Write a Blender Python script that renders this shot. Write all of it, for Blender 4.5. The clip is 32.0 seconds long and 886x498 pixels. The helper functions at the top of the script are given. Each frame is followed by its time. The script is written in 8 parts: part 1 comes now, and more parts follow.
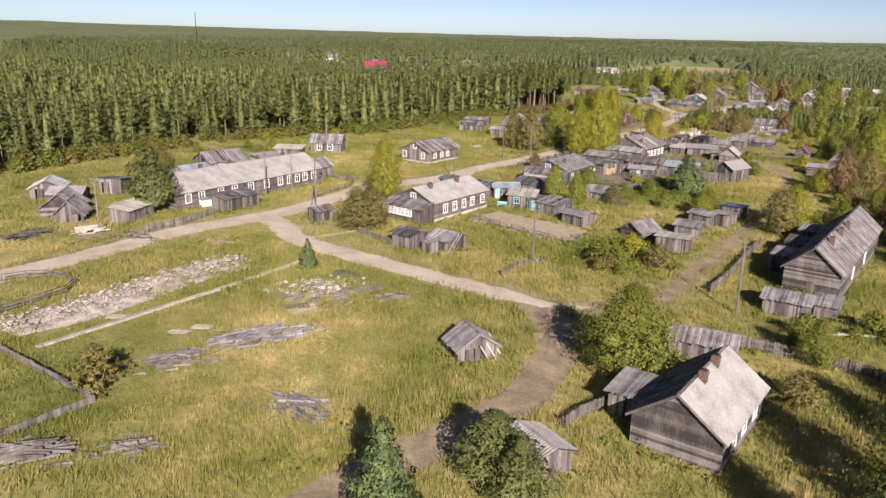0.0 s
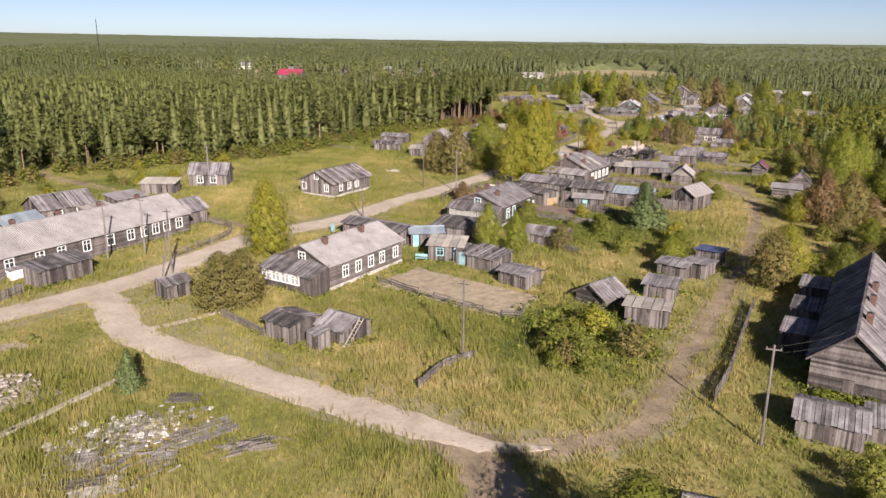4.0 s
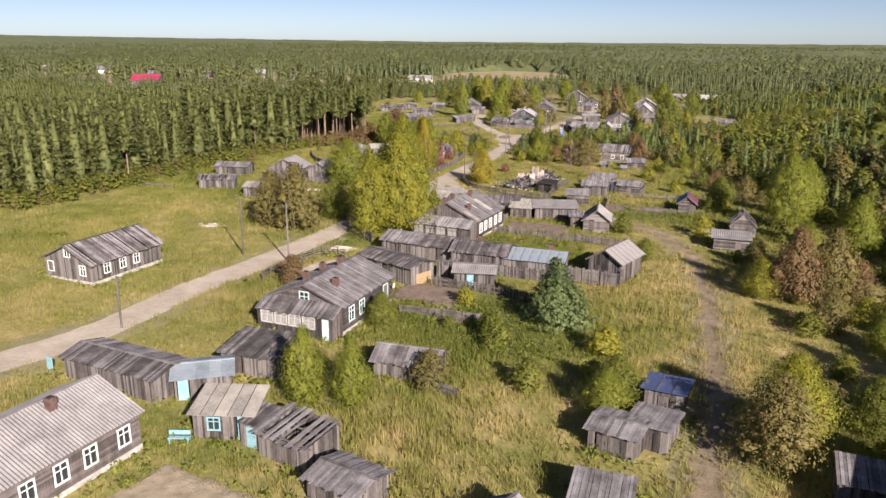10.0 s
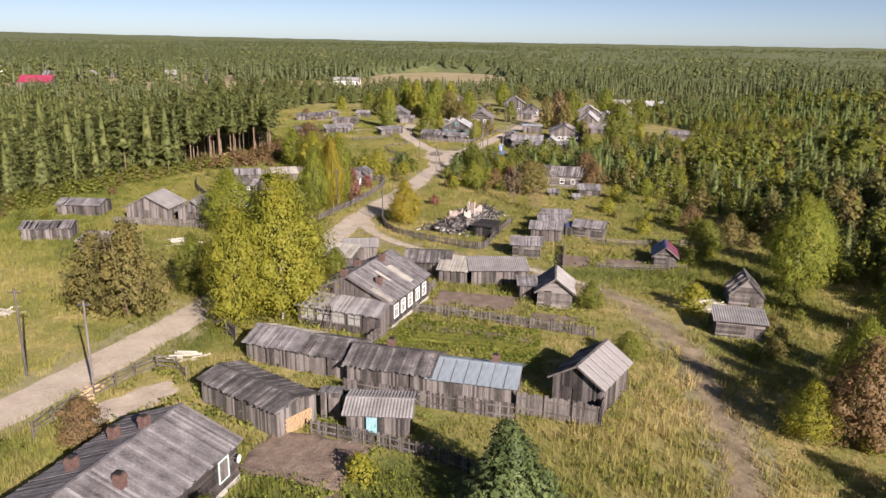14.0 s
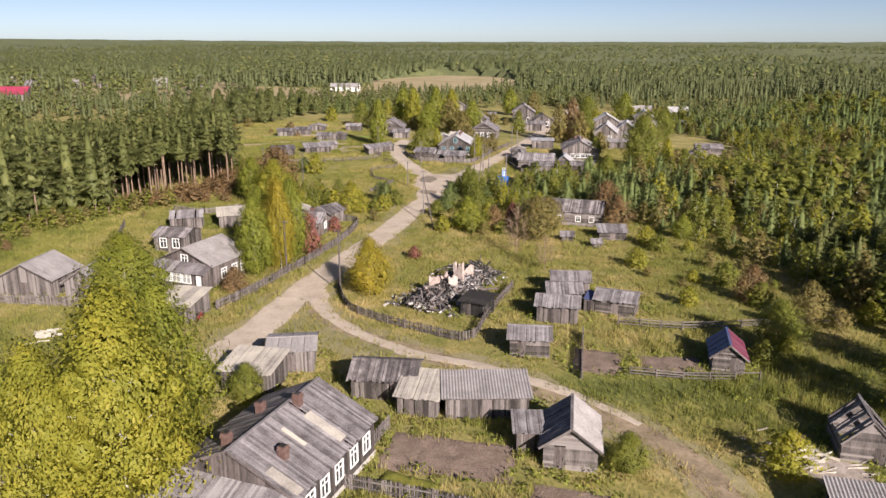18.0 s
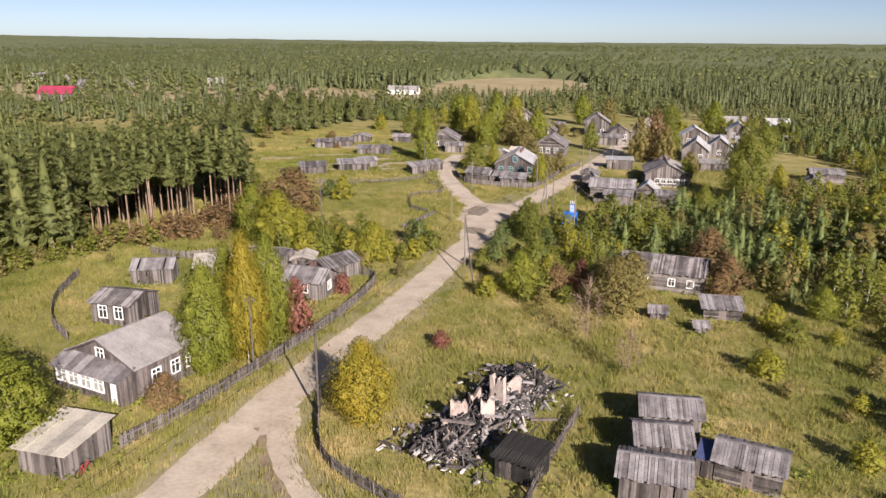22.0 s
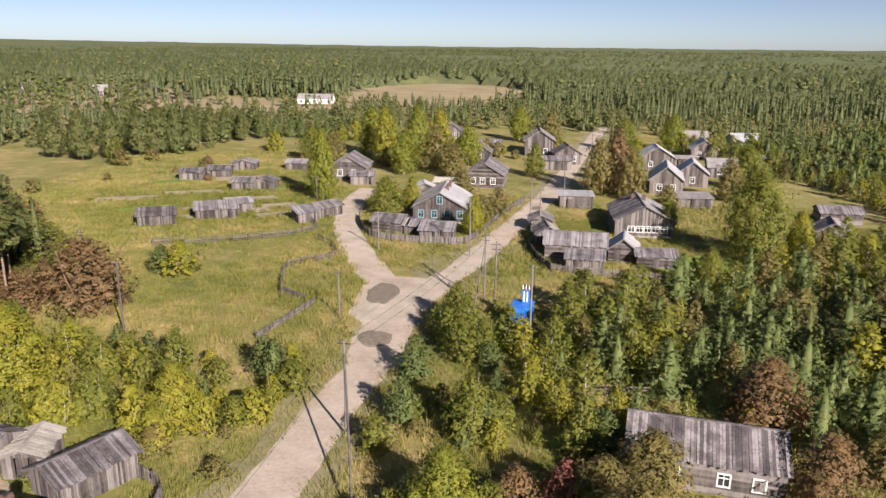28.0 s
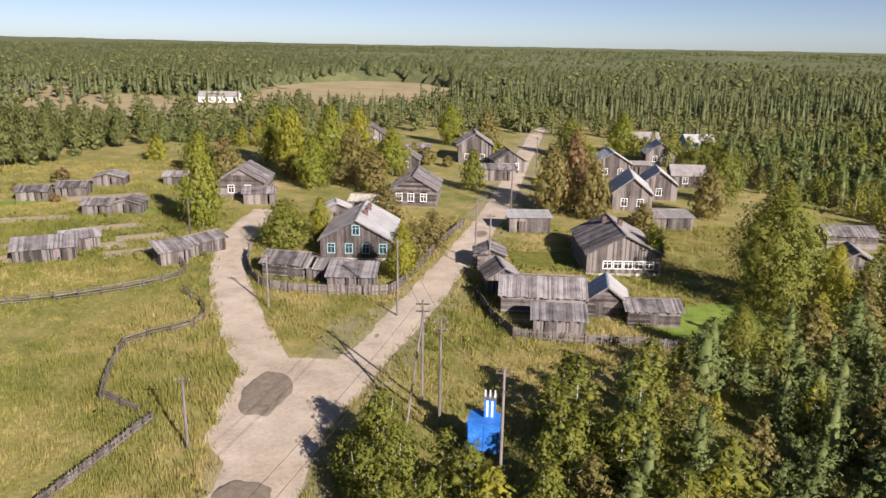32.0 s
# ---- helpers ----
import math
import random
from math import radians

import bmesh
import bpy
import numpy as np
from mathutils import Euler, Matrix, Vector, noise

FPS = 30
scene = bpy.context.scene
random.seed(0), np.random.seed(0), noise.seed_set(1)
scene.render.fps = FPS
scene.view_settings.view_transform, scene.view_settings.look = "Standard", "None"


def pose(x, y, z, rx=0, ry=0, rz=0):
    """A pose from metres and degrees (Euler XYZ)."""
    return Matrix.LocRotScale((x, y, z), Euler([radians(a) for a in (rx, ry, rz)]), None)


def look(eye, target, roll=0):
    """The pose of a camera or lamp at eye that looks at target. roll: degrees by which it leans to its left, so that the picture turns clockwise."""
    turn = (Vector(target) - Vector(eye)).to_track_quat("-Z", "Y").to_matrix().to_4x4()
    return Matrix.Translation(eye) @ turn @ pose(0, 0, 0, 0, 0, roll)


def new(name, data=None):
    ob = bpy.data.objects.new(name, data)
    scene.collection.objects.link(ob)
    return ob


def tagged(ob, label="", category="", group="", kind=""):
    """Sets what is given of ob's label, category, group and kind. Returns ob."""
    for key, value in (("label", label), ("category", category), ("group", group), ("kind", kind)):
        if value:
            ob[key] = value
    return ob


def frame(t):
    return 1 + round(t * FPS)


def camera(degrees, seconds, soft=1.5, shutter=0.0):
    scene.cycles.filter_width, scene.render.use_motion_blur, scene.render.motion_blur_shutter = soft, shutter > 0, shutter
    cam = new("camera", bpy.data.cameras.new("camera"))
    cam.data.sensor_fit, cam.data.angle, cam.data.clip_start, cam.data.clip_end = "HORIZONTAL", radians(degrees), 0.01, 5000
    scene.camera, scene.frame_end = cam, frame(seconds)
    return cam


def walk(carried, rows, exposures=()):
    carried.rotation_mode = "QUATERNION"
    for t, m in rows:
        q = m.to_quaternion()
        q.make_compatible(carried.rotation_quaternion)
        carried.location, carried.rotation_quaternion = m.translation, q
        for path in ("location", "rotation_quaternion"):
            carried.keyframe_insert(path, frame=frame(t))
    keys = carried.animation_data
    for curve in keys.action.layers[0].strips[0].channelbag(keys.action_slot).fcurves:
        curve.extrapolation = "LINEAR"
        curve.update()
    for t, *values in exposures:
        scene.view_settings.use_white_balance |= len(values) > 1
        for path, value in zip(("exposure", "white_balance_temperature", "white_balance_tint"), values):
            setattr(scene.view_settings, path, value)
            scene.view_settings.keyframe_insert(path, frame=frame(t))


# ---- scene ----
cam = camera(61.34, 32.0)
# seconds, place, heading to the left of +y, pitch, roll
ROWS = [
    (0, 16.18, 2.22, 28.61, 24.01, -16.17, 1.03),
    (0.5, 15.11, 6.28, 28.71, 25.95, -16.14, 1.07),
    (1, 13.93, 10.16, 28.78, 26.31, -16.09, 1.11),
    (1.5, 12.63, 13.80, 28.79, 26.35, -16.02, 1.14),
    (2, 11.28, 17.24, 28.73, 26.15, -15.96, 1.15),
    (2.5, 10.04, 20.57, 28.65, 25.76, -15.88, 1.04),
    (3, 9.04, 23.83, 28.60, 24.27, -15.80, 0.85),
    (3.5, 8.31, 27.02, 28.61, 20.98, -15.76, 0.62),
    (4, 7.74, 30.18, 28.62, 18.57, -15.74, 0.43),
    (4.5, 7.27, 33.31, 28.62, 16.58, -15.73, 0.26),
    (6.5, 6.88, 46.31, 28.80, 11.45, -15.72, 0.21),
    (7, 6.48, 49.89, 28.92, 11.33, -15.77, 0.31),
    (7.5, 6.03, 53.58, 29.03, 11.30, -15.80, 0.39),
    (8, 5.47, 57.40, 29.12, 11.23, -15.82, 0.45),
    (8.5, 4.86, 61.27, 29.17, 11.14, -15.81, 0.47),
    (9, 4.24, 65.21, 29.20, 11.16, -15.78, 0.45),
    (9.5, 3.71, 69.22, 29.22, 11.11, -15.74, 0.42),
    (10, 3.23, 73.29, 29.24, 10.66, -15.71, 0.37),
    (10.5, 2.76, 77.45, 29.27, 9.55, -15.69, 0.32),
    (11, 2.30, 81.68, 29.33, 8.49, -15.69, 0.28),
    (11.5, 1.90, 85.97, 29.43, 7.51, -15.71, 0.33),
    (12, 1.56, 90.27, 29.56, 6.84, -15.76, 0.46),
    (12.5, 1.27, 94.59, 29.69, 6.32, -15.79, 0.61),
    (13, 1.05, 98.92, 29.79, 5.85, -15.81, 0.75),
    (13.5, 0.93, 103.24, 29.85, 5.58, -15.81, 0.86),
    (14, 0.95, 107.41, 29.90, 5.70, -15.74, 0.88),
    (14.5, 1.09, 111.44, 29.92, 5.96, -15.62, 0.79),
    (16.5, 1.80, 127.82, 30.48, 6.15, -15.63, -0.05),
    (17, 2.03, 131.89, 30.73, 6.10, -15.67, 0.00),
    (17.5, 2.17, 136.03, 30.87, 6.01, -15.71, -0.01),
    (18, 2.25, 140.22, 30.94, 6.84, -15.73, 0.00),
    (18.5, 2.33, 144.45, 30.98, 8.17, -15.75, 0.04),
    (19, 2.37, 148.67, 31.04, 9.91, -15.79, 0.13),
    (19.5, 2.30, 152.87, 31.08, 11.65, -15.83, 0.21),
    (20, 2.13, 157.10, 31.04, 12.40, -15.84, 0.25),
    (20.5, 1.87, 161.39, 30.95, 12.46, -15.81, 0.24),
    (21, 1.56, 165.69, 30.86, 12.50, -15.78, 0.23),
    (21.5, 1.19, 169.92, 30.81, 12.55, -15.75, 0.27),
    (22, 0.79, 174.07, 30.78, 12.05, -15.74, 0.31),
    (22.5, 0.37, 178.19, 30.77, 10.72, -15.73, 0.25),
    (23, -0.00, 182.27, 30.73, 9.44, -15.70, 0.18),
    (23.5, -0.45, 186.28, 30.62, 8.35, -15.62, 0.19),
    (24, -1.04, 190.26, 30.53, 7.16, -15.53, 0.30),
    (24.5, -1.60, 194.28, 30.52, 6.39, -15.48, 0.38),
    (25, -1.97, 198.36, 30.60, 6.32, -15.46, 0.29),
    (25.5, -2.17, 202.47, 30.74, 6.46, -15.47, 0.04),
    (27.5, -3.63, 218.99, 29.86, 6.53, -15.40, 0.71),
    (28, -3.80, 223.01, 29.74, 6.71, -15.39, 0.57),
    (28.5, -4.02, 227.23, 29.50, 6.79, -15.39, 0.52),
    (29, -4.34, 231.62, 29.16, 6.40, -15.39, 0.55),
    (29.5, -4.72, 236.03, 28.77, 5.53, -15.36, 0.54),
    (30, -5.15, 240.31, 28.41, 3.90, -15.33, 0.56),
    (30.5, -5.61, 244.39, 28.10, 1.78, -15.34, 0.59),
    (31, -6.06, 248.24, 27.81, 0.96, -15.38, 0.69),
    (31.5, -6.40, 251.84, 27.51, 0.86, -15.41, 0.84),
    (32, -6.63, 255.24, 27.18, 0.79, -15.42, 0.97),
]
walk(cam, [(t, pose(x, y, z, 90 + pitch, 0, yaw) @ pose(0, 0, 0, 0, 0, roll)) for t, x, y, z, yaw, pitch, roll in ROWS])

# ---- light ----
world = bpy.data.worlds.new("sky")
scene.world = world
world.use_nodes = True
wn = world.node_tree
sky = wn.nodes.new("ShaderNodeTexSky")
sky.sky_type, sky.sun_disc = "NISHITA", False
SUN_ELEV, SUN_DIR = radians(25.5), Vector((0.578, -0.816, 0))
sky.sun_elevation = SUN_ELEV
sky.sun_rotation = math.atan2(SUN_DIR.x, SUN_DIR.y)
sky.air_density, sky.dust_density, sky.ozone_density = 0.43, 0.3, 0.2
warm = wn.nodes.new("ShaderNodeMix")
warm.data_type, warm.blend_type = "RGBA", "MULTIPLY"
warm.inputs[0].default_value, warm.inputs[7].default_value = 1.0, (1.02, 0.96, 1.0, 1)
wn.links.new(sky.outputs[0], warm.inputs[6])
wn.links.new(warm.outputs[2], wn.nodes["Background"].inputs[0])
wn.nodes["Background"].inputs[1].default_value = 0.054
sun = new("sun", bpy.data.lights.new("sun", "SUN"))
sun.data.energy, sun.data.angle, sun.data.color = 5.3, radians(0.6), (1.0, 0.885, 0.82)
sun.matrix_world = look(Vector((SUN_DIR.x, SUN_DIR.y, math.tan(SUN_ELEV))) * 100, (0, 0, 0))
scene.view_settings.exposure = 0.9

# ---- materials ----


def ramp(nt, stops):
    r = nt.nodes.new("ShaderNodeValToRGB")
    el = r.color_ramp.elements
    while len(el) < len(stops):
        el.new(0.5)
    for e, (p, c) in zip(el, stops):
        e.position, e.color = p, (*c, 1)
    return r


def mat(name, stops, scale=1.0, stretch=(1, 1, 1), rough=0.85, bump=0.3, island=0.0, objrand=0.0, fine=0.35, metal=0.0, spec=0.3, world_space=False, trans=0.0, dist=0.02, big=0.0, bigscale=0.05, lush=0.0, gaps=0.0, gapscale=5.0):
    """Noise at two scales through a colour ramp; island or objrand varies each piece; gaps: the share of a leaf spray that is open between its leaves."""
    m = bpy.data.materials.new(name)
    m.use_nodes = True
    nt = m.node_tree
    N, L = nt.nodes, nt.links
    p = N["Principled BSDF"]
    tc = N.new("ShaderNodeTexCoord")
    geo = N.new("ShaderNodeNewGeometry")
    mp = N.new("ShaderNodeMapping")
    mp.inputs["Scale"].default_value = stretch
    L.new(geo.outputs["Position"] if world_space else tc.outputs["Object"], mp.inputs["Vector"])
    n1 = N.new("ShaderNodeTexNoise")
    n1.inputs["Scale"].default_value, n1.inputs["Detail"].default_value, n1.inputs["Roughness"].default_value = scale, 6, 0.62
    L.new(mp.outputs[0], n1.inputs["Vector"])
    n2 = N.new("ShaderNodeTexNoise")
    n2.inputs["Scale"].default_value, n2.inputs["Detail"].default_value = scale * 9, 4
    L.new(mp.outputs[0], n2.inputs["Vector"])

    def math_node(op, a, b):
        q = N.new("ShaderNodeMath")
        q.operation = op
        for k, v in ((0, a), (1, b)):
            if isinstance(v, (int, float)):
                q.inputs[k].default_value = v
            else:
                L.new(v, q.inputs[k])
        return q.outputs[0]

    f = math_node("ADD", math_node("MULTIPLY", n1.outputs[0], 1 - fine), math_node("MULTIPLY", n2.outputs[0], fine))
    f = math_node("ADD", math_node("MULTIPLY", math_node("SUBTRACT", f, 0.5), 2.2), 0.5)
    if island:
        f = math_node("ADD", f, math_node("MULTIPLY", math_node("SUBTRACT", geo.outputs["Random Per Island"], 0.5), island))
    if objrand:
        oi = N.new("ShaderNodeObjectInfo")
        f = math_node("ADD", f, math_node("MULTIPLY", math_node("SUBTRACT", oi.outputs["Random"], 0.5), objrand))
    if big:
        n3 = N.new("ShaderNodeTexNoise")
        n3.inputs["Scale"].default_value, n3.inputs["Detail"].default_value = bigscale, 4
        L.new(geo.outputs["Position"], n3.inputs["Vector"])
        f = math_node("ADD", f, math_node("MULTIPLY", math_node("SUBTRACT", n3.outputs[0], 0.5), big))
    if lush:
        at = N.new("ShaderNodeAttribute")
        at.attribute_name = "lush"
        f = math_node("SUBTRACT", f, math_node("MULTIPLY", at.outputs["Fac"], lush))
    r = ramp(nt, stops)
    L.new(f, r.inputs[0])
    L.new(r.outputs[0], p.inputs["Base Color"])
    p.inputs["Roughness"].default_value, p.inputs["Metallic"].default_value = rough, metal
    p.inputs["Specular IOR Level"].default_value = spec
    if bump:
        b = N.new("ShaderNodeBump")
        b.inputs["Strength"].default_value, b.inputs["Distance"].default_value = bump, dist
        L.new(n2.outputs[0], b.inputs["Height"])
        L.new(b.outputs[0], p.inputs["Normal"])
    if trans:
        tr = N.new("ShaderNodeBsdfTranslucent")
        L.new(r.outputs[0], tr.inputs[0])
        mx = N.new("ShaderNodeMixShader")
        mx.inputs[0].default_value = trans
        L.new(p.outputs[0], mx.inputs[1])
        L.new(tr.outputs[0], mx.inputs[2])
        L.new(mx.outputs[0], N["Material Output"].inputs[0])
    if gaps:
        n4 = N.new("ShaderNodeTexNoise")
        n4.inputs["Scale"].default_value, n4.inputs["Detail"].default_value = gapscale, 1.0
        L.new(geo.outputs["Position"], n4.inputs["Vector"])
        open_ = math_node("LESS_THAN", n4.outputs[0], 0.5 + 0.28 * (gaps - 0.5))
        clear = N.new("ShaderNodeBsdfTransparent")
        cut = N.new("ShaderNodeMixShader")
        L.new(open_, cut.inputs[0])
        L.new(N["Material Output"].inputs[0].links[0].from_socket, cut.inputs[1])
        L.new(clear.outputs[0], cut.inputs[2])
        L.new(cut.outputs[0], N["Material Output"].inputs[0])
    return m


GREY_WOOD = mat("weathered_wood", [(0.0, (0.037, 0.031, 0.029)), (0.35, (0.092, 0.080, 0.076)), (0.65, (0.152, 0.133, 0.126)), (1.0, (0.232, 0.207, 0.197))], 1.2, (1, 1, 0.25), island=0.9, world_space=True, objrand=0.5)
DARK_WOOD = mat("dark_weathered_wood", [(0.0, (0.030, 0.026, 0.026)), (0.5, (0.087, 0.073, 0.069)), (1.0, (0.192, 0.162, 0.156))], 1.2, (1, 1, 0.25), island=0.5, world_space=True, objrand=0.5)
ROOF_WOOD = mat("roof_boards_weathered", [(0.0, (0.055, 0.049, 0.048)), (0.35, (0.134, 0.121, 0.124)), (0.65, (0.212, 0.195, 0.201)), (1.0, (0.330, 0.313, 0.316))], 0.9, (1, 1, 1), island=0.6, big=0.5, bigscale=0.3, world_space=True, objrand=0.5)
ROOF_DARK = mat("roof_boards_dark", [(0.0, (0.029, 0.026, 0.027)), (0.45, (0.086, 0.077, 0.077)), (0.75, (0.163, 0.145, 0.144)), (1.0, (0.317, 0.289, 0.288))], 0.9, (1, 1, 1), island=0.6, big=0.6, bigscale=0.3, world_space=True, objrand=0.5)
SLATE = mat("grey_fibre_cement", [(0.0, (0.144, 0.133, 0.129)), (0.4, (0.259, 0.241, 0.237)), (1.0, (0.403, 0.376, 0.371))], 0.6, island=0.0, big=0.4, bigscale=0.2)
TIN_BLUE = mat("blue_grey_tin", [(0.0, (0.2, 0.23, 0.26)), (0.5, (0.33, 0.38, 0.43)), (1.0, (0.45, 0.48, 0.5))], 0.5, rough=0.5, metal=0.3, island=0.3)
TIN_WHITE = mat("whitish_tin", [(0.0, (0.312, 0.296, 0.288)), (0.5, (0.468, 0.460, 0.464)), (1.0, (0.585, 0.585, 0.608))], 0.5, rough=0.5, metal=0.2, island=0.3)
FELT = mat("pale_roofing_felt", [(0.0, (0.2, 0.18, 0.16)), (0.5, (0.38, 0.35, 0.31)), (1.0, (0.55, 0.5, 0.42))], 0.6, island=0.4, world_space=True, objrand=0.5)
RED_TIN = mat("wine_red_tin", [(0.0, (0.10, 0.025, 0.05)), (0.5, (0.17, 0.035, 0.07)), (1.0, (0.26, 0.09, 0.12))], 0.6, rough=0.45, island=0.3)
TIN_NAVY = mat("navy_tin", [(0.0, (0.04, 0.05, 0.12)), (0.5, (0.07, 0.09, 0.2)), (1.0, (0.2, 0.2, 0.24))], 0.6, rough=0.5, island=0.3)
PALE_PANE = mat("milky_pane", [(0.0, (0.16, 0.16, 0.16)), (0.5, (0.3, 0.295, 0.285)), (1.0, (0.45, 0.44, 0.42))], 3, rough=0.3, bump=0.05, island=0.5)
WHITE = mat("white_paint", [(0.0, (0.5, 0.48, 0.46)), (0.4, (0.74, 0.73, 0.71)), (1.0, (0.82, 0.82, 0.81))], 1.5, bump=0.1)
TEAL = mat("turquoise_paint", [(0.0, (0.150, 0.306, 0.357)), (0.5, (0.240, 0.425, 0.468)), (1.0, (0.450, 0.510, 0.527))], 1.5, bump=0.1)
PALE_TEAL = mat("pale_turquoise_paint", [(0.0, (0.35, 0.48, 0.48)), (0.5, (0.52, 0.64, 0.63)), (1.0, (0.7, 0.74, 0.72))], 1.5, bump=0.1)
BLUE = mat("bright_blue_paint", [(0.0, (0.02, 0.1, 0.38)), (0.5, (0.03, 0.17, 0.58)), (1.0, (0.1, 0.3, 0.7))], 1.0, rough=0.5, bump=0.1)
BRICK = mat("chimney_brick", [(0.0, (0.050, 0.032, 0.030)), (0.5, (0.115, 0.066, 0.056)), (1.0, (0.190, 0.130, 0.112))], 4, island=0.7)
CHAR = mat("charred_wood", [(0.0, (0.008, 0.008, 0.008)), (0.6, (0.025, 0.023, 0.022)), (1.0, (0.12, 0.11, 0.1))], 2, island=0.6)
GLASS = mat("dark_window_glass", [(0.0, (0.015, 0.017, 0.02)), (1.0, (0.05, 0.055, 0.06))], 2, rough=0.08, bump=0.02, spec=0.6, island=0.5)
METAL = mat("grey_metal", [(0.0, (0.2, 0.2, 0.2)), (1.0, (0.4, 0.4, 0.4))], 3, rough=0.45, metal=0.7)
LOG_ENDS = mat("split_firewood", [(0.0, (0.2, 0.13, 0.07)), (0.5, (0.42, 0.29, 0.17)), (1.0, (0.6, 0.45, 0.28))], 3, island=0.8)
CONCRETE = mat("lime_plinth", [(0.0, (0.25, 0.22, 0.2)), (0.5, (0.45, 0.42, 0.39)), (1.0, (0.62, 0.6, 0.57))], 2, island=0.3)
GROUND = mat("meadow_ground", [(0.0, (0.119, 0.133, 0.035)), (0.25, (0.188, 0.187, 0.050)), (0.55, (0.266, 0.234, 0.082)), (0.82, (0.392, 0.311, 0.133)), (1.0, (0.500, 0.382, 0.198))], 0.25, world_space=True, big=1.25, bigscale=0.06, bump=0.6, dist=0.15, lush=0.42)
GRASS = mat("grass_blades", [(0.0, (0.144, 0.164, 0.032)), (0.25, (0.224, 0.227, 0.050)), (0.55, (0.299, 0.270, 0.082)), (0.82, (0.427, 0.343, 0.137)), (1.0, (0.533, 0.421, 0.211))], 0.25, world_space=True, island=0.32, big=1.25, bigscale=0.06, bump=0, trans=0.35, rough=0.7, lush=0.42)
ROAD = mat("sandy_dirt_road", [(0.0, (0.315, 0.254, 0.195)), (0.4, (0.443, 0.370, 0.295)), (0.7, (0.525, 0.448, 0.364)), (1.0, (0.630, 0.544, 0.451))], 0.35, world_space=True, big=0.5, bigscale=0.08, bump=0.5, dist=0.06)
VERGE = mat("worn_dusty_verge", [(0.0, (0.170, 0.165, 0.075)), (0.4, (0.250, 0.225, 0.120)), (0.7, (0.310, 0.268, 0.150)), (1.0, (0.385, 0.332, 0.215))], 0.45, world_space=True, big=0.7, bigscale=0.12, bump=0.5, dist=0.06)
TRACK = mat("dark_earth_track", [(0.0, (0.129, 0.101, 0.066)), (0.4, (0.232, 0.180, 0.120)), (0.7, (0.321, 0.251, 0.168)), (1.0, (0.426, 0.335, 0.228))], 0.4, world_space=True, big=0.7, bigscale=0.1, bump=0.5, dist=0.06)
SOIL = mat("garden_soil", [(0.0, (0.10, 0.072, 0.056)), (0.5, (0.205, 0.152, 0.12)), (1.0, (0.34, 0.265, 0.21))], 0.7, world_space=True, bump=0.8, dist=0.1)
SANDY = mat("dry_potato_field", [(0.0, (0.237, 0.183, 0.120)), (0.5, (0.375, 0.305, 0.216)), (1.0, (0.500, 0.415, 0.312))], 1.1, world_space=True, bump=0.8, dist=0.1)
RUBBLE = mat("pale_rubble", [(0.0, (0.160, 0.133, 0.114)), (0.5, (0.336, 0.281, 0.243)), (1.0, (0.528, 0.468, 0.426))], 1, island=0.8)
BARK = mat("pine_bark", [(0.0, (0.103, 0.075, 0.057)), (0.5, (0.230, 0.161, 0.115)), (1.0, (0.380, 0.276, 0.196))], 2, island=0.4)
BIRCH = mat("birch_bark", [(0.0, (0.05, 0.045, 0.04)), (0.35, (0.4, 0.38, 0.35)), (1.0, (0.65, 0.62, 0.58))], 1.5, (1, 1, 3))


DENSE = {}


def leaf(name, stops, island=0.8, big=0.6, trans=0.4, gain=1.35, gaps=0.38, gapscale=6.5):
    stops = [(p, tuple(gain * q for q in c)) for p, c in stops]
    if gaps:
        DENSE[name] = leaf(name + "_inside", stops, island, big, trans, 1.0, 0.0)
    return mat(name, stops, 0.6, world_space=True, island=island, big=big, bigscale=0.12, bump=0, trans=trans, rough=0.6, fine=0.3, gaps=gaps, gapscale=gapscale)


NEEDLE = leaf("pine_needles", [(0.0, (0.073, 0.085, 0.029)), (0.4, (0.111, 0.126, 0.041)), (0.7, (0.152, 0.163, 0.055)), (1.0, (0.212, 0.211, 0.074))], island=0.3, big=0.4, trans=0.4)
SPRUCE_N = leaf("spruce_needles", [(0.0, (0.045, 0.066, 0.025)), (0.5, (0.088, 0.118, 0.042)), (1.0, (0.155, 0.175, 0.066))], island=0.5, trans=0.2)
GREEN = leaf("green_leaves", [(0.0, (0.103, 0.120, 0.023)), (0.4, (0.152, 0.169, 0.032)), (0.7, (0.204, 0.208, 0.042)), (1.0, (0.278, 0.245, 0.057))], island=0.2, trans=0.5)
YELLOW = leaf("yellowing_leaves", [(0.0, (0.170, 0.180, 0.027)), (0.4, (0.232, 0.230, 0.033)), (0.7, (0.295, 0.272, 0.040)), (1.0, (0.375, 0.305, 0.050))], island=0.2, trans=0.5)
OLIVE = leaf("olive_leaves", [(0.0, (0.108, 0.100, 0.032)), (0.4, (0.160, 0.142, 0.048)), (0.7, (0.211, 0.172, 0.059)), (1.0, (0.278, 0.201, 0.076))], island=0.25, trans=0.45)
RUST = leaf("rust_leaves", [(0.0, (0.110, 0.078, 0.040)), (0.4, (0.170, 0.115, 0.056)), (0.7, (0.225, 0.145, 0.068)), (1.0, (0.280, 0.195, 0.090))], island=0.25, trans=0.45)
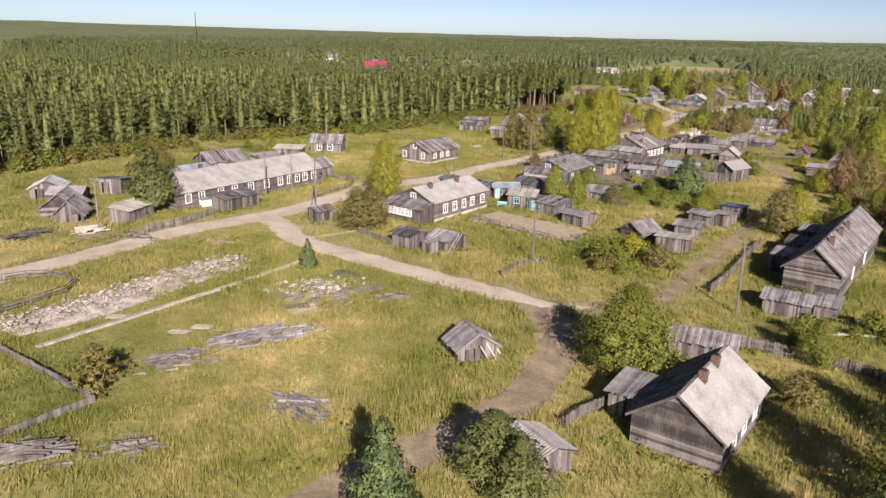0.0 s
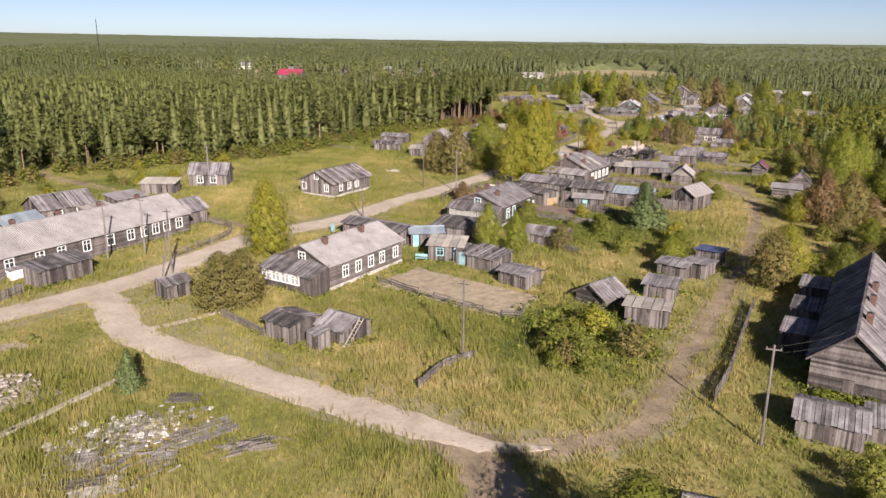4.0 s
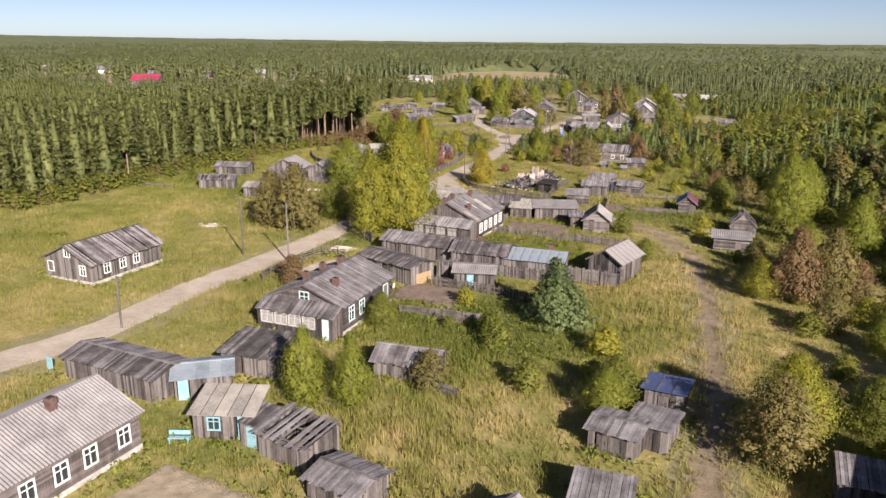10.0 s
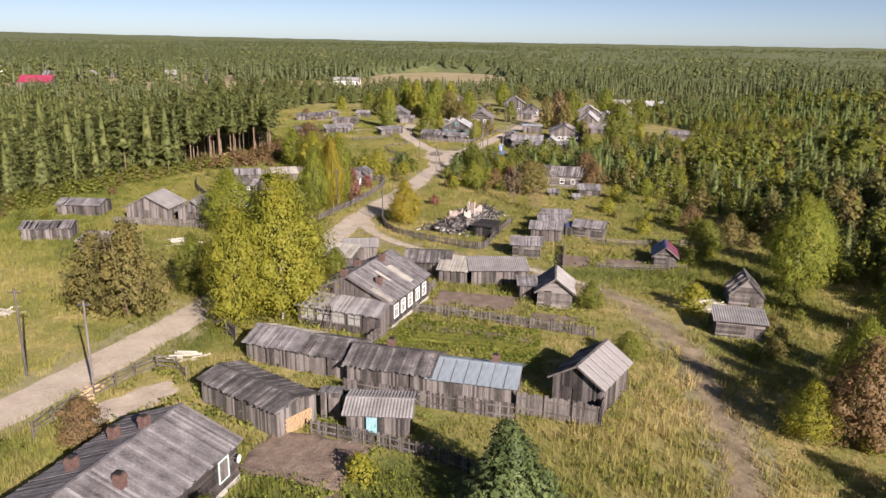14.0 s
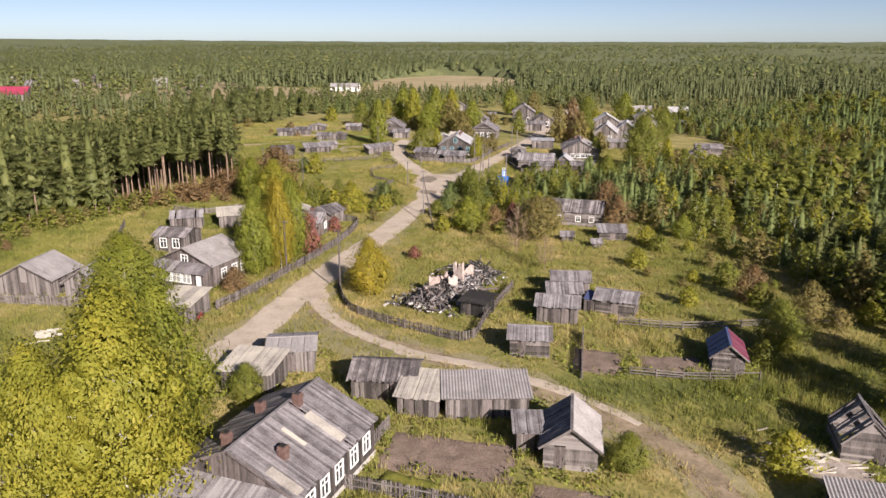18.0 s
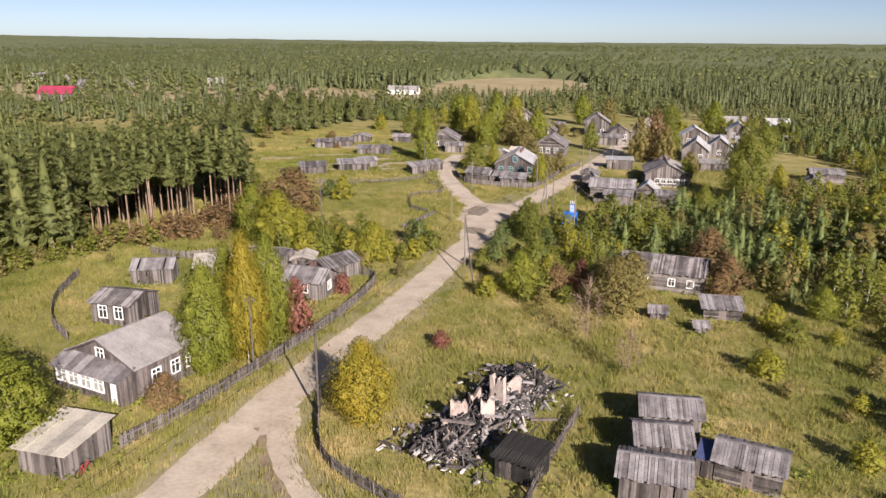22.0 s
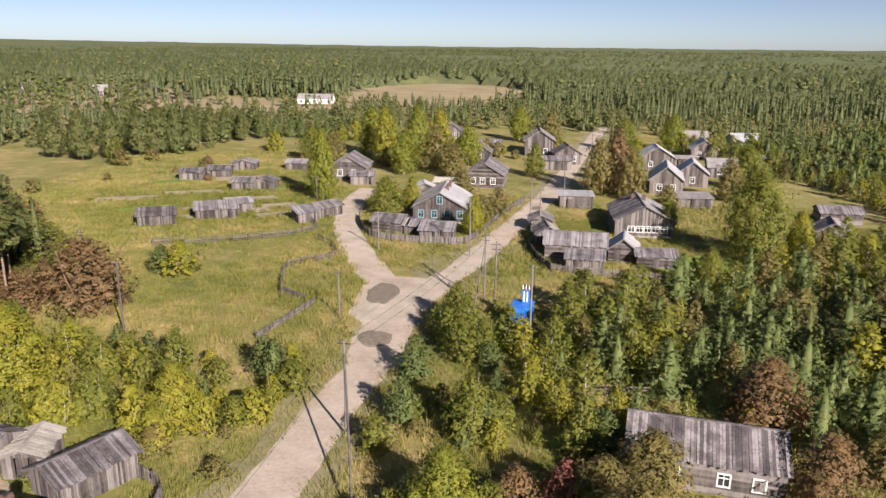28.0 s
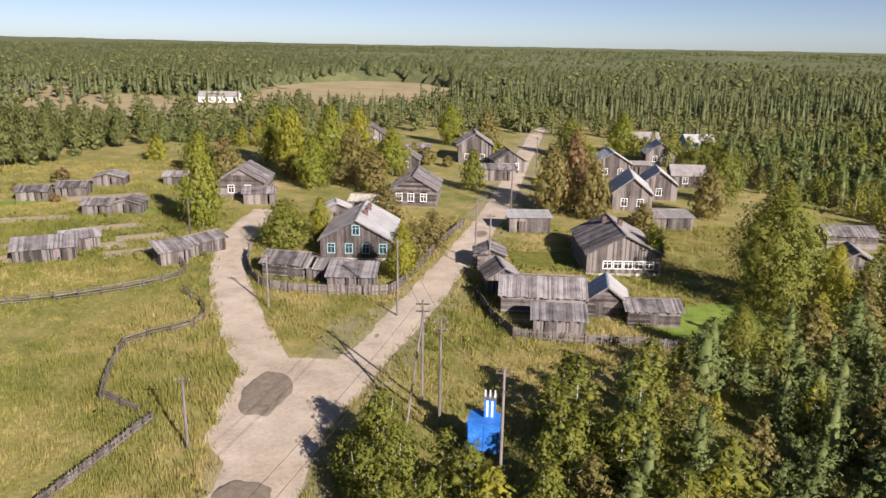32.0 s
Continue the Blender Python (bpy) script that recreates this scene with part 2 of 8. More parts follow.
BIRCH_LEAF = leaf("birch_leaves", [(0.0, (0.130, 0.150, 0.024)), (0.4, (0.185, 0.205, 0.032)), (0.7, (0.235, 0.245, 0.040)), (1.0, (0.310, 0.280, 0.052))], island=0.2, trans=0.5)
GOLD = leaf("golden_leaves", [(0.0, (0.205, 0.185, 0.026)), (0.4, (0.275, 0.236, 0.032)), (0.7, (0.345, 0.275, 0.038)), (1.0, (0.420, 0.310, 0.046))], island=0.2, trans=0.5)
CRIMSON = leaf("crimson_leaves", [(0.0, (0.12, 0.05, 0.04)), (0.5, (0.22, 0.085, 0.065)), (1.0, (0.31, 0.15, 0.11))])
FAR_NEEDLE = leaf("distant_needles", [(0.0, (0.065, 0.079, 0.034)), (0.5, (0.100, 0.115, 0.047)), (1.0, (0.150, 0.160, 0.068))], island=0.25, big=0.4, trans=0.35)
FAR_LEAF = leaf("distant_leaves", [(0.0, (0.086, 0.104, 0.034)), (0.5, (0.120, 0.138, 0.044)), (1.0, (0.175, 0.172, 0.056))], island=0.3, trans=0.35)
# far canopy greyer than the near one: a little haze mixed into its colour
CANOPY = mat("hazed_canopy", [(0.0, (0.060, 0.074, 0.034)), (0.35, (0.102, 0.119, 0.051)), (0.65, (0.149, 0.163, 0.067)), (1.0, (0.232, 0.218, 0.091))], 0.12, world_space=True, big=0.8, bigscale=0.008, bump=0, rough=0.9)
YOUNG_NEEDLE = leaf("young_pine_needles", [(0.0, (0.080, 0.106, 0.036)), (0.4, (0.118, 0.148, 0.048)), (0.7, (0.150, 0.176, 0.058)), (1.0, (0.200, 0.205, 0.074))], island=0.18, big=0.6, trans=0.4)
CANOPY_NEAR = leaf("pine_canopy", [(0.0, (0.062, 0.076, 0.026)), (0.5, (0.105, 0.121, 0.042)), (1.0, (0.168, 0.177, 0.064))], island=0, big=0.4, trans=0, gaps=0)

# ---- geometry helpers ----


def gz(x, y):
    """Height of the ground, which falls gently to the east and to the far end."""
    s = min(max((y - 170) / 120, 0), 1)
    return 0.4 - 0.02 * min(max(x + 10, -50), 50) - 1.4 * s * s * (3 - 2 * s)


LUSH = [(-43, 306, 12, 9, 0.15), (-33, 325, 8, 8, 0.05), (-55, 320, 8, 14, 0.3), (-27, 314, 4, 4, 0.7), (-2, 102, 8, 8, 1.2), (-6, 149, 13, 10, 1.5), (-98, 140, 16, 60, 0.8), (-80, 235, 12, 40, 0.8), (21, 96, 6, 12, 1.2), (-36, 36, 14, 12, 0.8), (-8, 62, 7, 9, 0.6), (-62, 205, 14, 16, 0.6), (-45, 265, 14, 12, 0.8), (-30, 174, 6, 8, 0.8), (13, 205, 14, 7, 0.7), (30, 200, 10, 25, 0.5), (-60, 360, 30, 30, 0.5), (8, 300, 14, 14, 0.6), (-14, 96, 12, 8, 0.5), (-35, 66, 12, 10, 0.4),
        (-18, 55, 12, 9, -0.35), (-47, 165, 14, 26, 0.1), (14, 245, 26, 16, 0.15), (-29, 292, 9, 14, -0.05), (14, 168, 9, 16, -0.6), (-12, 252, 7, 12, -0.1), (5, 318, 9, 7, -0.7), (-14, 88, 12, 6, -0.5), (-55, 140, 14, 14, -0.05), (20, 110, 5, 18, -0.5), (-70, 190, 14, 14, -0.1), (30, 150, 10, 14, -0.3)]


def lushness(x, y):
    """How green or how dry the meadow is: damp hollows and dry rises."""
    out = np.zeros(np.shape(x))
    for a, b, p, q, k in LUSH:
        out += k * np.exp(-(((x - a) / p) ** 2) - ((y - b) / q) ** 2)
    return out


class Geo:
    """Collects boxes, slabs and prisms into one mesh."""

    def __init__(self):
        self.v, self.f = [], []

    def hexa(self, pts):
        """Eight corners: four below, four above, each anticlockwise from above."""
        n = len(self.v)
        self.v += [tuple(p) for p in pts]
        self.f += [(n, n + 3, n + 2, n + 1), (n + 4, n + 5, n + 6, n + 7), (n, n + 1, n + 5, n + 4), (n + 1, n + 2, n + 6, n + 5), (n + 2, n + 3, n + 7, n + 6), (n + 3, n, n + 4, n + 7)]
        return self

    def box(self, x0, y0, z0, x1, y1, z1):
        return self.hexa([(x0, y0, z0), (x1, y0, z0), (x1, y1, z0), (x0, y1, z0), (x0, y0, z1), (x1, y0, z1), (x1, y1, z1), (x0, y1, z1)])

    def beam(self, a, b, w, h=None, sides=4):
        """A bar from a to b."""
        a, b, h = Vector(a), Vector(b), h or w
        d = (b - a).normalized()
        s = d.cross(Vector((0, 0, 1)))
        s = s.normalized() if s.length > 1e-4 else Vector((1, 0, 0))
        u = s.cross(d)
        if sides == 4:
            q = [(-w / 2, -h / 2), (w / 2, -h / 2), (w / 2, h / 2), (-w / 2, h / 2)]
            return self.hexa([a + s * i + u * j for i, j in q] + [b + s * i + u * j for i, j in q])
        n = len(self.v)
        for e, k in ((a, 1), (b, h / w)):
            self.v += [tuple(e + (s * math.cos(t) + u * math.sin(t)) * w / 2 * k) for t in [6.2832 * i / sides for i in range(sides)]]
        self.f += [(n + i, n + (i + 1) % sides, n + sides + (i + 1) % sides, n + sides + i) for i in range(sides)]
        self.f += [tuple(range(n + sides - 1, n - 1, -1)), tuple(range(n + sides, n + 2 * sides))]
        return self

    def face(self, pts):
        n = len(self.v)
        self.v += [tuple(p) for p in pts]
        self.f.append(tuple(range(n, n + len(pts))))
        return self

    def mesh(self, name, material):
        me = bpy.data.meshes.new(name)
        me.from_pydata(self.v, [], self.f)
        me.materials.append(material)
        return me


def part(name, geo, material, parent=None, label="", at=None):
    me = geo if isinstance(geo, bpy.types.Mesh) else geo.mesh(name, material)
    ob = new(name, me)
    ob.parent = parent
    if at is not None:
        ob.matrix_basis = at
    return tagged(ob, label) if label else ob


def thing(name, at, label, category, group=""):
    ob = new(name)
    ob.empty_display_size = 0.3
    ob.matrix_basis = at
    return tagged(ob, label, category, group)


rnd = random.Random(7)
FOOTPRINTS = []  # x, y, half length, half width, yaw: kept clear of grass


def clear_of(x, y, pad=0.0):
    for cx, cy, a, b, c, s in FOOTPRINTS:
        dx, dy = x - cx, y - cy
        if abs(dx * c + dy * s) < a + pad and abs(-dx * s + dy * c) < b + pad:
            return False
    return True


def keep_clear(cx, cy, length, width, yaw):
    FOOTPRINTS.append((cx, cy, length / 2, width / 2, math.cos(radians(yaw)), math.sin(radians(yaw))))


# ---- ground ----


def axis_steps(lo, hi, fine, far_lo, far_hi):
    vals = list(np.arange(lo, hi + 0.01, fine))
    step = fine
    while vals[-1] < far_hi:
        step *= 1.25
        vals.append(vals[-1] + step)
    step = fine
    while vals[0] > far_lo:
        step *= 1.25
        vals.insert(0, vals[0] - step)
    return vals


gx, gy = axis_steps(-130, 100, 3.0, -6000, 6000), axis_steps(-20, 480, 3.0, -2500, 7000)
gv = [(x, y, gz(x, y)) for y in gy for x in gx]
W_ = len(gx)
gf = [(j * W_ + i, j * W_ + i + 1, (j + 1) * W_ + i + 1, (j + 1) * W_ + i) for j in range(len(gy) - 1) for i in range(W_ - 1)]
gm = bpy.data.meshes.new("ground")
gm.from_pydata(gv, [], gf)
gm.materials.append(GROUND)
gxy = np.array(gv)
gm.attributes.new("lush", "FLOAT", "POINT").data.foreach_set("value", lushness(gxy[:, 0], gxy[:, 1]))
tagged(new("ground", gm), "rough meadow of green and straw-coloured grass", "ground", kind="structure")


def smooth_line(pts, step=1.0):
    """A smooth line through the points."""
    p = [Vector(q) for q in pts]
    p = [p[0] * 2 - p[1], *p, p[-1] * 2 - p[-2]]
    out = []
    for a, b, c, d in zip(p, p[1:], p[2:], p[3:]):
        n = max(1, int((c - b).length / step))
        for i in range(n):
            t = i / n
            out.append(0.5 * (2 * b + (c - a) * t + (2 * a - 5 * b + 4 * c - d) * t * t + (3 * b - a - 3 * c + d) * t ** 3))
    return out + [p[-2]]


ROADS = []


def road(name, pts, width, material, label, lift, ragged=0.35, ends=(1, 1)):
    line = smooth_line(pts)
    n = len(line)
    v, f = [], []
    cols = 7
    for i, p in enumerate(line):
        d = (line[min(i + 1, n - 1)] - line[max(i - 1, 0)]).normalized()
        s = Vector((-d.y, d.x))
        u = i / (n - 1)
        w = width * (ends[0] + (1 - ends[0]) * min(1, u * 5)) * (ends[1] + (1 - ends[1]) * min(1, (1 - u) * 5)) / 2
        for k in range(cols):
            q = 2 * k / (cols - 1) - 1
            e = noise.noise((p.x * 0.35 + 9 * (q > 0), p.y * 0.35, lift * 90)) * ragged + noise.noise((p.x * 1.3 + 9 * (q > 0), p.y * 1.3, 3)) * ragged * 0.5
            c = p + s * (q * w + (e * math.copysign(1, q) if abs(q) > 0.9 else 0))
            rut = -0.03 if abs(abs(q) - 0.45) < 0.2 else 0.0
            v.append((c.x, c.y, gz(c.x, c.y) + lift + (rut if abs(q) < 0.9 else -lift + 0.012)))
        if name != "verge":
            ROADS.append((p.x, p.y, w))
    f = [(i * cols + k, i * cols + k + 1, (i + 1) * cols + k + 1, (i + 1) * cols + k) for i in range(n - 1) for k in range(cols - 1)]
    me = bpy.data.meshes.new(name)
    me.from_pydata(v, [], [t[::-1] for t in f])
    me.materials.append(material)
    for q in me.polygons:
        q.use_smooth = True
    return tagged(new(name, me), label, "road", kind="structure")


MAIN = [(-66, 28), (-61.6, 54.6), (-59.8, 66), (-58, 80), (-53.5, 93), (-51.8, 103), (-51, 114), (-48.8, 123), (-43.5, 134), (-40.5, 150), (-36.2, 165.5), (-32.8, 182), (-29.6, 198), (-27.3, 210), (-26.5, 221), (-25.9, 230), (-24.6, 240), (-22.6, 254.5), (-21.1, 268), (-20.1, 280), (-18.6, 291), (-18.4, 303), (-14.7, 318), (-11.4, 330), (-7.4, 347), (-2.4, 368.7), (2.8, 396), (9.6, 440), (16.2, 480), (24, 530)]
road("verge", MAIN, 8.4, VERGE, "worn dusty verge beside the dirt road", 0.03, 1.3)
road("road", MAIN, 4.7, ROAD, "pale sandy dirt road with worn wheel ruts", 0.06, 0.4)
road("road", [(-18.5, 300), (-20.6, 311), (-26.0, 322), (-31.8, 336), (-36.0, 350), (-38.2, 364), (-38, 378)], 4.8, ROAD, "pale sandy branch road leading past houses", 0.075, 0.4)
road("road", [(-18.6, 288), (-19.0, 297), (-19.4, 306)], 6.2, ROAD, "sandy road widening towards a fork", 0.088, 0.5, (0.7, 1))
road("road", [(-19.4, 300), (-20.2, 309), (-20.6, 318)], 8.8, ROAD, "wide worn sandy fork of two dirt roads", 0.095, 0.6, (0.6, 0.9))
road("road", [(-54.5, 92), (-49.5, 90), (-42, 84.2), (-33, 82), (-22, 79.6), (-12, 77.8), (-4, 76.9), (0, 78.2)], 4.0, ROAD, "sandy dirt lane leaving the main road", 0.08, 0.5, (1, 0.15))
road("verge", [(-19, 79.0), (-13, 78.0), (-5.5, 77), (0.5, 78.6), (4.9, 82.6), (7.0, 88.8), (8.6, 97.7), (10.6, 108), (13.1, 122), (15.4, 134), (17.4, 152), (18.8, 166), (18.6, 180), (14.8, 193), (7.8, 200), (0.2, 206), (-6.5, 209), (-13.2, 212.4), (-19.4, 217.2), (-24.5, 225)], 5.2, VERGE, "trampled grass beside the cart track", 0.026, 1.0)
road("track", [(-19, 79.0), (-13, 78.0), (-5.5, 77), (0.5, 78.6), (4.9, 82.6), (7.0, 88.8), (8.6, 97.7), (10.6, 108), (13.1, 122), (15.4, 134), (17.4, 152), (18.8, 166), (18.6, 180), (14.8, 193), (7.8, 200), (0.2, 206), (-6.5, 209), (-13.2, 212.4), (-19.4, 217.2), (-24.5, 225)], 3.0, TRACK, "dark earth cart track between grass", 0.05, 0.5)
road("track", [(-8, 77.5), (-3.2, 73), (-0.4, 65.7), (0.0, 56), (-2.9, 47.2), (-6.5, 37.5), (-9, 28), (-10, 10)], 4.0, TRACK, "dark earth lane curving round the meadow", 0.055, 0.6)
road("track", [(-52, 123.5), (-65.9, 126.3), (-87, 136.3), (-109.6, 143.7), (-130, 150)], 2.6, TRACK, "narrow earth path leading into the forest", 0.045, 0.5)
road("road", [(-24.6, 228), (-21.8, 221.3), (-16.2, 214.8), (-9.5, 210), (-3.2, 208.2), (1.9, 205.8), (7.2, 202.4), (12, 198)], 1.9, ROAD, "narrow sandy side lane leaving the main road", 0.085, 0.5, (1.6, 0.4))
road("verge", [(-25.5, 214), (-20, 214.5), (-14, 211.5), (-8, 209)], 7.5, VERGE, "worn dusty grass at the mouth of the lane", 0.027, 1.2, (1, 0.4))
road("verge", [(-52, 101), (-47, 92), (-38, 86), (-28, 82), (-18, 80), (-8, 78)], 7.0, VERGE, "worn dusty verge beside the lane", 0.028, 1.2)
road("path", [(-42, 84), (-38.8, 90), (-36.5, 97)], 1.0, ROAD, "trodden footpath to a house", 0.05, 0.3)


def on_road(x, y, pad=0.0):
    return any(abs(x - a) < 7 and (x - a) ** 2 + (y - b) ** 2 < (w + pad) ** 2 for a, b, w in ROADS)


ROUND = ("mud", "ash_field", "slab", "yard")


def patch(name, cx, cy, a, b, yaw, material, label, lift=0.04, relief=0.05, rows=0.0, kind="structure"):
    """A bed of soil or a mown plot; rows: spacing of furrows."""
    c, s = math.cos(radians(yaw)), math.sin(radians(yaw))
    nx, ny = max(4, int(a / 0.35)), max(4, int(b / 0.35))
    v = []
    for j in range(ny + 1):
        for i in range(nx + 1):
            lx, ly = a * (i / nx - 0.5), b * (j / ny - 0.5)
            rim = i in (0, nx) or j in (0, ny)
            if rim:
                lx += 0.4 * noise.noise((lx, ly, cx))
                ly += 0.4 * noise.noise((lx, ly, cy))
            if name in ROUND:
                u, v_ = 2 * i / nx - 1, 2 * j / ny - 1
                k = (0.92 + 0.25 * noise.noise((u * 1.5, v_ * 1.5, cx)))
                lx, ly = a / 2 * u * math.sqrt(1 - v_ * v_ / 2) * k, b / 2 * v_ * math.sqrt(1 - u * u / 2) * k
            x, y = cx + lx * c - ly * s, cy + lx * s + ly * c
            h = (0.005 if name not in ROUND else lift * 0.9) if rim else lift + relief * 0.5 * (noise.noise((x * 1.3, y * 1.3, 2)) + noise.noise((x * 2.9, y * 2.9, 5)) + 0.6) + (0.03 * math.sin(lx * 6.2832 / rows) + 0.03 if rows else 0)
            v.append((x, y, gz(x, y) + h))
    me = bpy.data.meshes.new(name)
    me.from_pydata(v, [], [(j * (nx + 1) + i, j * (nx + 1) + i + 1, (j + 1) * (nx + 1) + i + 1, (j + 1) * (nx + 1) + i) for j in range(ny) for i in range(nx)])
    me.shade_smooth()
    me.materials.append(material)
    if material is not VERGE:
        keep_clear(cx, cy, a - 0.6, b - 0.6, yaw)
    return tagged(new(name, me), label, "garden plot", kind=kind)

# ---- plots ----
CROP = mat("yellow_green_crop", [(0.0, (0.08, 0.1, 0.02)), (0.5, (0.2, 0.21, 0.04)), (1.0, (0.36, 0.33, 0.07))], 0.8, world_space=True, island=0.6, bump=0, trans=0.3)
LAWN = mat("short_green_grass", [(0.0, (0.090, 0.135, 0.024)), (0.5, (0.180, 0.255, 0.040)), (1.0, (0.300, 0.330, 0.080))], 0.4, world_space=True, bump=0.4, dist=0.05)
MUD = mat("dried_rutted_mud", [(0.0, (0.15, 0.122, 0.092)), (0.5, (0.225, 0.187, 0.145)), (1.0, (0.33, 0.28, 0.22))], 1.6, world_space=True, bump=0.8, dist=0.08)
patch("potato_field", -16.8, 108.3, 17.8, 8.6, -16, SANDY, "bare sandy potato field with faint furrows", 0.04, 0.2)
patch("crop_rows", -5.8, 186.4, 4.6, 2.2, -14, CROP, "bright green garden rows beside a house", 0.12, 0.2, 0.7)
patch("crop_rows", -3.0, 177.6, 13.0, 3.2, -8, CROP, "yellow-green garden crop inside a picket fence", 0.14, 0.25, 0.8)
patch("garden_bed", -4.0, 180.5, 13.6, 2.0, -8, SOIL, "dark dug garden bed between crops", 0.05, 0.1)
patch("garden_bed", -3.4, 190.6, 10.0, 5.4, -4, SOIL, "dug brown potato bed with dry haulms", 0.05, 0.12)
patch("garden_bed", 5.6, 186.4, 5.4, 2.4, -6, SOIL, "dug brown garden bed behind a fence", 0.05, 0.12)
patch("garden_bed", -13.6, 154.2, 8.2, 6.4, -10, SOIL, "ploughed brown bed with rows of haulms", 0.05, 0.14, 0.9)
patch("garden_bed", -9.6, 148.0, 4.0, 3.0, -30, SOIL, "small dug bed in a weedy garden", 0.05, 0.1)
patch("garden_bed", 9.4, 210.9, 4.8, 5.8, -8, SOIL, "bare brown garden bed beside a storehouse", 0.05, 0.1, 0.8)
patch("garden_bed", 16.8, 211.4, 6.0, 4.0, 6, SOIL, "bare brown garden bed near a bathhouse", 0.05, 0.1, 0.8)
patch("yard", -29.6, 160.2, 4.2, 9.0, -28, ROAD, "trampled sandy cattle yard", 0.05, 0.04)
patch("yard", -21.0, 212.6, 9.5, 6.5, -25, VERGE, "worn grassless ground at the mouth of a lane", 0.03, 0.04)
patch("yard", -40.6, 264.0, 5.0, 4.0, 10, SANDY, "bare trodden yard before a cottage", 0.03, 0.04)
patch("yard", -66.0, 72.0, 7.0, 4.0, 60, TRACK, "trodden yard entrance beside the road", 0.04, 0.04)
patch("lawn", 21.6, 332.6, 15, 9, 22, LAWN, "bright green hayfield beside a bathhouse", 0.03, 0.04)
patch("lawn", 1.0, 330.0, 4, 1.5, -5, SANDY, "bare sandy patch beside a barn", 0.03, 0.04)
patch("garden_bed", 5.3, 345.6, 10, 4.0, 2, SANDY, "bare garden bed beside a storehouse", 0.04, 0.08)
patch("garden_bed", 5.6, 354.0, 9, 8.0, 2, CROP, "green potato rows beside a house", 0.06, 0.12, 0.9)
for i, (x, y) in enumerate([(-61.5, 345.5), (-54.5, 352.0), (-51.0, 357.5), (-49.5, 349.5), (-64, 352)]):
    patch("garden_bed", x, y, 7.0, 3.6, 25 + 3 * i, SANDY, "pale dug garden bed in open gardens", 0.04, 0.08, 0.9)
patch("yard", -17.0, 324.5, 6.5, 9.0, -18, VERGE, "worn grass between two sandy roads", 0.03, 0.04)
patch("mud", -21.6, 310.8, 4.2, 8.4, 4, MUD, "dark patch of dried mud in the road fork", 0.105, 0.05, 0.55)
patch("mud", -19.6, 296.2, 4.0, 4.8, 20, MUD, "dark patch of mud on the road", 0.105, 0.05, 0.5)
patch("mud", -2.4, 367, 2.2, 4, -12, MUD, "dark puddle stain on the street", 0.085, 0.02)
patch("ash_field", -7.6, 231.0, 5.0, 15.0, -20, TRACK, "ash-stained ground of a burnt house", 0.03, 0.06)
patch("ash_field", 26.0, 192.0, 5.0, 6.0, 0, RUBBLE, "pale rubble spread beside a ruined cabin", 0.05, 0.1)
patch("slab", -49.8, 77.5, 3.2, 2.0, 30, SANDY, "pale sandy patch in the grass", 0.05, 0.02)
for i, (x, y, a, b, m) in enumerate([(-72, 366, 12, 4, SANDY), (-60, 372, 11, 3.5, LAWN), (-82, 358, 12, 4, SANDY), (-68, 384, 13, 4, SANDY), (-52, 382, 9, 4, LAWN), (-80, 378, 12, 4, LAWN), (-58, 362, 10, 3.4, SANDY), (-74, 350, 11, 3.5, LAWN)]):
    patch("garden_bed", x, y, a, b, 20 + 2 * i, m, "pale dug garden bed in open gardens" if m is SANDY else "strip of green grass between garden beds", 0.04, 0.08)

# ---- buildings ----


def strips(x0, x1, z0, top, holes, step, upright, thick=0.07, y=0.0, gap=0.012):
    """Boards of one wall in its own plane, cut round the holes. top(x): height of the wall's upper edge at x."""
    g = Geo()
    if upright:
        n = max(1, round((x1 - x0) / step))
        for i in range(n):
            a, b = x0 + (x1 - x0) * i / n, x0 + (x1 - x0) * (i + 1) / n - gap
            o = rnd.uniform(0, 0.025)
            spans = [(z0 - rnd.uniform(0, 0.06), None)]
            for hx0, hx1, hz0, hz1 in holes:
                if a < hx1 - 0.01 and b > hx0 + 0.01:
                    spans = [(spans[0][0], hz0), (hz1, None)]
            for lo, hi in spans:
                ta, tb = (top(a), top(b)) if hi is None else (hi, hi)
                if max(ta, tb) > lo + 0.02:
                    g.hexa([(a, y - o, lo), (b, y - o, lo), (b, y + thick, lo), (a, y + thick, lo), (a, y - o, max(ta, lo)), (b, y - o, max(tb, lo)), (b, y + thick, max(tb, lo)), (a, y + thick, max(ta, lo))])
        return g
    peak = max(top(x0), top(x1), top((x0 + x1) / 2))
    n = max(1, round((peak - z0) / step))
    for i in range(n):
        lo, hi = z0 + (peak - z0) * i / n, z0 + (peak - z0) * (i + 1) / n - gap
        mid = (lo + hi) / 2
        xs = [x0 + (x1 - x0) * k / 60 for k in range(61)]
        xs = [x for x in xs if top(x) >= mid]
        if not xs:
            continue
        spans = [(xs[0], xs[-1])]
        for hx0, hx1, hz0, hz1 in holes:
            if lo < hz1 - 0.01 and hi > hz0 + 0.01:
                spans = [s for a, b in spans for s in ((a, min(b, hx0)), (max(a, hx1), b)) if s[1] - s[0] > 0.03]
        for a, b in spans:
            o = rnd.uniform(0, 0.03)
            g.hexa([(a, y - o, lo), (b, y - o, lo), (b, y + thick, lo), (a, y + thick, lo), (a, y - o * 0.4, hi), (b, y - o * 0.4, hi), (b, y + thick, hi), (a, y + thick, hi)])
    return g


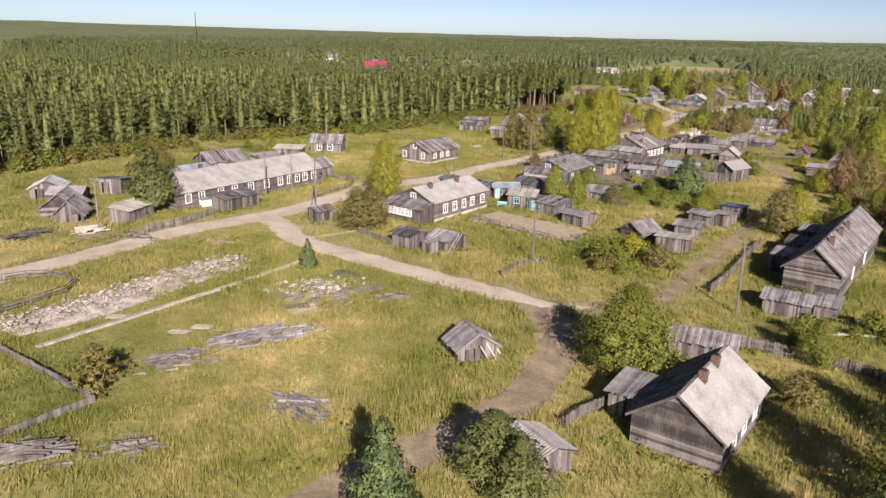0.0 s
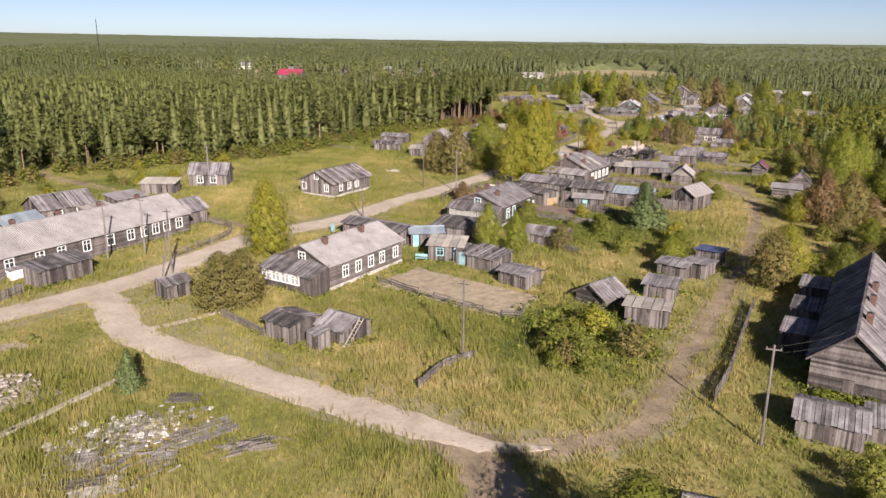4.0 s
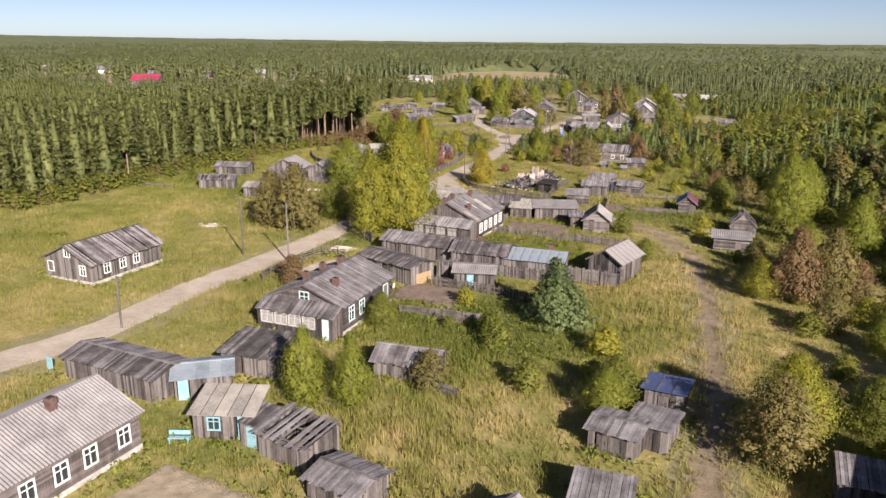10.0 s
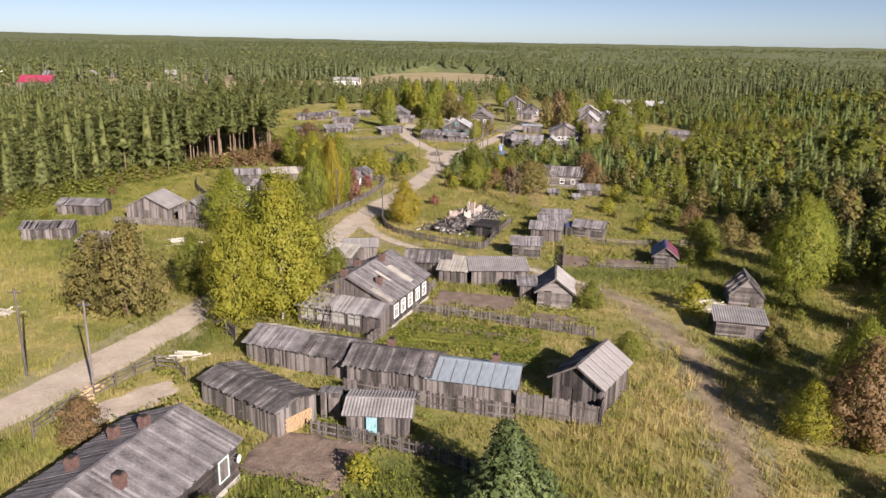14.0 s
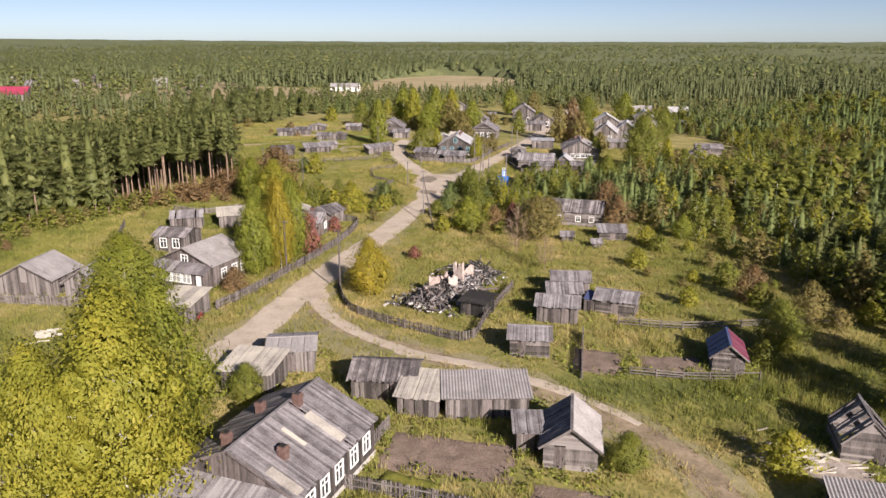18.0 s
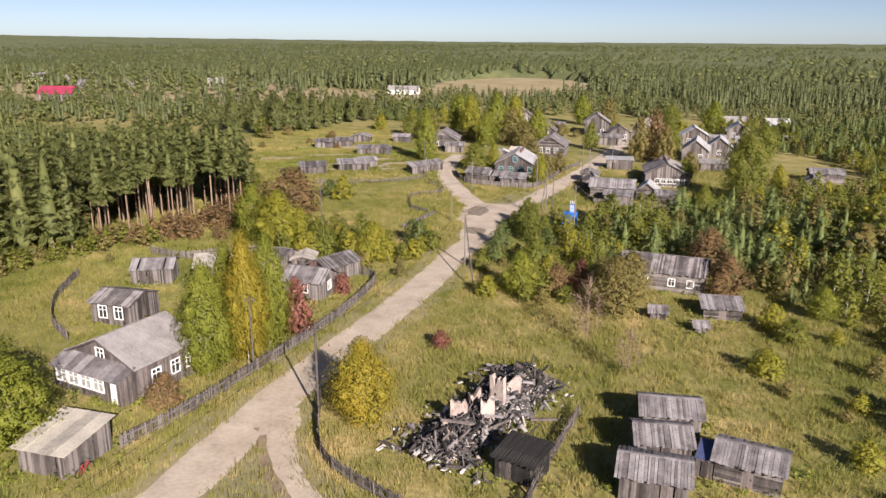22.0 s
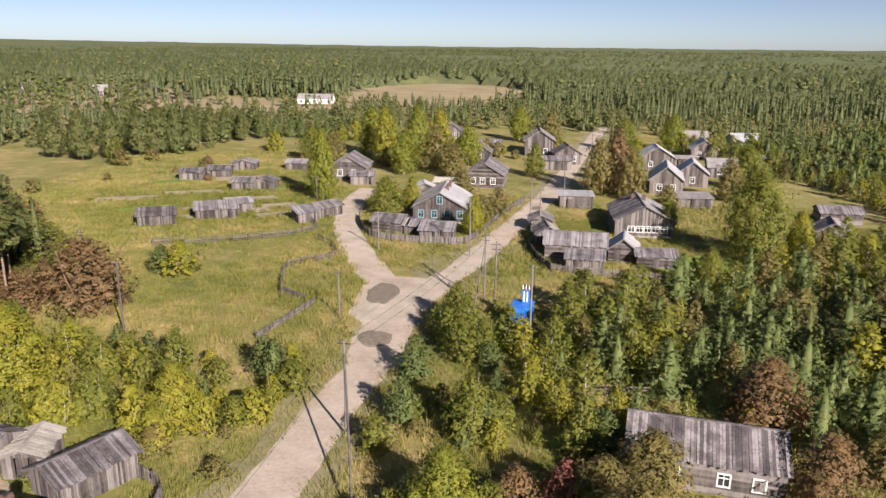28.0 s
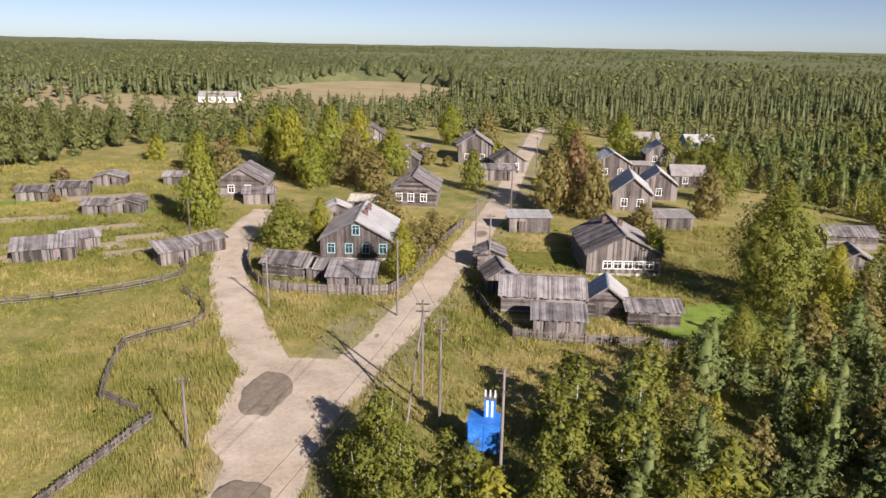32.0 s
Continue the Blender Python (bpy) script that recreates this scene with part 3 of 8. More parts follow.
def slope(a, b, c, d, kind, material, parent, label="", board=0.22, holes=0.0, singly=False):
    """A roof slope; a-b is the upper edge, d-c the lower one. kind: boards, wave or sheet."""
    a, b, c, d = (Vector(q) for q in (a, b, c, d))
    nrm = (b - a).cross(d - a).normalized()
    nrm = -nrm if nrm.z < 0 else nrm
    length = max((b - a).length, 0.1)
    g, loose = Geo(), []
    if kind == "boards":
        n = max(3, int(length / board))
        for i in range(n):
            if rnd.random() < holes:
                continue
            u0, u1 = i / n, (i + 1) / n - 0.015 / length
            lift = nrm * rnd.uniform(0.0, 0.045)
            ext = rnd.uniform(-0.12, 0.1) / max((d - a).length, 0.1)
            p = [a.lerp(b, u0), a.lerp(b, u1), d.lerp(c, u1), d.lerp(c, u0)]
            p[2], p[3] = p[2] + (p[2] - p[1]) * ext, p[3] + (p[3] - p[0]) * ext
            sk = (b - a).normalized() * rnd.uniform(-0.03, 0.03)
            p[2], p[3] = p[2] + sk, p[3] + sk
            lo = [q + lift for q in (p[3], p[2], p[1], p[0])]
            if singly:
                loose.append((p, lift))
            else:
                g.hexa(lo + [q + nrm * 0.03 for q in lo])
    elif kind == "wave":
        n = max(6, int(length / 0.13))
        m = max(1, round((d - a).length / 1.6))
        steps = [(j + k, 0.012 * (m - j)) for j in range(m) for k in (0.0, 0.98)]
        for vv, lift in steps:
            for i in range(n + 1):
                u = i / n
                g.v.append(tuple(a.lerp(b, u).lerp(d.lerp(c, u), vv / (m - 0.02)) + nrm * (0.03 * math.cos(i * math.pi) + 0.03 + lift)))
        g.f += [(r * (n + 1) + i, (r + 1) * (n + 1) + i, (r + 1) * (n + 1) + i + 1, r * (n + 1) + i + 1) for r in range(len(steps) - 1) for i in range(n)]
        q = [p - nrm * 0.03 for p in (d, c, b, a)]
        part("roof_decking", Geo().hexa(q + [p + nrm * 0.03 for p in q]), DARK_WOOD, parent)
    else:
        n = max(1, int(length / 1.0))
        for i in range(n):
            lift = nrm * rnd.uniform(0, 0.03)
            u0, u1 = i / n, (i + 1) / n + 0.02 / length
            q = [p + lift for p in (d.lerp(c, u0), d.lerp(c, u1), a.lerp(b, u1), a.lerp(b, u0))]
            if singly:
                loose.append(([q[3], q[2], q[1], q[0]], nrm * 0))
            else:
                g.hexa(q + [p + nrm * 0.025 for p in q])
            e0, e1 = a.lerp(b, u0) + lift + nrm * 0.02, d.lerp(c, u0) + lift + nrm * 0.02
            g.beam(e0, e1, 0.04, 0.06)
    if not loose:
        ob = part("roof_slope", g, material, parent, label)
        return tagged(ob, kind="stuff") if kind != "wave" else ob
    for k in (0.12, 0.5, 0.86):
        g.beam(a.lerp(d, k) - nrm * 0.06, b.lerp(c, k) - nrm * 0.06, 0.08, 0.1)
    ob = part("roof_slope", g, DARK_WOOD, parent, label)
    for p, lift in loose:
        o = (p[2] + p[3]) / 2 + lift
        x, up = p[2] - p[3], (p[0] + p[1]) / 2 - (p[2] + p[3]) / 2
        y = nrm * 0.03
        piece("roof_board" if kind == "boards" else "roof_sheet", Matrix(((x.x, y.x, up.x, o.x), (x.y, y.y, up.y, o.y), (x.z, y.z, up.z, o.z), (0, 0, 0, 1))), ob, material)
    return ob


BOARD_MESH = {}


def piece(name, m, parent, material=None):
    """A bar shared by all alike pieces: a unit bar on its base, shaped by m."""
    material = material or GREY_WOOD
    if material.name not in BOARD_MESH:
        BOARD_MESH[material.name] = Geo().box(-0.5, -0.5, 0, 0.5, 0.5, 1).mesh("bar", material)
    ob = new(name, BOARD_MESH[material.name])
    ob.parent = parent
    ob.matrix_basis = m
    return ob


def window(parent, m, w, h, style="cross", frame=None, glass=None):
    """A window in the xz plane of m, its middle at the origin, facing -y."""
    frame, glass = frame or WHITE, glass or GLASS
    g = Geo()
    t, o = 0.11, 0.06
    for x0, z0, x1, z1 in ((-w / 2 - t, -h / 2 - t, -w / 2, h / 2 + t), (w / 2, -h / 2 - t, w / 2 + t, h / 2 + t), (-w / 2, h / 2, w / 2, h / 2 + t), (-w / 2, -h / 2 - t, w / 2, -h / 2)):
        g.box(x0, -o, z0, x1, 0.03, z1)
    win = part("window", g, frame, parent, at=m)
    s = Geo()
    if style == "boarded":
        n = 4
        for i in range(n):
            s.box(-w / 2 + w * i / n, -0.03 - rnd.uniform(0, 0.02), -h / 2, -w / 2 + w * (i + 1) / n - 0.01, 0.02, h / 2)
        part("shutter", s, GREY_WOOD, win)
        return win
    s.box(-0.03, -0.03, -h / 2, 0.03, 0.03, h / 2)
    if style == "cross":
        s.box(-w / 2, -0.028, h * 0.15, w / 2, 0.028, h * 0.15 + 0.06)
    elif style == "grid":
        for k in (-1, 1):
            s.box(-w / 2, -0.028, k * h * 0.17 - 0.025, w / 2, 0.028, k * h * 0.17 + 0.025)
    part("mullion", s, frame, win)
    part("pane", Geo().box(-w / 2, 0.03, -h / 2, w / 2, 0.05, h / 2), glass, win)
    return win


def chimney(parent, x, y, z0, z1, w=0.55, material=None):
    g = Geo()
    prof = [(z0, w), (z1 - 0.36, w), (z1 - 0.34, w + 0.08), (z1 - 0.18, w + 0.08), (z1 - 0.16, w + 0.02), (z1, w)]
    for z, k in prof:
        k /= 2
        g.v += [(x - k, y - k, z), (x + k, y - k, z), (x + k, y + k, z), (x - k, y + k, z)]
    for i in range(len(prof) - 1):
        g.f += [(4 * i + k, 4 * i + (k + 1) % 4, 4 * i + 4 + (k + 1) % 4, 4 * i + 4 + k) for k in range(4)]
    n = 4 * len(prof) - 4
    g.f.append((n, n + 1, n + 2, n + 3))
    ch = part("chimney", g, material or BRICK, parent, "sooty red brick chimney")
    part("flue", Geo().box(x - w * 0.3, y - w * 0.3, z1, x + w * 0.3, y + w * 0.3, z1 + 0.07), CHAR, ch)
    return ch


def building(name, label, category, spec, eave, ridge, roof="gy", wall=None, roof_mat=None, roof_kind="boards", upright=True, wins=(), door=None, chims=(), veranda=0.0, over=0.35, roof_b=None, kind_b=None, group="", plinth=False, holes=0.0, frame=None, step=0.17, win_style="cross", sag=0.0, win_size=(0.95, 1.3), vframe=None, patches=()):
    """A timber building on the rectangle spec = x, y, length of its front, depth, yaw. roof: gy, ridge from front to back; gx, ridge along the front; lean, falls to the front; back, falls to the back.
    wins: (wall, place along it 0..1); door: the same. veranda: depth of the lean-to before the front gable."""
    cx, cy, L, W, yaw = spec
    wall, roof_mat = wall or GREY_WOOD, roof_mat or ROOF_WOOD
    c, s = math.cos(radians(yaw)), math.sin(radians(yaw))
    corners = [gz(cx + i * L / 2 * c - j * W / 2 * s, cy + i * L / 2 * s + j * W / 2 * c) for i in (-1, 1) for j in (-1, 1)]
    base = min(corners)
    root = thing(name, pose(cx, cy, base, 0, 0, yaw), label, category, group)
    keep_clear(cx, cy, L + 0.3, W + 0.3, yaw)
    eave += max(corners) - base
    ridge += max(corners) - base
    hx, y0, y1 = L / 2, -W / 2 + veranda, W / 2
    if roof == "gy":
        top_x = lambda x: ridge - (ridge - eave) * abs(x) / hx
        tops = {"front": top_x, "back": top_x, "left": lambda x: eave, "right": lambda x: eave}
    elif roof == "gx":
        D = (y1 - y0) / 2
        top_y = lambda x: ridge - (ridge - eave) * abs(x) / D
        tops = {"front": lambda x: eave, "back": lambda x: eave, "left": top_y, "right": top_y}
    else:
        lo, hi = (eave, ridge) if roof == "lean" else (ridge, eave)
        D = (y1 - y0) / 2
        tops = {"front": lambda x: lo, "back": lambda x: hi, "left": lambda x: lo + (hi - lo) * (-x + D) / (2 * D), "right": lambda x: lo + (hi - lo) * (x + D) / (2 * D)}
    ym, D = (y0 + y1) / 2, (y1 - y0) / 2
    frames = {"front": (pose(0, y0, 0), hx), "right": (pose(hx, ym, 0, 0, 0, 90), D), "back": (pose(0, y1, 0, 0, 0, 180), hx), "left": (pose(-hx, ym, 0, 0, 0, -90), D)}
    ww, wh = win_size
    if cy > 365 or cx < -70:
        step = max(step, 0.4)
    if plinth:
        part("plinth", Geo().box(-hx - 0.06, y0 - 0.06, -0.3, hx + 0.06, y1 + 0.06, 0.42), CONCRETE, root, "crumbling whitewashed plinth")
    zb = 0.42 if plinth else -0.15
    sill = min(1.0, eave - wh - 0.35) + (0.1 if plinth else 0)
    for side, (m, half) in frames.items():
        cuts = []
        for q in wins:
            if q[0] == side:
                x = -half + 2 * half * q[1]
                z = q[2] if len(q) > 2 else sill
                cuts.append((x - ww / 2, x + ww / 2, z, z + wh))
        if door and door[0] == side:
            x = -half + 2 * half * door[1]
            cuts.append((x - 0.42, x + 0.42, zb, min(1.95, eave - 0.15)))
        tagged(part("wall", strips(-half + (0.0 if side in ("front", "back") else 0.03), half - (0.0 if side in ("front", "back") else 0.03), zb, tops[side], cuts, step, upright), wall, root, at=m), kind="stuff")
        for q in wins:
            if q[0] == side:
                x = -half + 2 * half * q[1]
                z = q[2] if len(q) > 2 else sill
                window(root, m @ pose(x, 0, z + wh / 2), ww, wh, win_style if rnd.random() < 0.94 else "boarded", frame)
        if door and door[0] == side:
            x = -half + 2 * half * door[1]
            zt = min(1.95, eave - 0.15)
            g = Geo()
            for i in range(4):
                g.box(x - 0.42 + 0.21 * i, 0.0 + rnd.uniform(0, 0.01), zb, x - 0.22 + 0.21 * i, 0.05, zt)
            dr = part("door", g, door[2] if len(door) > 2 else DARK_WOOD, root, at=m)
            part("handle", Geo().box(x + 0.28, -0.06, 0.9, x + 0.32, 0.0, 1.05), METAL, dr)
    e = over
    near = abs(cx - (8 - cy * 0.04)) < 27 and cy < 240
    kb, mb = kind_b or roof_kind, roof_b or roof_mat
    if roof == "gy":
        k = (ridge - eave) / hx
        p = lambda x, y: (x, y, ridge + 0.05 - k * abs(x))
        slope(p(0, y0 - e), p(0, y1 + e), p(-hx - e, y1 + e), p(-hx - e, y0 - e), roof_kind, roof_mat, root, holes=holes, singly=near)
        slope(p(0, y1 + e), p(0, y0 - e), p(hx + e, y0 - e), p(hx + e, y1 + e), kb, mb, root, holes=holes, singly=near)
        part("ridge_board", Geo().beam((0, y0 - e, ridge + 0.1), (0, y1 + e, ridge + 0.1 - sag), 0.24, 0.06), roof_mat, root)
        for x in (-hx - e, hx + e):
            part("bargeboard", Geo().beam((0, y0 - e - 0.02, ridge), (x, y0 - e - 0.02, ridge - k * abs(x)), 0.04, 0.16), wall, root)
    elif roof == "gx":
        k = (ridge - eave) / D
        p = lambda x, y: (x, ym + y, ridge + 0.05 - k * abs(y))
        slope(p(-hx - e, 0), p(hx + e, 0), p(hx + e, -D - e), p(-hx - e, -D - e), roof_kind, roof_mat, root, holes=holes, singly=near)
        slope(p(hx + e, 0), p(-hx - e, 0), p(-hx - e, D + e), p(hx + e, D + e), kb, mb, root, holes=holes, singly=near)
        part("ridge_board", Geo().beam((-hx - e, ym, ridge + 0.1), (hx + e, ym, ridge + 0.1 - sag), 0.24, 0.06), roof_mat, root)
    else:
        k = (hi - lo) / (2 * D)
        p = lambda x, y: (x, ym + y, lo + 0.05 + k * (y + D))
        q = [p(-hx - e, D + e), p(hx + e, D + e), p(hx + e, -D - e), p(-hx - e, -D - e)]
        q = q if roof == "lean" else [q[2], q[3], q[0], q[1]]
        slope(*q, roof_kind, roof_mat, root, holes=holes, singly=near)
    for xa, xb, ya, yb, m in patches:
        k = (ridge - eave) / hx
        z = [ridge + 0.1 - k * abs(x) for x in (xa, xb)]
        part("roof_patch", Geo().hexa([(xa, ya, z[0]), (xb, ya, z[1]), (xb, yb, z[1]), (xa, yb, z[0]), (xa, ya, z[0] + 0.05), (xb, ya, z[1] + 0.05), (xb, yb, z[1] + 0.05), (xa, yb, z[0] + 0.05)]), m, root, "pale sheets nailed over the roof boards")
    for x, y in chims:
        z = ridge - (ridge - eave) * (abs(x) / hx if roof == "gy" else abs(y - ym) / D)
        chimney(root, x, y, z - 0.2, max(ridge + 0.35 if abs(x) < 1.0 else 0, z + 0.9))
    if veranda:
        f0, f1 = eave - 0.75, eave + 0.05
        yv = -W / 2
        cuts = [(-hx + 0.4 + i * (2 * hx - 2.3) / 4, -hx + 0.4 + (i + 1) * (2 * hx - 2.3) / 4 - 0.15, 1.05, f0 - 0.15) for i in range(4)]
        cuts.append((hx - 1.3, hx - 0.5, -0.1, f0 - 0.12))
        vr = part("veranda", strips(-hx, hx, -0.15, lambda x: f0, cuts, 0.16, True), wall, root, "glazed lean-to veranda", at=pose(0, yv, 0))
        for a, b, z0, z1 in cuts[:4]:
            window(vr, pose((a + b) / 2, 0.0, (z0 + z1) / 2), b - a - 0.2, z1 - z0 - 0.1, "cross", vframe or frame, PALE_PANE)
        part("door", Geo().box(hx - 1.28, 0.01, -0.1, hx - 0.52, 0.05, f0 - 0.14), frame or DARK_WOOD, vr)
        for x, r in ((-hx, -90), (hx, 90)):
            part("wall", strips(-veranda / 2 + 0.05, veranda / 2 - 0.03, -0.15, (lambda q, r=r: (f0 + f1) / 2 + (f1 - f0) * q / veranda * (1 if r > 0 else -1)), [], 0.16, True), wall, root, at=pose(x, yv + veranda / 2, 0, 0, 0, r))
        slope((-hx - 0.2, y0 - 0.03, f1 + 0.08), (hx + 0.2, y0 - 0.03, f1 + 0.08), (hx + 0.2, yv - 0.3, f0), (-hx - 0.2, yv - 0.3, f0), "boards" if roof_kind == "wave" else roof_kind, roof_mat if roof_kind == "boards" else ROOF_WOOD, root, "lean-to veranda roof")
    return root


def shed(spec, h=1.9, rise=0.5, roof="lean", label="grey weathered plank shed among tall grass", **k):
    k.setdefault("door", ("front", rnd.choice((0.3, 0.5, 0.7))))
    return building("shed", label, "shed", spec, h, h + rise, roof, **k)


def house(spec, label, eave=2.8, ridge=5.2, **k):
    return building("house", label, "house", spec, eave, ridge, **k)

# ---- the village, from the near end to the far end ----
house((13.36, 56.7, 6.6, 10.2, -12.5), "low log house with a pale sheet roof and brick chimneys", 2.5, 4.9, upright=False, step=0.24, roof_mat=ROOF_DARK, roof_b=SLATE, kind_b="wave", wins=[("right", 0.25), ("right", 0.5), ("right", 0.78)], chims=[(0.4, -1.5), (0.3, 1.6)])
shed((8.35, 57.4, 2.7, 3.6, -12.5), 2.0, 0.4, label="plank annexe beside the low log house")
shed((12.2, 71.8, 5.8, 3.2, -3), 1.5, 0.8, "gx", label="low woodshed with a boarded roof by the lane", roof_mat=ROOF_WOOD)
shed((-7.1, 61.2, 3.9, 3.0, 46), 1.2, 1.3, "gy", label="leaning open shack propped with poles in the meadow", holes=0.05)
shed((3.7, 46.6, 3.7, 3.2, -36), 1.5, 0.6, "gx", label="small shed with a corrugated roof among trees", roof_mat=SLATE, roof_kind="wave")
building("barn", "long log barn with a patched ridge roof and brick chimneys", "barn", (24.8, 108.4, 6.1, 28, -12.8), 3.3, 5.9, "gy", wall=GREY_WOOD, roof_mat=ROOF_DARK, roof_b=ROOF_WOOD, upright=False, step=0.22, chims=[(0.7, -9), (0.7, -3.5), (0.7, 1.0)], wins=[("right", 0.3), ("right", 0.6)], door=("front", 0.5), holes=0.02)
for x, y, m in ((18.9, 104.7, ROOF_WOOD), (20.5, 112.2, ROOF_DARK), (22.3, 120.6, ROOF_WOOD)):
    shed((x, y, 2.9, 3.4, -12.8), 2.2, 0.35, "lean", label="plank lean-to store beside the log barn", roof_mat=m, over=0.15)
shed((19.45, 88.1, 4.6, 4.0, -9.5), 1.7, 0.6, "gx", label="plank shed with a pale boarded roof beside a pole")
shed((23.3, 89.0, 2.2, 2.6, -9.5), 1.4, 0.4, label="small plank store beside a shed")
house((-32.8, 109.1, 8.2, 16.8, -14), "long dark timber house with pale sheet roof, white windows", 2.75, 4.55, wall=DARK_WOOD, upright=False, roof_mat=SLATE, roof_kind="wave", veranda=2.8, plinth=True, wins=[("right", 0.2), ("right", 0.37), ("right", 0.54), ("right", 0.7), ("right", 0.9), ("front", 0.5, 2.7)], chims=[(0.9, -2.6), (0.9, 4.2)], win_size=(0.9, 1.25))
house((-68.25, 104.0, 31.0, 9.0, 78.3), "long barrack house with a grey sheet roof and white windows", 2.7, 5.0, roof="gx", wall=DARK_WOOD, upright=False, roof_mat=SLATE, roof_kind="wave", plinth=False, wins=[("front", u) for u in (0.07, 0.15, 0.27, 0.36, 0.47, 0.58, 0.68, 0.75, 0.81, 0.87, 0.94)], chims=[(-13, 0.6), (-7, 0.6), (-1, 0.6), (5, 0.6), (11, 0.6)])
shed((-61.0, 94.5, 6.5, 3.2, 78), 1.9, 0.4, "lean", label="long plank shed before the barrack house")
shed((-27.6, 89.7, 3.6, 3.6, -20), 1.8, 0.4, "gx", label="grey plank shed with a sagging boarded roof", roof_mat=ROOF_DARK)
shed((-22.9, 91.4, 3.4, 3.8, -17), 1.4, 0.8, "gx", label="collapsing plank shed with a ladder on its patched roof")
shed((-24.0, 88.2, 1.6, 1.5, -20), 1.4, 0.2, "lean", label="small box-like plank shed beside a larger one", over=0.1)
house((-54.6, 153.2, 7.6, 10.8, -13), "derelict plank house with a collapsing boarded roof and white windows", 2.5, 4.3, roof_mat=ROOF_DARK, wall=GREY_WOOD, wins=[("right", 0.2), ("right", 0.42), ("right", 0.62), ("front", 0.12), ("front", 0.8), ("front", 0.5, 3.1)], plinth=True, holes=0.05, win_size=(0.8, 1.1), over=0.5)
house((-22.8, 145.3, 8.8, 13.0, -11.5), "dark timber house with a grey boarded roof and a glazed veranda", 2.9, 4.6, wall=DARK_WOOD, roof_mat=ROOF_WOOD, upright=False, veranda=1.9, wins=[("right", 0.16), ("right", 0.36), ("right", 0.85), ("front", 0.5, 2.6)], chims=[(2.0, -1.7), (-0.4, 3.5), (-1.8, -1.3), (-2.2, 2.7)], plinth=True, frame=PALE_TEAL, vframe=CONCRETE, win_size=(0.95, 1.4))
shed((-24.3, 131.3, 5.4, 4.2, -8), 1.8, 0.6, "lean", label="grey plank shed behind the veranda house", roof_mat=ROOF_DARK)
shed((-18.9, 119.4, 1.9, 2.6, -14), 1.8, 0.3, "lean", label="narrow plank closet with a turquoise door", roof_mat=ROOF_DARK, door=("front", 0.5, TEAL), over=0.15)
shed((-27.0, 126.0, 4.4, 3.6, 25), 1.9, 0.5, "gx", label="small shed with a blue-grey tin roof and turquoise door", roof_mat=TIN_BLUE, roof_kind="sheet", door=("front", 0.15, TEAL))
shed((-22.0, 120.6, 4.4, 3.6, 8), 2.0, 0.4, "lean", label="summer kitchen with a felt roof and turquoise door", roof_mat=FELT, roof_kind="sheet", door=("front", 0.85, TEAL), wins=[("front", 0.35)], frame=TEAL, win_size=(0.8, 0.9))
shed((-15.6, 118.2, 4.6, 3.4, -23), 1.8, 0.5, "lean", label="half-collapsed plank shed without most of its roof", holes=0.6)
shed((-10.6, 114.0, 4.0, 3.4, -23), 1.6, 0.4, "gx", label="low plank shed at the corner of the potato field")
shed((-34.0, 126.0, 10.4, 4.2, -15), 1.9, 0.5, "gx", label="long plank shed with a grey boarded roof")
shed((-0.7, 111.2, 4.0, 3.9, -30), 1.2, 1.2, "gy", label="gabled log cellar with a pale boarded roof", upright=False)
shed((5.6, 115.9, 3.4, 2.8, -8), 1.6, 0.3, "lean", label="small plank shed with a dark doorway")
shed((4.7, 107.2, 4.3, 4.0, -3), 1.7, 0.3, "back", label="pale plank shed with a felt-covered flat roof", roof_mat=FELT, roof_kind="sheet")
shed((7.0, 124.8, 3.6, 3.6, -20), 1.7, 0.3, "gx", label="plank shed with a striped boarded roof")
shed((9.6, 126.3, 3.0, 3.8, -20), 1.6, 0.3, "back", label="lean-to plank shed beside the track")
shed((11.1, 131.8, 3.0, 3.6, -16), 1.9, 0.3, "back", label="plank shed under a navy tin roof", roof_mat=TIN_NAVY, roof_kind="sheet")
shed((-11.0, 133.4, 5.6, 3.6, -6), 1.5, 0.8, "gx", label="old plank shed sinking into tall grass")
shed((-19.2, 160.5, 9.2, 4.0, -31), 2.1, 0.5, "gx", label="long dark-roofed wood store beside the yard", roof_mat=ROOF_DARK)
shed((-9.0, 159.9, 4.8, 3.8, 3), 1.8, 0.4, "gx", label="small shed with a pale sheet roof and turquoise boards", roof_mat=SLATE, roof_kind="wave", door=("front", 0.4, TEAL))
shed((-13.2, 160.9, 1.5, 1.6, 3), 2.0, 0.3, "back", label="narrow plank outhouse beside sheds", over=0.15)
shed((-20.3, 171.2, 5.4, 4.6, -16), 1.9, 0.8, "gx", label="plank shed with a half pale, half grey roof", roof_b=FELT, roof_mat=ROOF_WOOD)
shed((-15.4, 170.0, 5.0, 4.6, -12), 1.9, 0.8, "gx", label="dark-roofed plank shed in a row of sheds", roof_mat=ROOF_DARK)
shed((-9.1, 167.8, 7.4, 4.8, -9), 2.1, 0.9, "gx", label="long plank shed with a dark boarded roof and chimney", roof_mat=ROOF_DARK, chims=[(-0.6, 0.5)])
shed((-1.9, 166.7, 7.2, 4.6, -8.4), 2.0, 0.8, "gx", label="long plank shed with a blue-grey tin roof", roof_mat=TIN_BLUE, roof_kind="sheet", chims=[(1.6, 0.4)])
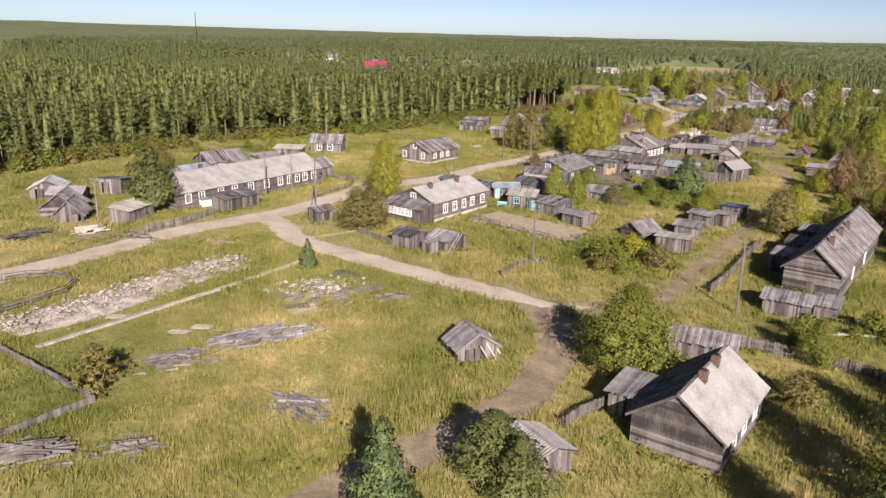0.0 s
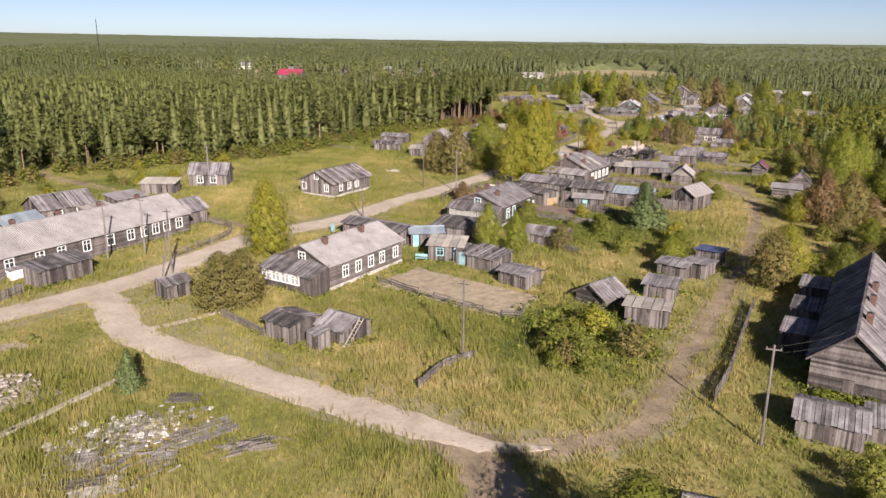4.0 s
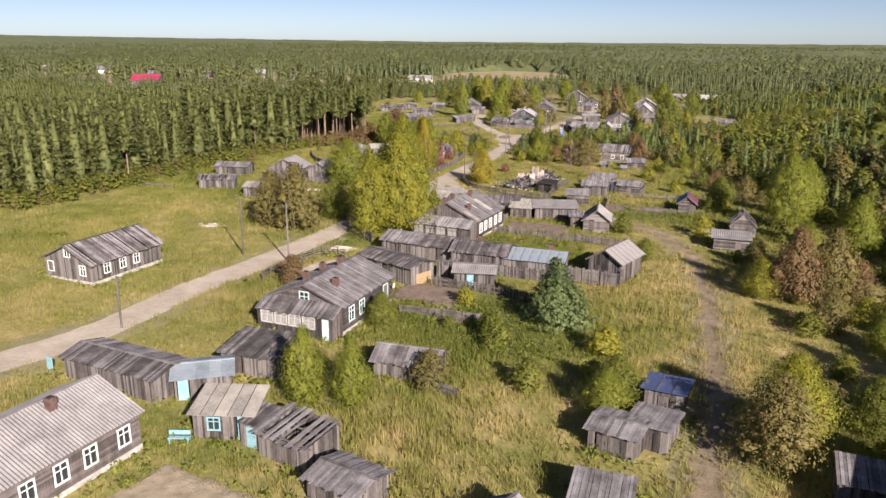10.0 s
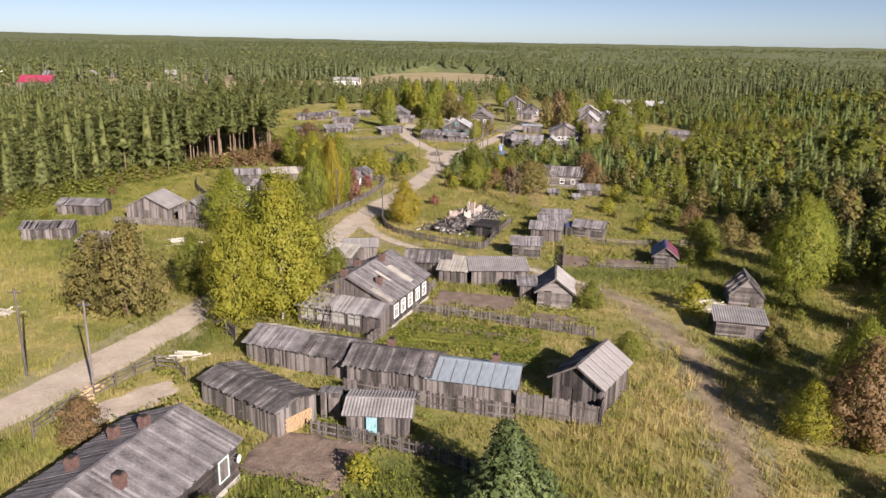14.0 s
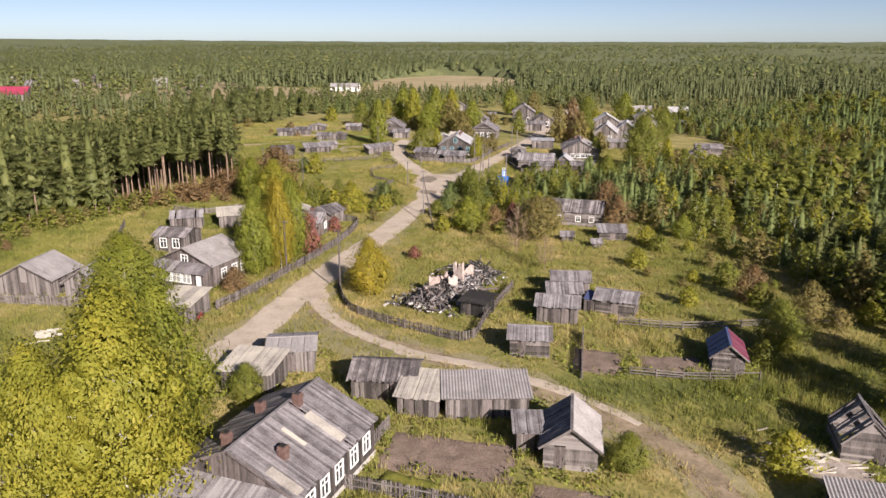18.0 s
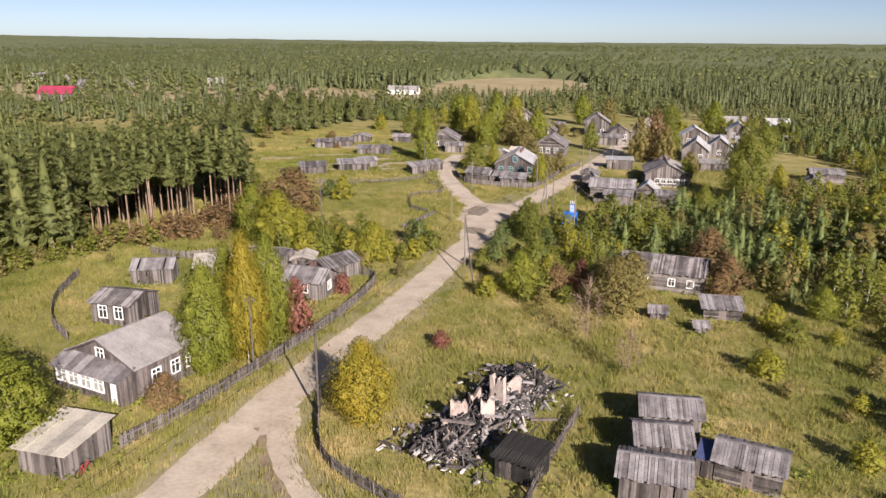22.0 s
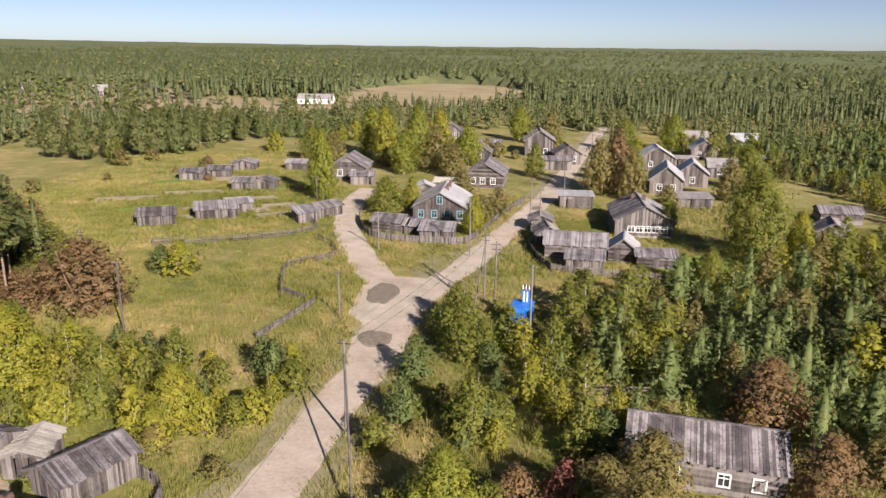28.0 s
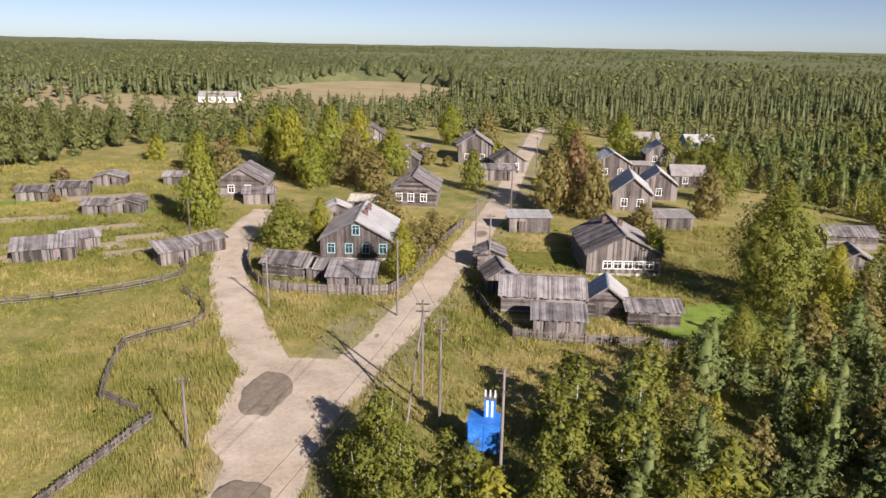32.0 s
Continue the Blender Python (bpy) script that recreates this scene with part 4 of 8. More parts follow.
shed((8.0, 167.8, 4.4, 6.2, -27), 2.6, 1.4, "gy", label="tall gabled shed with one dark and one pale slope", roof_mat=ROOF_DARK, roof_b=SLATE, kind_b="sheet")
house((-15.3, 184.8, 9.6, 13.2, -14.6), "large timber house with a patched boarded roof and brick chimneys", 2.8, 5.1, vframe=GREY_WOOD, wall=DARK_WOOD, roof_mat=ROOF_WOOD, veranda=2.4, wins=[("right", 0.15), ("right", 0.32), ("right", 0.5), ("right", 0.7), ("right", 0.88)], chims=[(-1.06, -3.07), (2.6, -2.08), (0.55, 3.04), (-2.13, 2.23)], plinth=True, holes=0.01, patches=[(1.5, 4.4, 2.2, 3.1, FELT), (1.2, 3.0, -0.2, 0.15, FELT), (2.6, 4.9, -4.2, -3.4, FELT)])
shed((5.9, 192.6, 4.0, 5.0, -3), 2.0, 1.5, "gy", label="gabled log storehouse with a pale boarded roof", upright=False, step=0.22, roof_b=SLATE, kind_b="wave")
shed((2.6, 193.2, 1.9, 2.4, 5), 1.9, 0.3, label="small plank closet beside a storehouse")
shed((-1.1, 199.0, 7.0, 3.8, 8), 1.9, 0.5, "lean", label="plank cow shed with a pale sheet roof", roof_mat=SLATE, roof_kind="wave")
shed((-10.2, 201.4, 5.6, 4.6, 0), 1.9, 0.9, "gx", label="old plank shed behind the large house", roof_mat=ROOF_DARK)
shed((-6.6, 198.6, 3.4, 4.0, -4), 1.7, 0.6, "lean", label="plank lean-to with a patch of new boards", roof_mat=FELT)
shed((-20.3, 205.4, 4.2, 4.2, 14), 2.2, 0.5, "gx", label="roofless plank shed patched with grey felt", roof_mat=SLATE, roof_kind="sheet")
shed((-22.3, 200.4, 4.6, 4.0, -5), 2.0, 0.5, "lean", label="plank shed with a pale felt roof", roof_mat=FELT)
shed((28.9, 196.8, 3.9, 4.6, -8), 1.5, 2.0, "gy", label="collapsed log cabin with bare rafters", upright=False, step=0.24, holes=0.55, over=0.1)
shed((25.3, 185.9, 4.9, 3.6, -8), 1.8, 0.3, "lean", label="log shed with a pale corrugated roof", roof_mat=SLATE, roof_kind="wave", upright=False)
shed((2.6, 212.8, 4.0, 3.8, 0), 1.9, 0.7, "gx", label="log storehouse raised on posts", upright=False)
shed((5.8, 223.2, 4.6, 3.8, -5), 2.0, 0.7, "gx", label="plank storehouse on short posts")
shed((6.6, 228.2, 3.9, 3.6, 4), 2.1, 0.7, "gx", label="grey plank storehouse among others")
shed((7.6, 233.4, 4.6, 3.8, 2), 2.0, 0.7, "gx", label="grey plank storehouse at the field edge")
shed((13.0, 227.0, 4.6, 3.8, -16), 1.8, 0.7, "gx", label="low log barn with a boarded roof", upright=False)
shed((9.9, 227.2, 1.2, 2.4, -16), 1.5, 0.3, "lean", label="narrow lean-to with a navy tin roof beside a barn", roof_mat=TIN_NAVY, roof_kind="sheet", over=0.1)
shed((22.2, 212.2, 3.0, 4.2, -8), 1.8, 1.2, "gy", label="small log bathhouse with a red-brown tin roof", roof_mat=TIN_NAVY, roof_b=RED_TIN, roof_kind="sheet", upright=False)
house((10.0, 275.4, 10.8, 6.6, -10), "abandoned log house with a mossy board roof and small white windows", 2.4, 3.9, roof="gx", roof_mat=ROOF_DARK, upright=False, step=0.22, wins=[("front", 0.62), ("front", 0.84), ("front", 0.12), ("front", 0.3)], win_size=(0.75, 0.9))
shed((15.9, 264.0, 4.4, 2.8, 2), 1.3, 0.6, "lean", label="leaning log shed with a pale boarded roof", upright=False)
shed((8.4, 261.5, 1.8, 1.8, 0), 0.9, 0.5, "gx", label="low cellar hatch roofed with boards", door=None)
shed((12.9, 258.0, 1.3, 1.6, 4), 0.8, 0.4, "gx", label="low cellar hatch roofed with boards", door=None)
house((-40.9, 230.2, 8.6, 9.0, -15), "timber house with a grey sheet roof and glazed veranda", 2.8, 4.7, wall=DARK_WOOD, frame=WHITE, roof_mat=SLATE, roof_kind="sheet", veranda=1.7, wins=[("right", 0.3), ("right", 0.6), ("right", 0.85), ("front", 0.5, 2.9)], win_size=(0.9, 1.2))
shed((-36.8, 216.5, 4.1, 4.7, -4), 1.9, 0.5, "lean", label="plank garage with a pale felt roof", roof_mat=FELT, roof_kind="sheet")
shed((-58.1, 222.2, 7.0, 6.0, 0), 2.2, 1.8, "gy", label="plank barn with a pale sheet roof", roof_mat=SLATE, roof_kind="sheet")
shed((-50.9, 222.4, 4.4, 6.0, 2), 2.2, 1.4, "gy", label="plank barn with a pale sheet roof", roof_mat=SLATE, roof_kind="sheet")
house((-50.6, 244.0, 5.0, 5.0, -3), "small plank house with a flat grey roof", 2.4, 3.2, roof="gx", roof_mat=ROOF_DARK, wins=[("front", 0.3), ("front", 0.7)])
shed((-55.5, 257.4, 5.0, 4.4, 20), 2.0, 0.8, "gx", label="tumbledown shed at the forest edge", holes=0.1)
shed((-48.5, 260.5, 5.0, 4.0, 24), 2.0, 0.6, "lean", label="shed with a pale sheet roof at the forest edge", roof_mat=FELT)
house((-34.1, 257.9, 5.1, 4.4, -5), "small plank cottage with a boarded roof and white windows", 2.2, 3.4, roof="gx", wins=[("front", 0.55), ("right", 0.5)], win_size=(0.8, 1.0), chims=[(0.3, 0.4)])
shed((-33.9, 266.0, 3.9, 5.6, -28), 1.9, 0.9, "gy", label="plank barn with a grey boarded roof")
shed((-42.4, 267.0, 3.9, 4.6, -8), 1.8, 1.0, "gx", label="small plank barn with a small white window", wins=[("front", 0.3)], win_size=(0.5, 0.5))
shed((-38.9, 267.6, 2.8, 3.6, 12), 1.8, 0.5, "gy", label="plank shed with a pale roof between others", roof_mat=FELT)
house((-19.5, 356.5, 9.4, 12.5, 0.5), "tall timber house with a pale tin roof, turquoise trim", 2.7, 5.3, wall=DARK_WOOD, roof_mat=SLATE, roof_b=TIN_WHITE, roof_kind="sheet", plinth=True, wins=[("front", 0.15), ("front", 0.4), ("front", 0.64), ("front", 0.88), ("right", 0.2), ("right", 0.5), ("right", 0.8), ("front", 0.5, 3.6)], frame=TEAL, chims=[(0.8, -1), (0.9, 2.5)], win_size=(0.85, 1.2))
shed((-26.8, 343.6, 5.2, 4.6, -10), 1.8, 0.9, "gx", label="grey log shed at the fork of the roads", upright=False)
shed((-21.6, 342.3, 4.6, 3.6, -12), 1.6, 0.8, "gx", label="low grey shed beside another shed", holes=0.05)
shed((-18.4, 339.4, 5.4, 4.0, 0), 1.7, 0.6, "lean", label="grey plank shed with a boarded lean-to roof")
house((-13.6, 391.0, 8.4, 11, -2.9), "old log house with a wide dark gable", 2.8, 5.3, upright=False, wins=[("front", 0.2), ("front", 0.45), ("front", 0.72)])
house((-45.4, 392.0, 8.4, 10, 4.2), "old log house with a grey boarded gable roof", 2.7, 5.1, upright=False, wins=[("front", 0.3), ("front", 0.65)])
shed((-40.8, 383.9, 5.2, 4, 10), 1.9, 0.8, "gx", label="grey shed beside an old log house")
house((-1.7, 442.6, 8.4, 9, 1.6), "tall grey timber house with a grey roof", 4.4, 7.2, wall=GREY_WOOD, roof_mat=ROOF_WOOD, wins=[("front", 0.25), ("front", 0.7), ("left", 0.5)], over=0.5)
house((5.6, 428.5, 7.0, 7, 8), "grey timber house beside the street", 2.8, 5.0, wins=[("front", 0.3), ("front", 0.7)])
house((15.4, 354.2, 9.6, 12.5, 0.4), "large timber house with a patched tin roof, white veranda", 2.9, 5.3, roof_mat=ROOF_WOOD, roof_b=SLATE, kind_b="sheet", veranda=0.0, plinth=True, wins=[("front", 0.28), ("front", 0.42), ("front", 0.56), ("front", 0.7), ("front", 0.84), ("right", 0.4)], frame=WHITE, chims=[(0.5, 0), (-1, 3)], win_size=(1.0, 0.9))
shed((3.4, 334.4, 9.0, 5.4, -4.5), 2.2, 1.4, "gx", label="long log barn with a boarded roof", upright=False, step=0.22)
shed((4.4, 327.6, 5.2, 3.2, -5), 1.7, 0.5, "lean", label="plank lean-to before the log barn")
shed((5.2, 370.9, 6.4, 4, 2.6), 2.4, 0.3, "lean", label="shed with a white flat roof", roof_mat=TIN_WHITE, roof_kind="sheet")
shed((-1.8, 350.3, 3.8, 4.2, 0), 2.0, 0.8, "gy", label="small log storehouse on posts", upright=False)
shed((-0.9, 341.0, 3.8, 4.6, 8), 2.0, 1.2, "gy", label="gabled plank storehouse beside the street", roof_b=SLATE)
shed((10.5, 334.2, 4.2, 4.8, -8), 2.0, 1.6, "gy", label="log bathhouse with a blue and white tin roof", upright=False, roof_mat=TIN_BLUE, roof_kind="sheet", roof_b=TIN_WHITE)
shed((14.8, 331.8, 5.6, 4.0, 0), 1.7, 0.7, "gx", label="low log shed with a boarded roof and pipe", upright=False)
house((29.2, 427.6, 8.6, 9, -2), "timber house with a pale tin roof", 3.2, 5.8, roof_mat=TIN_WHITE, roof_kind="sheet", wins=[("front", 0.3), ("front", 0.7)])
house((26.4, 394.0, 7.0, 11, -8), "timber house with a white tin roof", 3.2, 6.0, roof_mat=TIN_WHITE, roof_kind="sheet", wins=[("front", 0.3), ("front", 0.7), ("right", 0.4)])
shed((28.9, 376.6, 7.0, 4, 6), 2.0, 0.5, "lean", label="plank shed with a pale flat roof", roof_mat=SLATE)
shed((53.6, 367.5, 7.4, 5, -3), 2.2, 1.0, "gx", label="grey log barn beside the young wood", upright=False)
shed((47.2, 353.0, 5.2, 5.5, -12), 2.2, 1.4, "gy", label="grey gabled barn with a pale slope", roof_b=SLATE)

# ---- trees ----
nr = np.random.RandomState(5)


class Proto:
    """A plant as triangles: points, faces, the material of each face, and which way each point's surface faces."""

    def __init__(self):
        self.v, self.f, self.m, self.n = [], [], [], []

    def tris(self, v, f, m, n=None):
        k = sum(len(q) for q in self.v)
        v, f = np.asarray(v, float), np.asarray(f)
        if n is not None:
            g = np.cross(v[f[:, 1]] - v[f[:, 0]], v[f[:, 2]] - v[f[:, 0]])
            back = np.einsum("ij,ij->i", g, n[f].sum(1)) < 0
            f[back] = f[back][:, [0, 2, 1]]
            self.n.append(n)
        self.v.append(v)
        self.f.append(f + k)
        self.m.append(np.full(len(f), m))
        return self

    def arrays(self):
        return np.concatenate(self.v), np.concatenate(self.f), np.concatenate(self.m), np.concatenate(self.n) if self.n else None

    def only(self, k):
        v, f, m, n = self.arrays()
        f = f[(m > 0) == (k > 0)]
        used, inv = np.unique(f, return_inverse=True)
        return v[used], inv.reshape(-1, 3), n[used]


def unit_rows(a):
    return a / (np.linalg.norm(a, axis=1)[:, None] + 1e-9)


def tube(p, a, b, r0, r1, m=0, sides=5):
    a, b = np.array(a, float), np.array(b, float)
    d = (b - a) / np.linalg.norm(b - a)
    s = np.cross(d, (0.3, 0.9, 0.1))
    s /= np.linalg.norm(s)
    u = np.cross(d, s)
    t = np.arange(sides) * 2 * np.pi / sides
    ring = np.cos(t)[:, None] * s + np.sin(t)[:, None] * u
    v = np.concatenate([a + ring * r0, b + ring * r1])
    f = []
    for i in range(sides):
        j = (i + 1) % sides
        f += [(i, j, sides + j), (i, sides + j, sides + i)]
    p.tris(v, f, m, np.concatenate([ring, ring]))


def sprays(p, c, q, pos, size, tilt, mid, m, side=0.62):
    """Leaf sprays at pos that face out of their clump and crown, tilted a little at random."""
    out = unit_rows((np.asarray(pos) - (0, 0, mid)) * (1, 1, 0.8))
    n = unit_rows(q * 0.35 + out * 0.4 + nr.normal(size=q.shape) * tilt + (0, 0, 0.3))
    a = unit_rows(np.cross(n, nr.normal(size=n.shape)))
    b = np.cross(n, a)
    soft = unit_rows(q * 0.35 + out * 0.6 + nr.normal(size=q.shape) * tilt * 0.35 + (0, 0, 0.3))
    k = size * nr.uniform(0.55, 1.25, (len(pos), 1))
    v = np.stack([pos - a * k, pos + b * k * side, pos + a * k, pos - b * k * side], 1).reshape(-1, 3)
    i = np.arange(len(pos))[:, None] * 4
    p.tris(v, np.concatenate([i + (0, 1, 2), i + (0, 2, 3)]), m, np.repeat(soft, 4, axis=0))


def leaves(p, c, spread, n, size, m=1, droop=0.0, mid=0.0):
    """n leaf sprays, each a pair of triangles, round c."""
    q = unit_rows(nr.normal(size=(n, 3)))
    pos = np.asarray(c) + q * np.asarray(spread) * (nr.uniform(0.45, 1.0, (n, 1)) ** 0.6)
    sprays(p, c, q, pos, size, 0.34, mid, m)


def core(p, c, spread, m=2):
    """The dense inside of a clump: a lumpy eight-sided body."""
    v = np.array([(1, 0, 0), (0, 1, 0), (-1, 0, 0), (0, -1, 0), (0, 0, 1), (0, 0, -1)], float)
    v *= nr.uniform(0.7, 1.15, (6, 1)) * np.asarray(spread)
    a = nr.uniform(0, 6.28)
    v = np.stack([v[:, 0] * math.cos(a) - v[:, 1] * math.sin(a), v[:, 0] * math.sin(a) + v[:, 1] * math.cos(a), v[:, 2]], 1)
    p.tris(v + c, [(0, 1, 4), (1, 2, 4), (2, 3, 4), (3, 0, 4), (1, 0, 5), (2, 1, 5), (3, 2, 5), (0, 3, 5)], m, unit_rows(v))


def spindle(p, h, w, start, prof, m=1, sides=5, levels=3):
    """The dense inside of a conifer: a lumpy tapering body."""
    v, f, n = [(0, 0, start * h)], [], [(0, 0, -1)]
    for j in range(levels):
        u = (j + 0.6) / levels * 0.88
        for i in range(sides):
            a = 6.2832 * (i + 0.5 * (j % 2)) / sides
            r = w / 2 * prof(u) * nr.uniform(0.75, 1.2)
            v.append((math.cos(a) * r, math.sin(a) * r, (start + (1 - start) * (u + nr.uniform(-0.06, 0.06))) * h))
            n.append((math.cos(a), math.sin(a), u * 0.9))
    v.append((0, 0, h))
    n.append((0, 0, 1))
    for i in range(sides):
        k = (i + 1) % sides
        f.append((0, 1 + k, 1 + i))
        for j in range(levels - 1):
            a, b = 1 + j * sides, 1 + (j + 1) * sides
            f += [(a + i, a + k, b + i), (a + k, b + k, b + i)]
        f.append((1 + (levels - 1) * sides + i, 1 + (levels - 1) * sides + k, len(v) - 1))
    p.tris(v, f, m, unit_rows(np.array(n, float)))


def needles(p, c, spread, n, size, m=1, mid=0.0):
    """Sprays of needles round c."""
    q = unit_rows(nr.normal(size=(n, 3)))
    pos = np.asarray(c) + q * np.asarray(spread) * nr.uniform(0.6, 1.0, (n, 1))
    sprays(p, c, q, pos, size, 0.42, mid, m, 0.5)


def broadleaf(h, w, n, size, low=0.15, trunk=0.16, droop=0.2, blobs=26, taper=0.5, multi=1, twigs=0):
    p = Proto()
    for k in range(multi):
        dx, dy = (nr.uniform(-0.12, 0.12, 2) * w) if multi > 1 else (0, 0)
        tube(p, (dx * 0.4, dy * 0.4, -0.02 * h), (dx * 1.5, dy * 1.5, h * 0.5), trunk, trunk * 0.6)
        tube(p, (dx * 1.5, dy * 1.5, h * 0.5), (dx * 2, dy * 2, h * 0.93), trunk * 0.6, 0.003 * h)
    per = n // blobs
    for k in range(blobs):
        u = (k + 0.5) / blobs
        z = low + (0.97 - low) * u
        prof = math.sin(math.pi * min(1, (u * 0.85 + 0.18))) ** 0.7 * (1 - taper * max(0, u - 0.45))
        a = k * 2.4 + nr.uniform(-0.4, 0.4)
        r = w / 2 * prof * nr.uniform(0.35, 0.78)
        c = np.array((math.cos(a) * r, math.sin(a) * r, z * h))
        if (k % 2 == 0 or twigs) and multi == 1 and per > 8:
            tube(p, (0, 0, max(0.2, (z - 0.12)) * h), c, trunk * 0.35, 0.002 * h, 0, 3)
        for j in range(twigs):
            tube(p, c * (0.6, 0.6, 1) - (0, 0, 0.03 * h), c + nr.normal(size=3) * 0.07 * w + (0, 0, 0.04 * h), 0.004 * h, 0.0015 * h, 0, 3)
        s = w * nr.uniform(0.15, 0.25) * (0.6 + 0.6 * prof)
        if not twigs:
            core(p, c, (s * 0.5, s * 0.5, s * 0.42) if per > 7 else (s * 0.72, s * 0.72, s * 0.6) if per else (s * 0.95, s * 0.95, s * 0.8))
        if per:
            leaves(p, c, (s * 1.1, s * 1.1, s * 0.9), per, size, 1, droop, h * (low + 0.35))
    return p


def conifer(h, w, n, start, size, tiers, prof, inner, far, bole):
    """A conifer with its branches in whorls, layer over layer, and dark gaps between them."""
    p = Proto()
    if not far:
        tube(p, (0, 0, -0.02 * h), (0, 0, h * max(0.3, start + 0.25)), bole * h, bole * 0.7 * h, 0, 5)
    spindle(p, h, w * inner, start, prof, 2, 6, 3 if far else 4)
    if not n:
        return p
    lx, ly = nr.uniform(-0.1, 0.1, 2) * w
    arms = [max(2, round(3 + 3 * prof((j + 0.5) / tiers))) for j in range(tiers)]
    per = max(1, round(n / sum(arms)))
    for j, m in enumerate(arms):
        u = (j + nr.uniform(0.25, 0.75)) / tiers
        for i in range(m):
            a = 6.2832 * (i + nr.uniform(-0.3, 0.3)) / m + j * 1.1
            r = w / 2 * prof(u) * nr.uniform(0.45, 0.95)
            z = (start + (0.97 - start) * u) * h + 0.12 * r
            c = np.array((math.cos(a) * r + lx * u, math.sin(a) * r + ly * u, z + nr.uniform(-0.012, 0.012) * h))
            if i == 0 and not far:
                tube(p, (lx * u * 0.5, ly * u * 0.5, z - 0.02 * h), c, 0.004 * h, 0.002 * h, 0, 3)
            k = w * 0.17 * (0.45 + prof(u))
            needles(p, c, (k, k, k * 0.34), per, size * (0.7 + 0.45 * (1 - u)), 1, h * (start * 0.8))
    needles(p, (lx, ly, 0.965 * h), (0.03 * w, 0.03 * w, 0.03 * h), max(2, per), size * 0.6, 1, h * 0.8)
    return p


def pine(h, w, n, start=0.35, size=0.6, blobs=9, far=False, tip=1.5):
    return conifer(h, w, n, start, size, blobs, lambda u: (1 - u ** tip) ** 0.75 * min(1, 0.5 + u * 2.2), 0.4 if n else 1.0, far, 0.009)


def spruce(h, w, n, size=0.4, blobs=12, far=False):
    return conifer(h, w, n, 0.06, size, blobs, lambda u: (1 - u) ** 0.85, 0.5 if n else 1.0, far, 0.012)


def tree_mesh(name, arr, material):
    v, f, n = arr
    me = bpy.data.meshes.new(name)
    me.from_pydata(v.tolist(), [], f.tolist())
    me.materials.append(material)
    me.normals_split_custom_set_from_vertices(n)
    return me


def scatter(name, protos, places, materials, label, category):
    """Many plants joined into one mesh. places: x, y, z, turn, width, height, number of the prototype."""
    V, F, M, S, k0 = [], [], [], [], 0
    for x, y, z, t, sw, sh, k in places:
        v, f, m, n = protos[k]
        c, s = math.cos(t), math.sin(t)
        q = np.empty_like(v)
        q[:, 0], q[:, 1], q[:, 2] = x + sw * (v[:, 0] * c - v[:, 1] * s), y + sw * (v[:, 0] * s + v[:, 1] * c), z + sh * v[:, 2]
        V.append(q)
        if n is not None:
            S.append(np.stack([n[:, 0] * c - n[:, 1] * s, n[:, 0] * s + n[:, 1] * c, n[:, 2] * sw / sh], 1))
        F.append(f + k0)
        M.append(m)
        k0 += len(v)
    V, F, M = np.concatenate(V), np.concatenate(F), np.concatenate(M)
    me = bpy.data.meshes.new(name)
    me.vertices.add(len(V))
    me.vertices.foreach_set("co", V.ravel())
    me.loops.add(F.size)
    me.loops.foreach_set("vertex_index", F.ravel())
    me.polygons.add(len(F))
    me.polygons.foreach_set("loop_start", np.arange(len(F)) * 3)
    me.polygons.foreach_set("material_index", M)
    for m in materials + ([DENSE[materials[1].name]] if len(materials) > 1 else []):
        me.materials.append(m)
    if category == "grass":
        me.attributes.new("lush", "FLOAT", "POINT").data.foreach_set("value", lushness(V[:, 0], V[:, 1]))
    me.update(calc_edges=True)
    if S:
        me.normals_split_custom_set_from_vertices(unit_rows(np.concatenate(S)))
    return tagged(new(name, me), label, category, kind="stuff")


KINDS = {}


def tree(kind, x, y, h, w, label="", category="tree", name="tree"):
    """One tree of a kind, its trunk and crown as parts."""
    level = 0.2 if y > 345 else 0.5 if y > 262 or y < 60 else 1.0
    key = (kind, level)
    if key not in KINDS:
        make, bark, crown = SPECIES[kind]
        KINDS[key] = [(tree_mesh("trunk", p.only(0), bark), tree_mesh("crown", p.only(1), crown)) for p in (make(level) for _ in range(2))]
    t, c = KINDS[key][rnd.randrange(2)]
    root = thing(name, pose(x, y, gz(x, y), 0, 0, rnd.uniform(0, 360)) @ Matrix.Diagonal((w, w, h, 1)), label or LABELS[kind], category)
    part("trunk", t, None, root)
    part("crown", c, None, root)
    return root


# unit shapes, one metre high and wide
def unit(p):
    for v in p.v:
        v *= 0.1
    return p


def leafy(n, size, low, trunk, droop, blobs, taper, multi=1, twigs=0):
    return lambda q: unit(broadleaf(10, 10, int(n * q), size * q ** -0.45, low, trunk, droop, blobs, taper, multi, twigs))


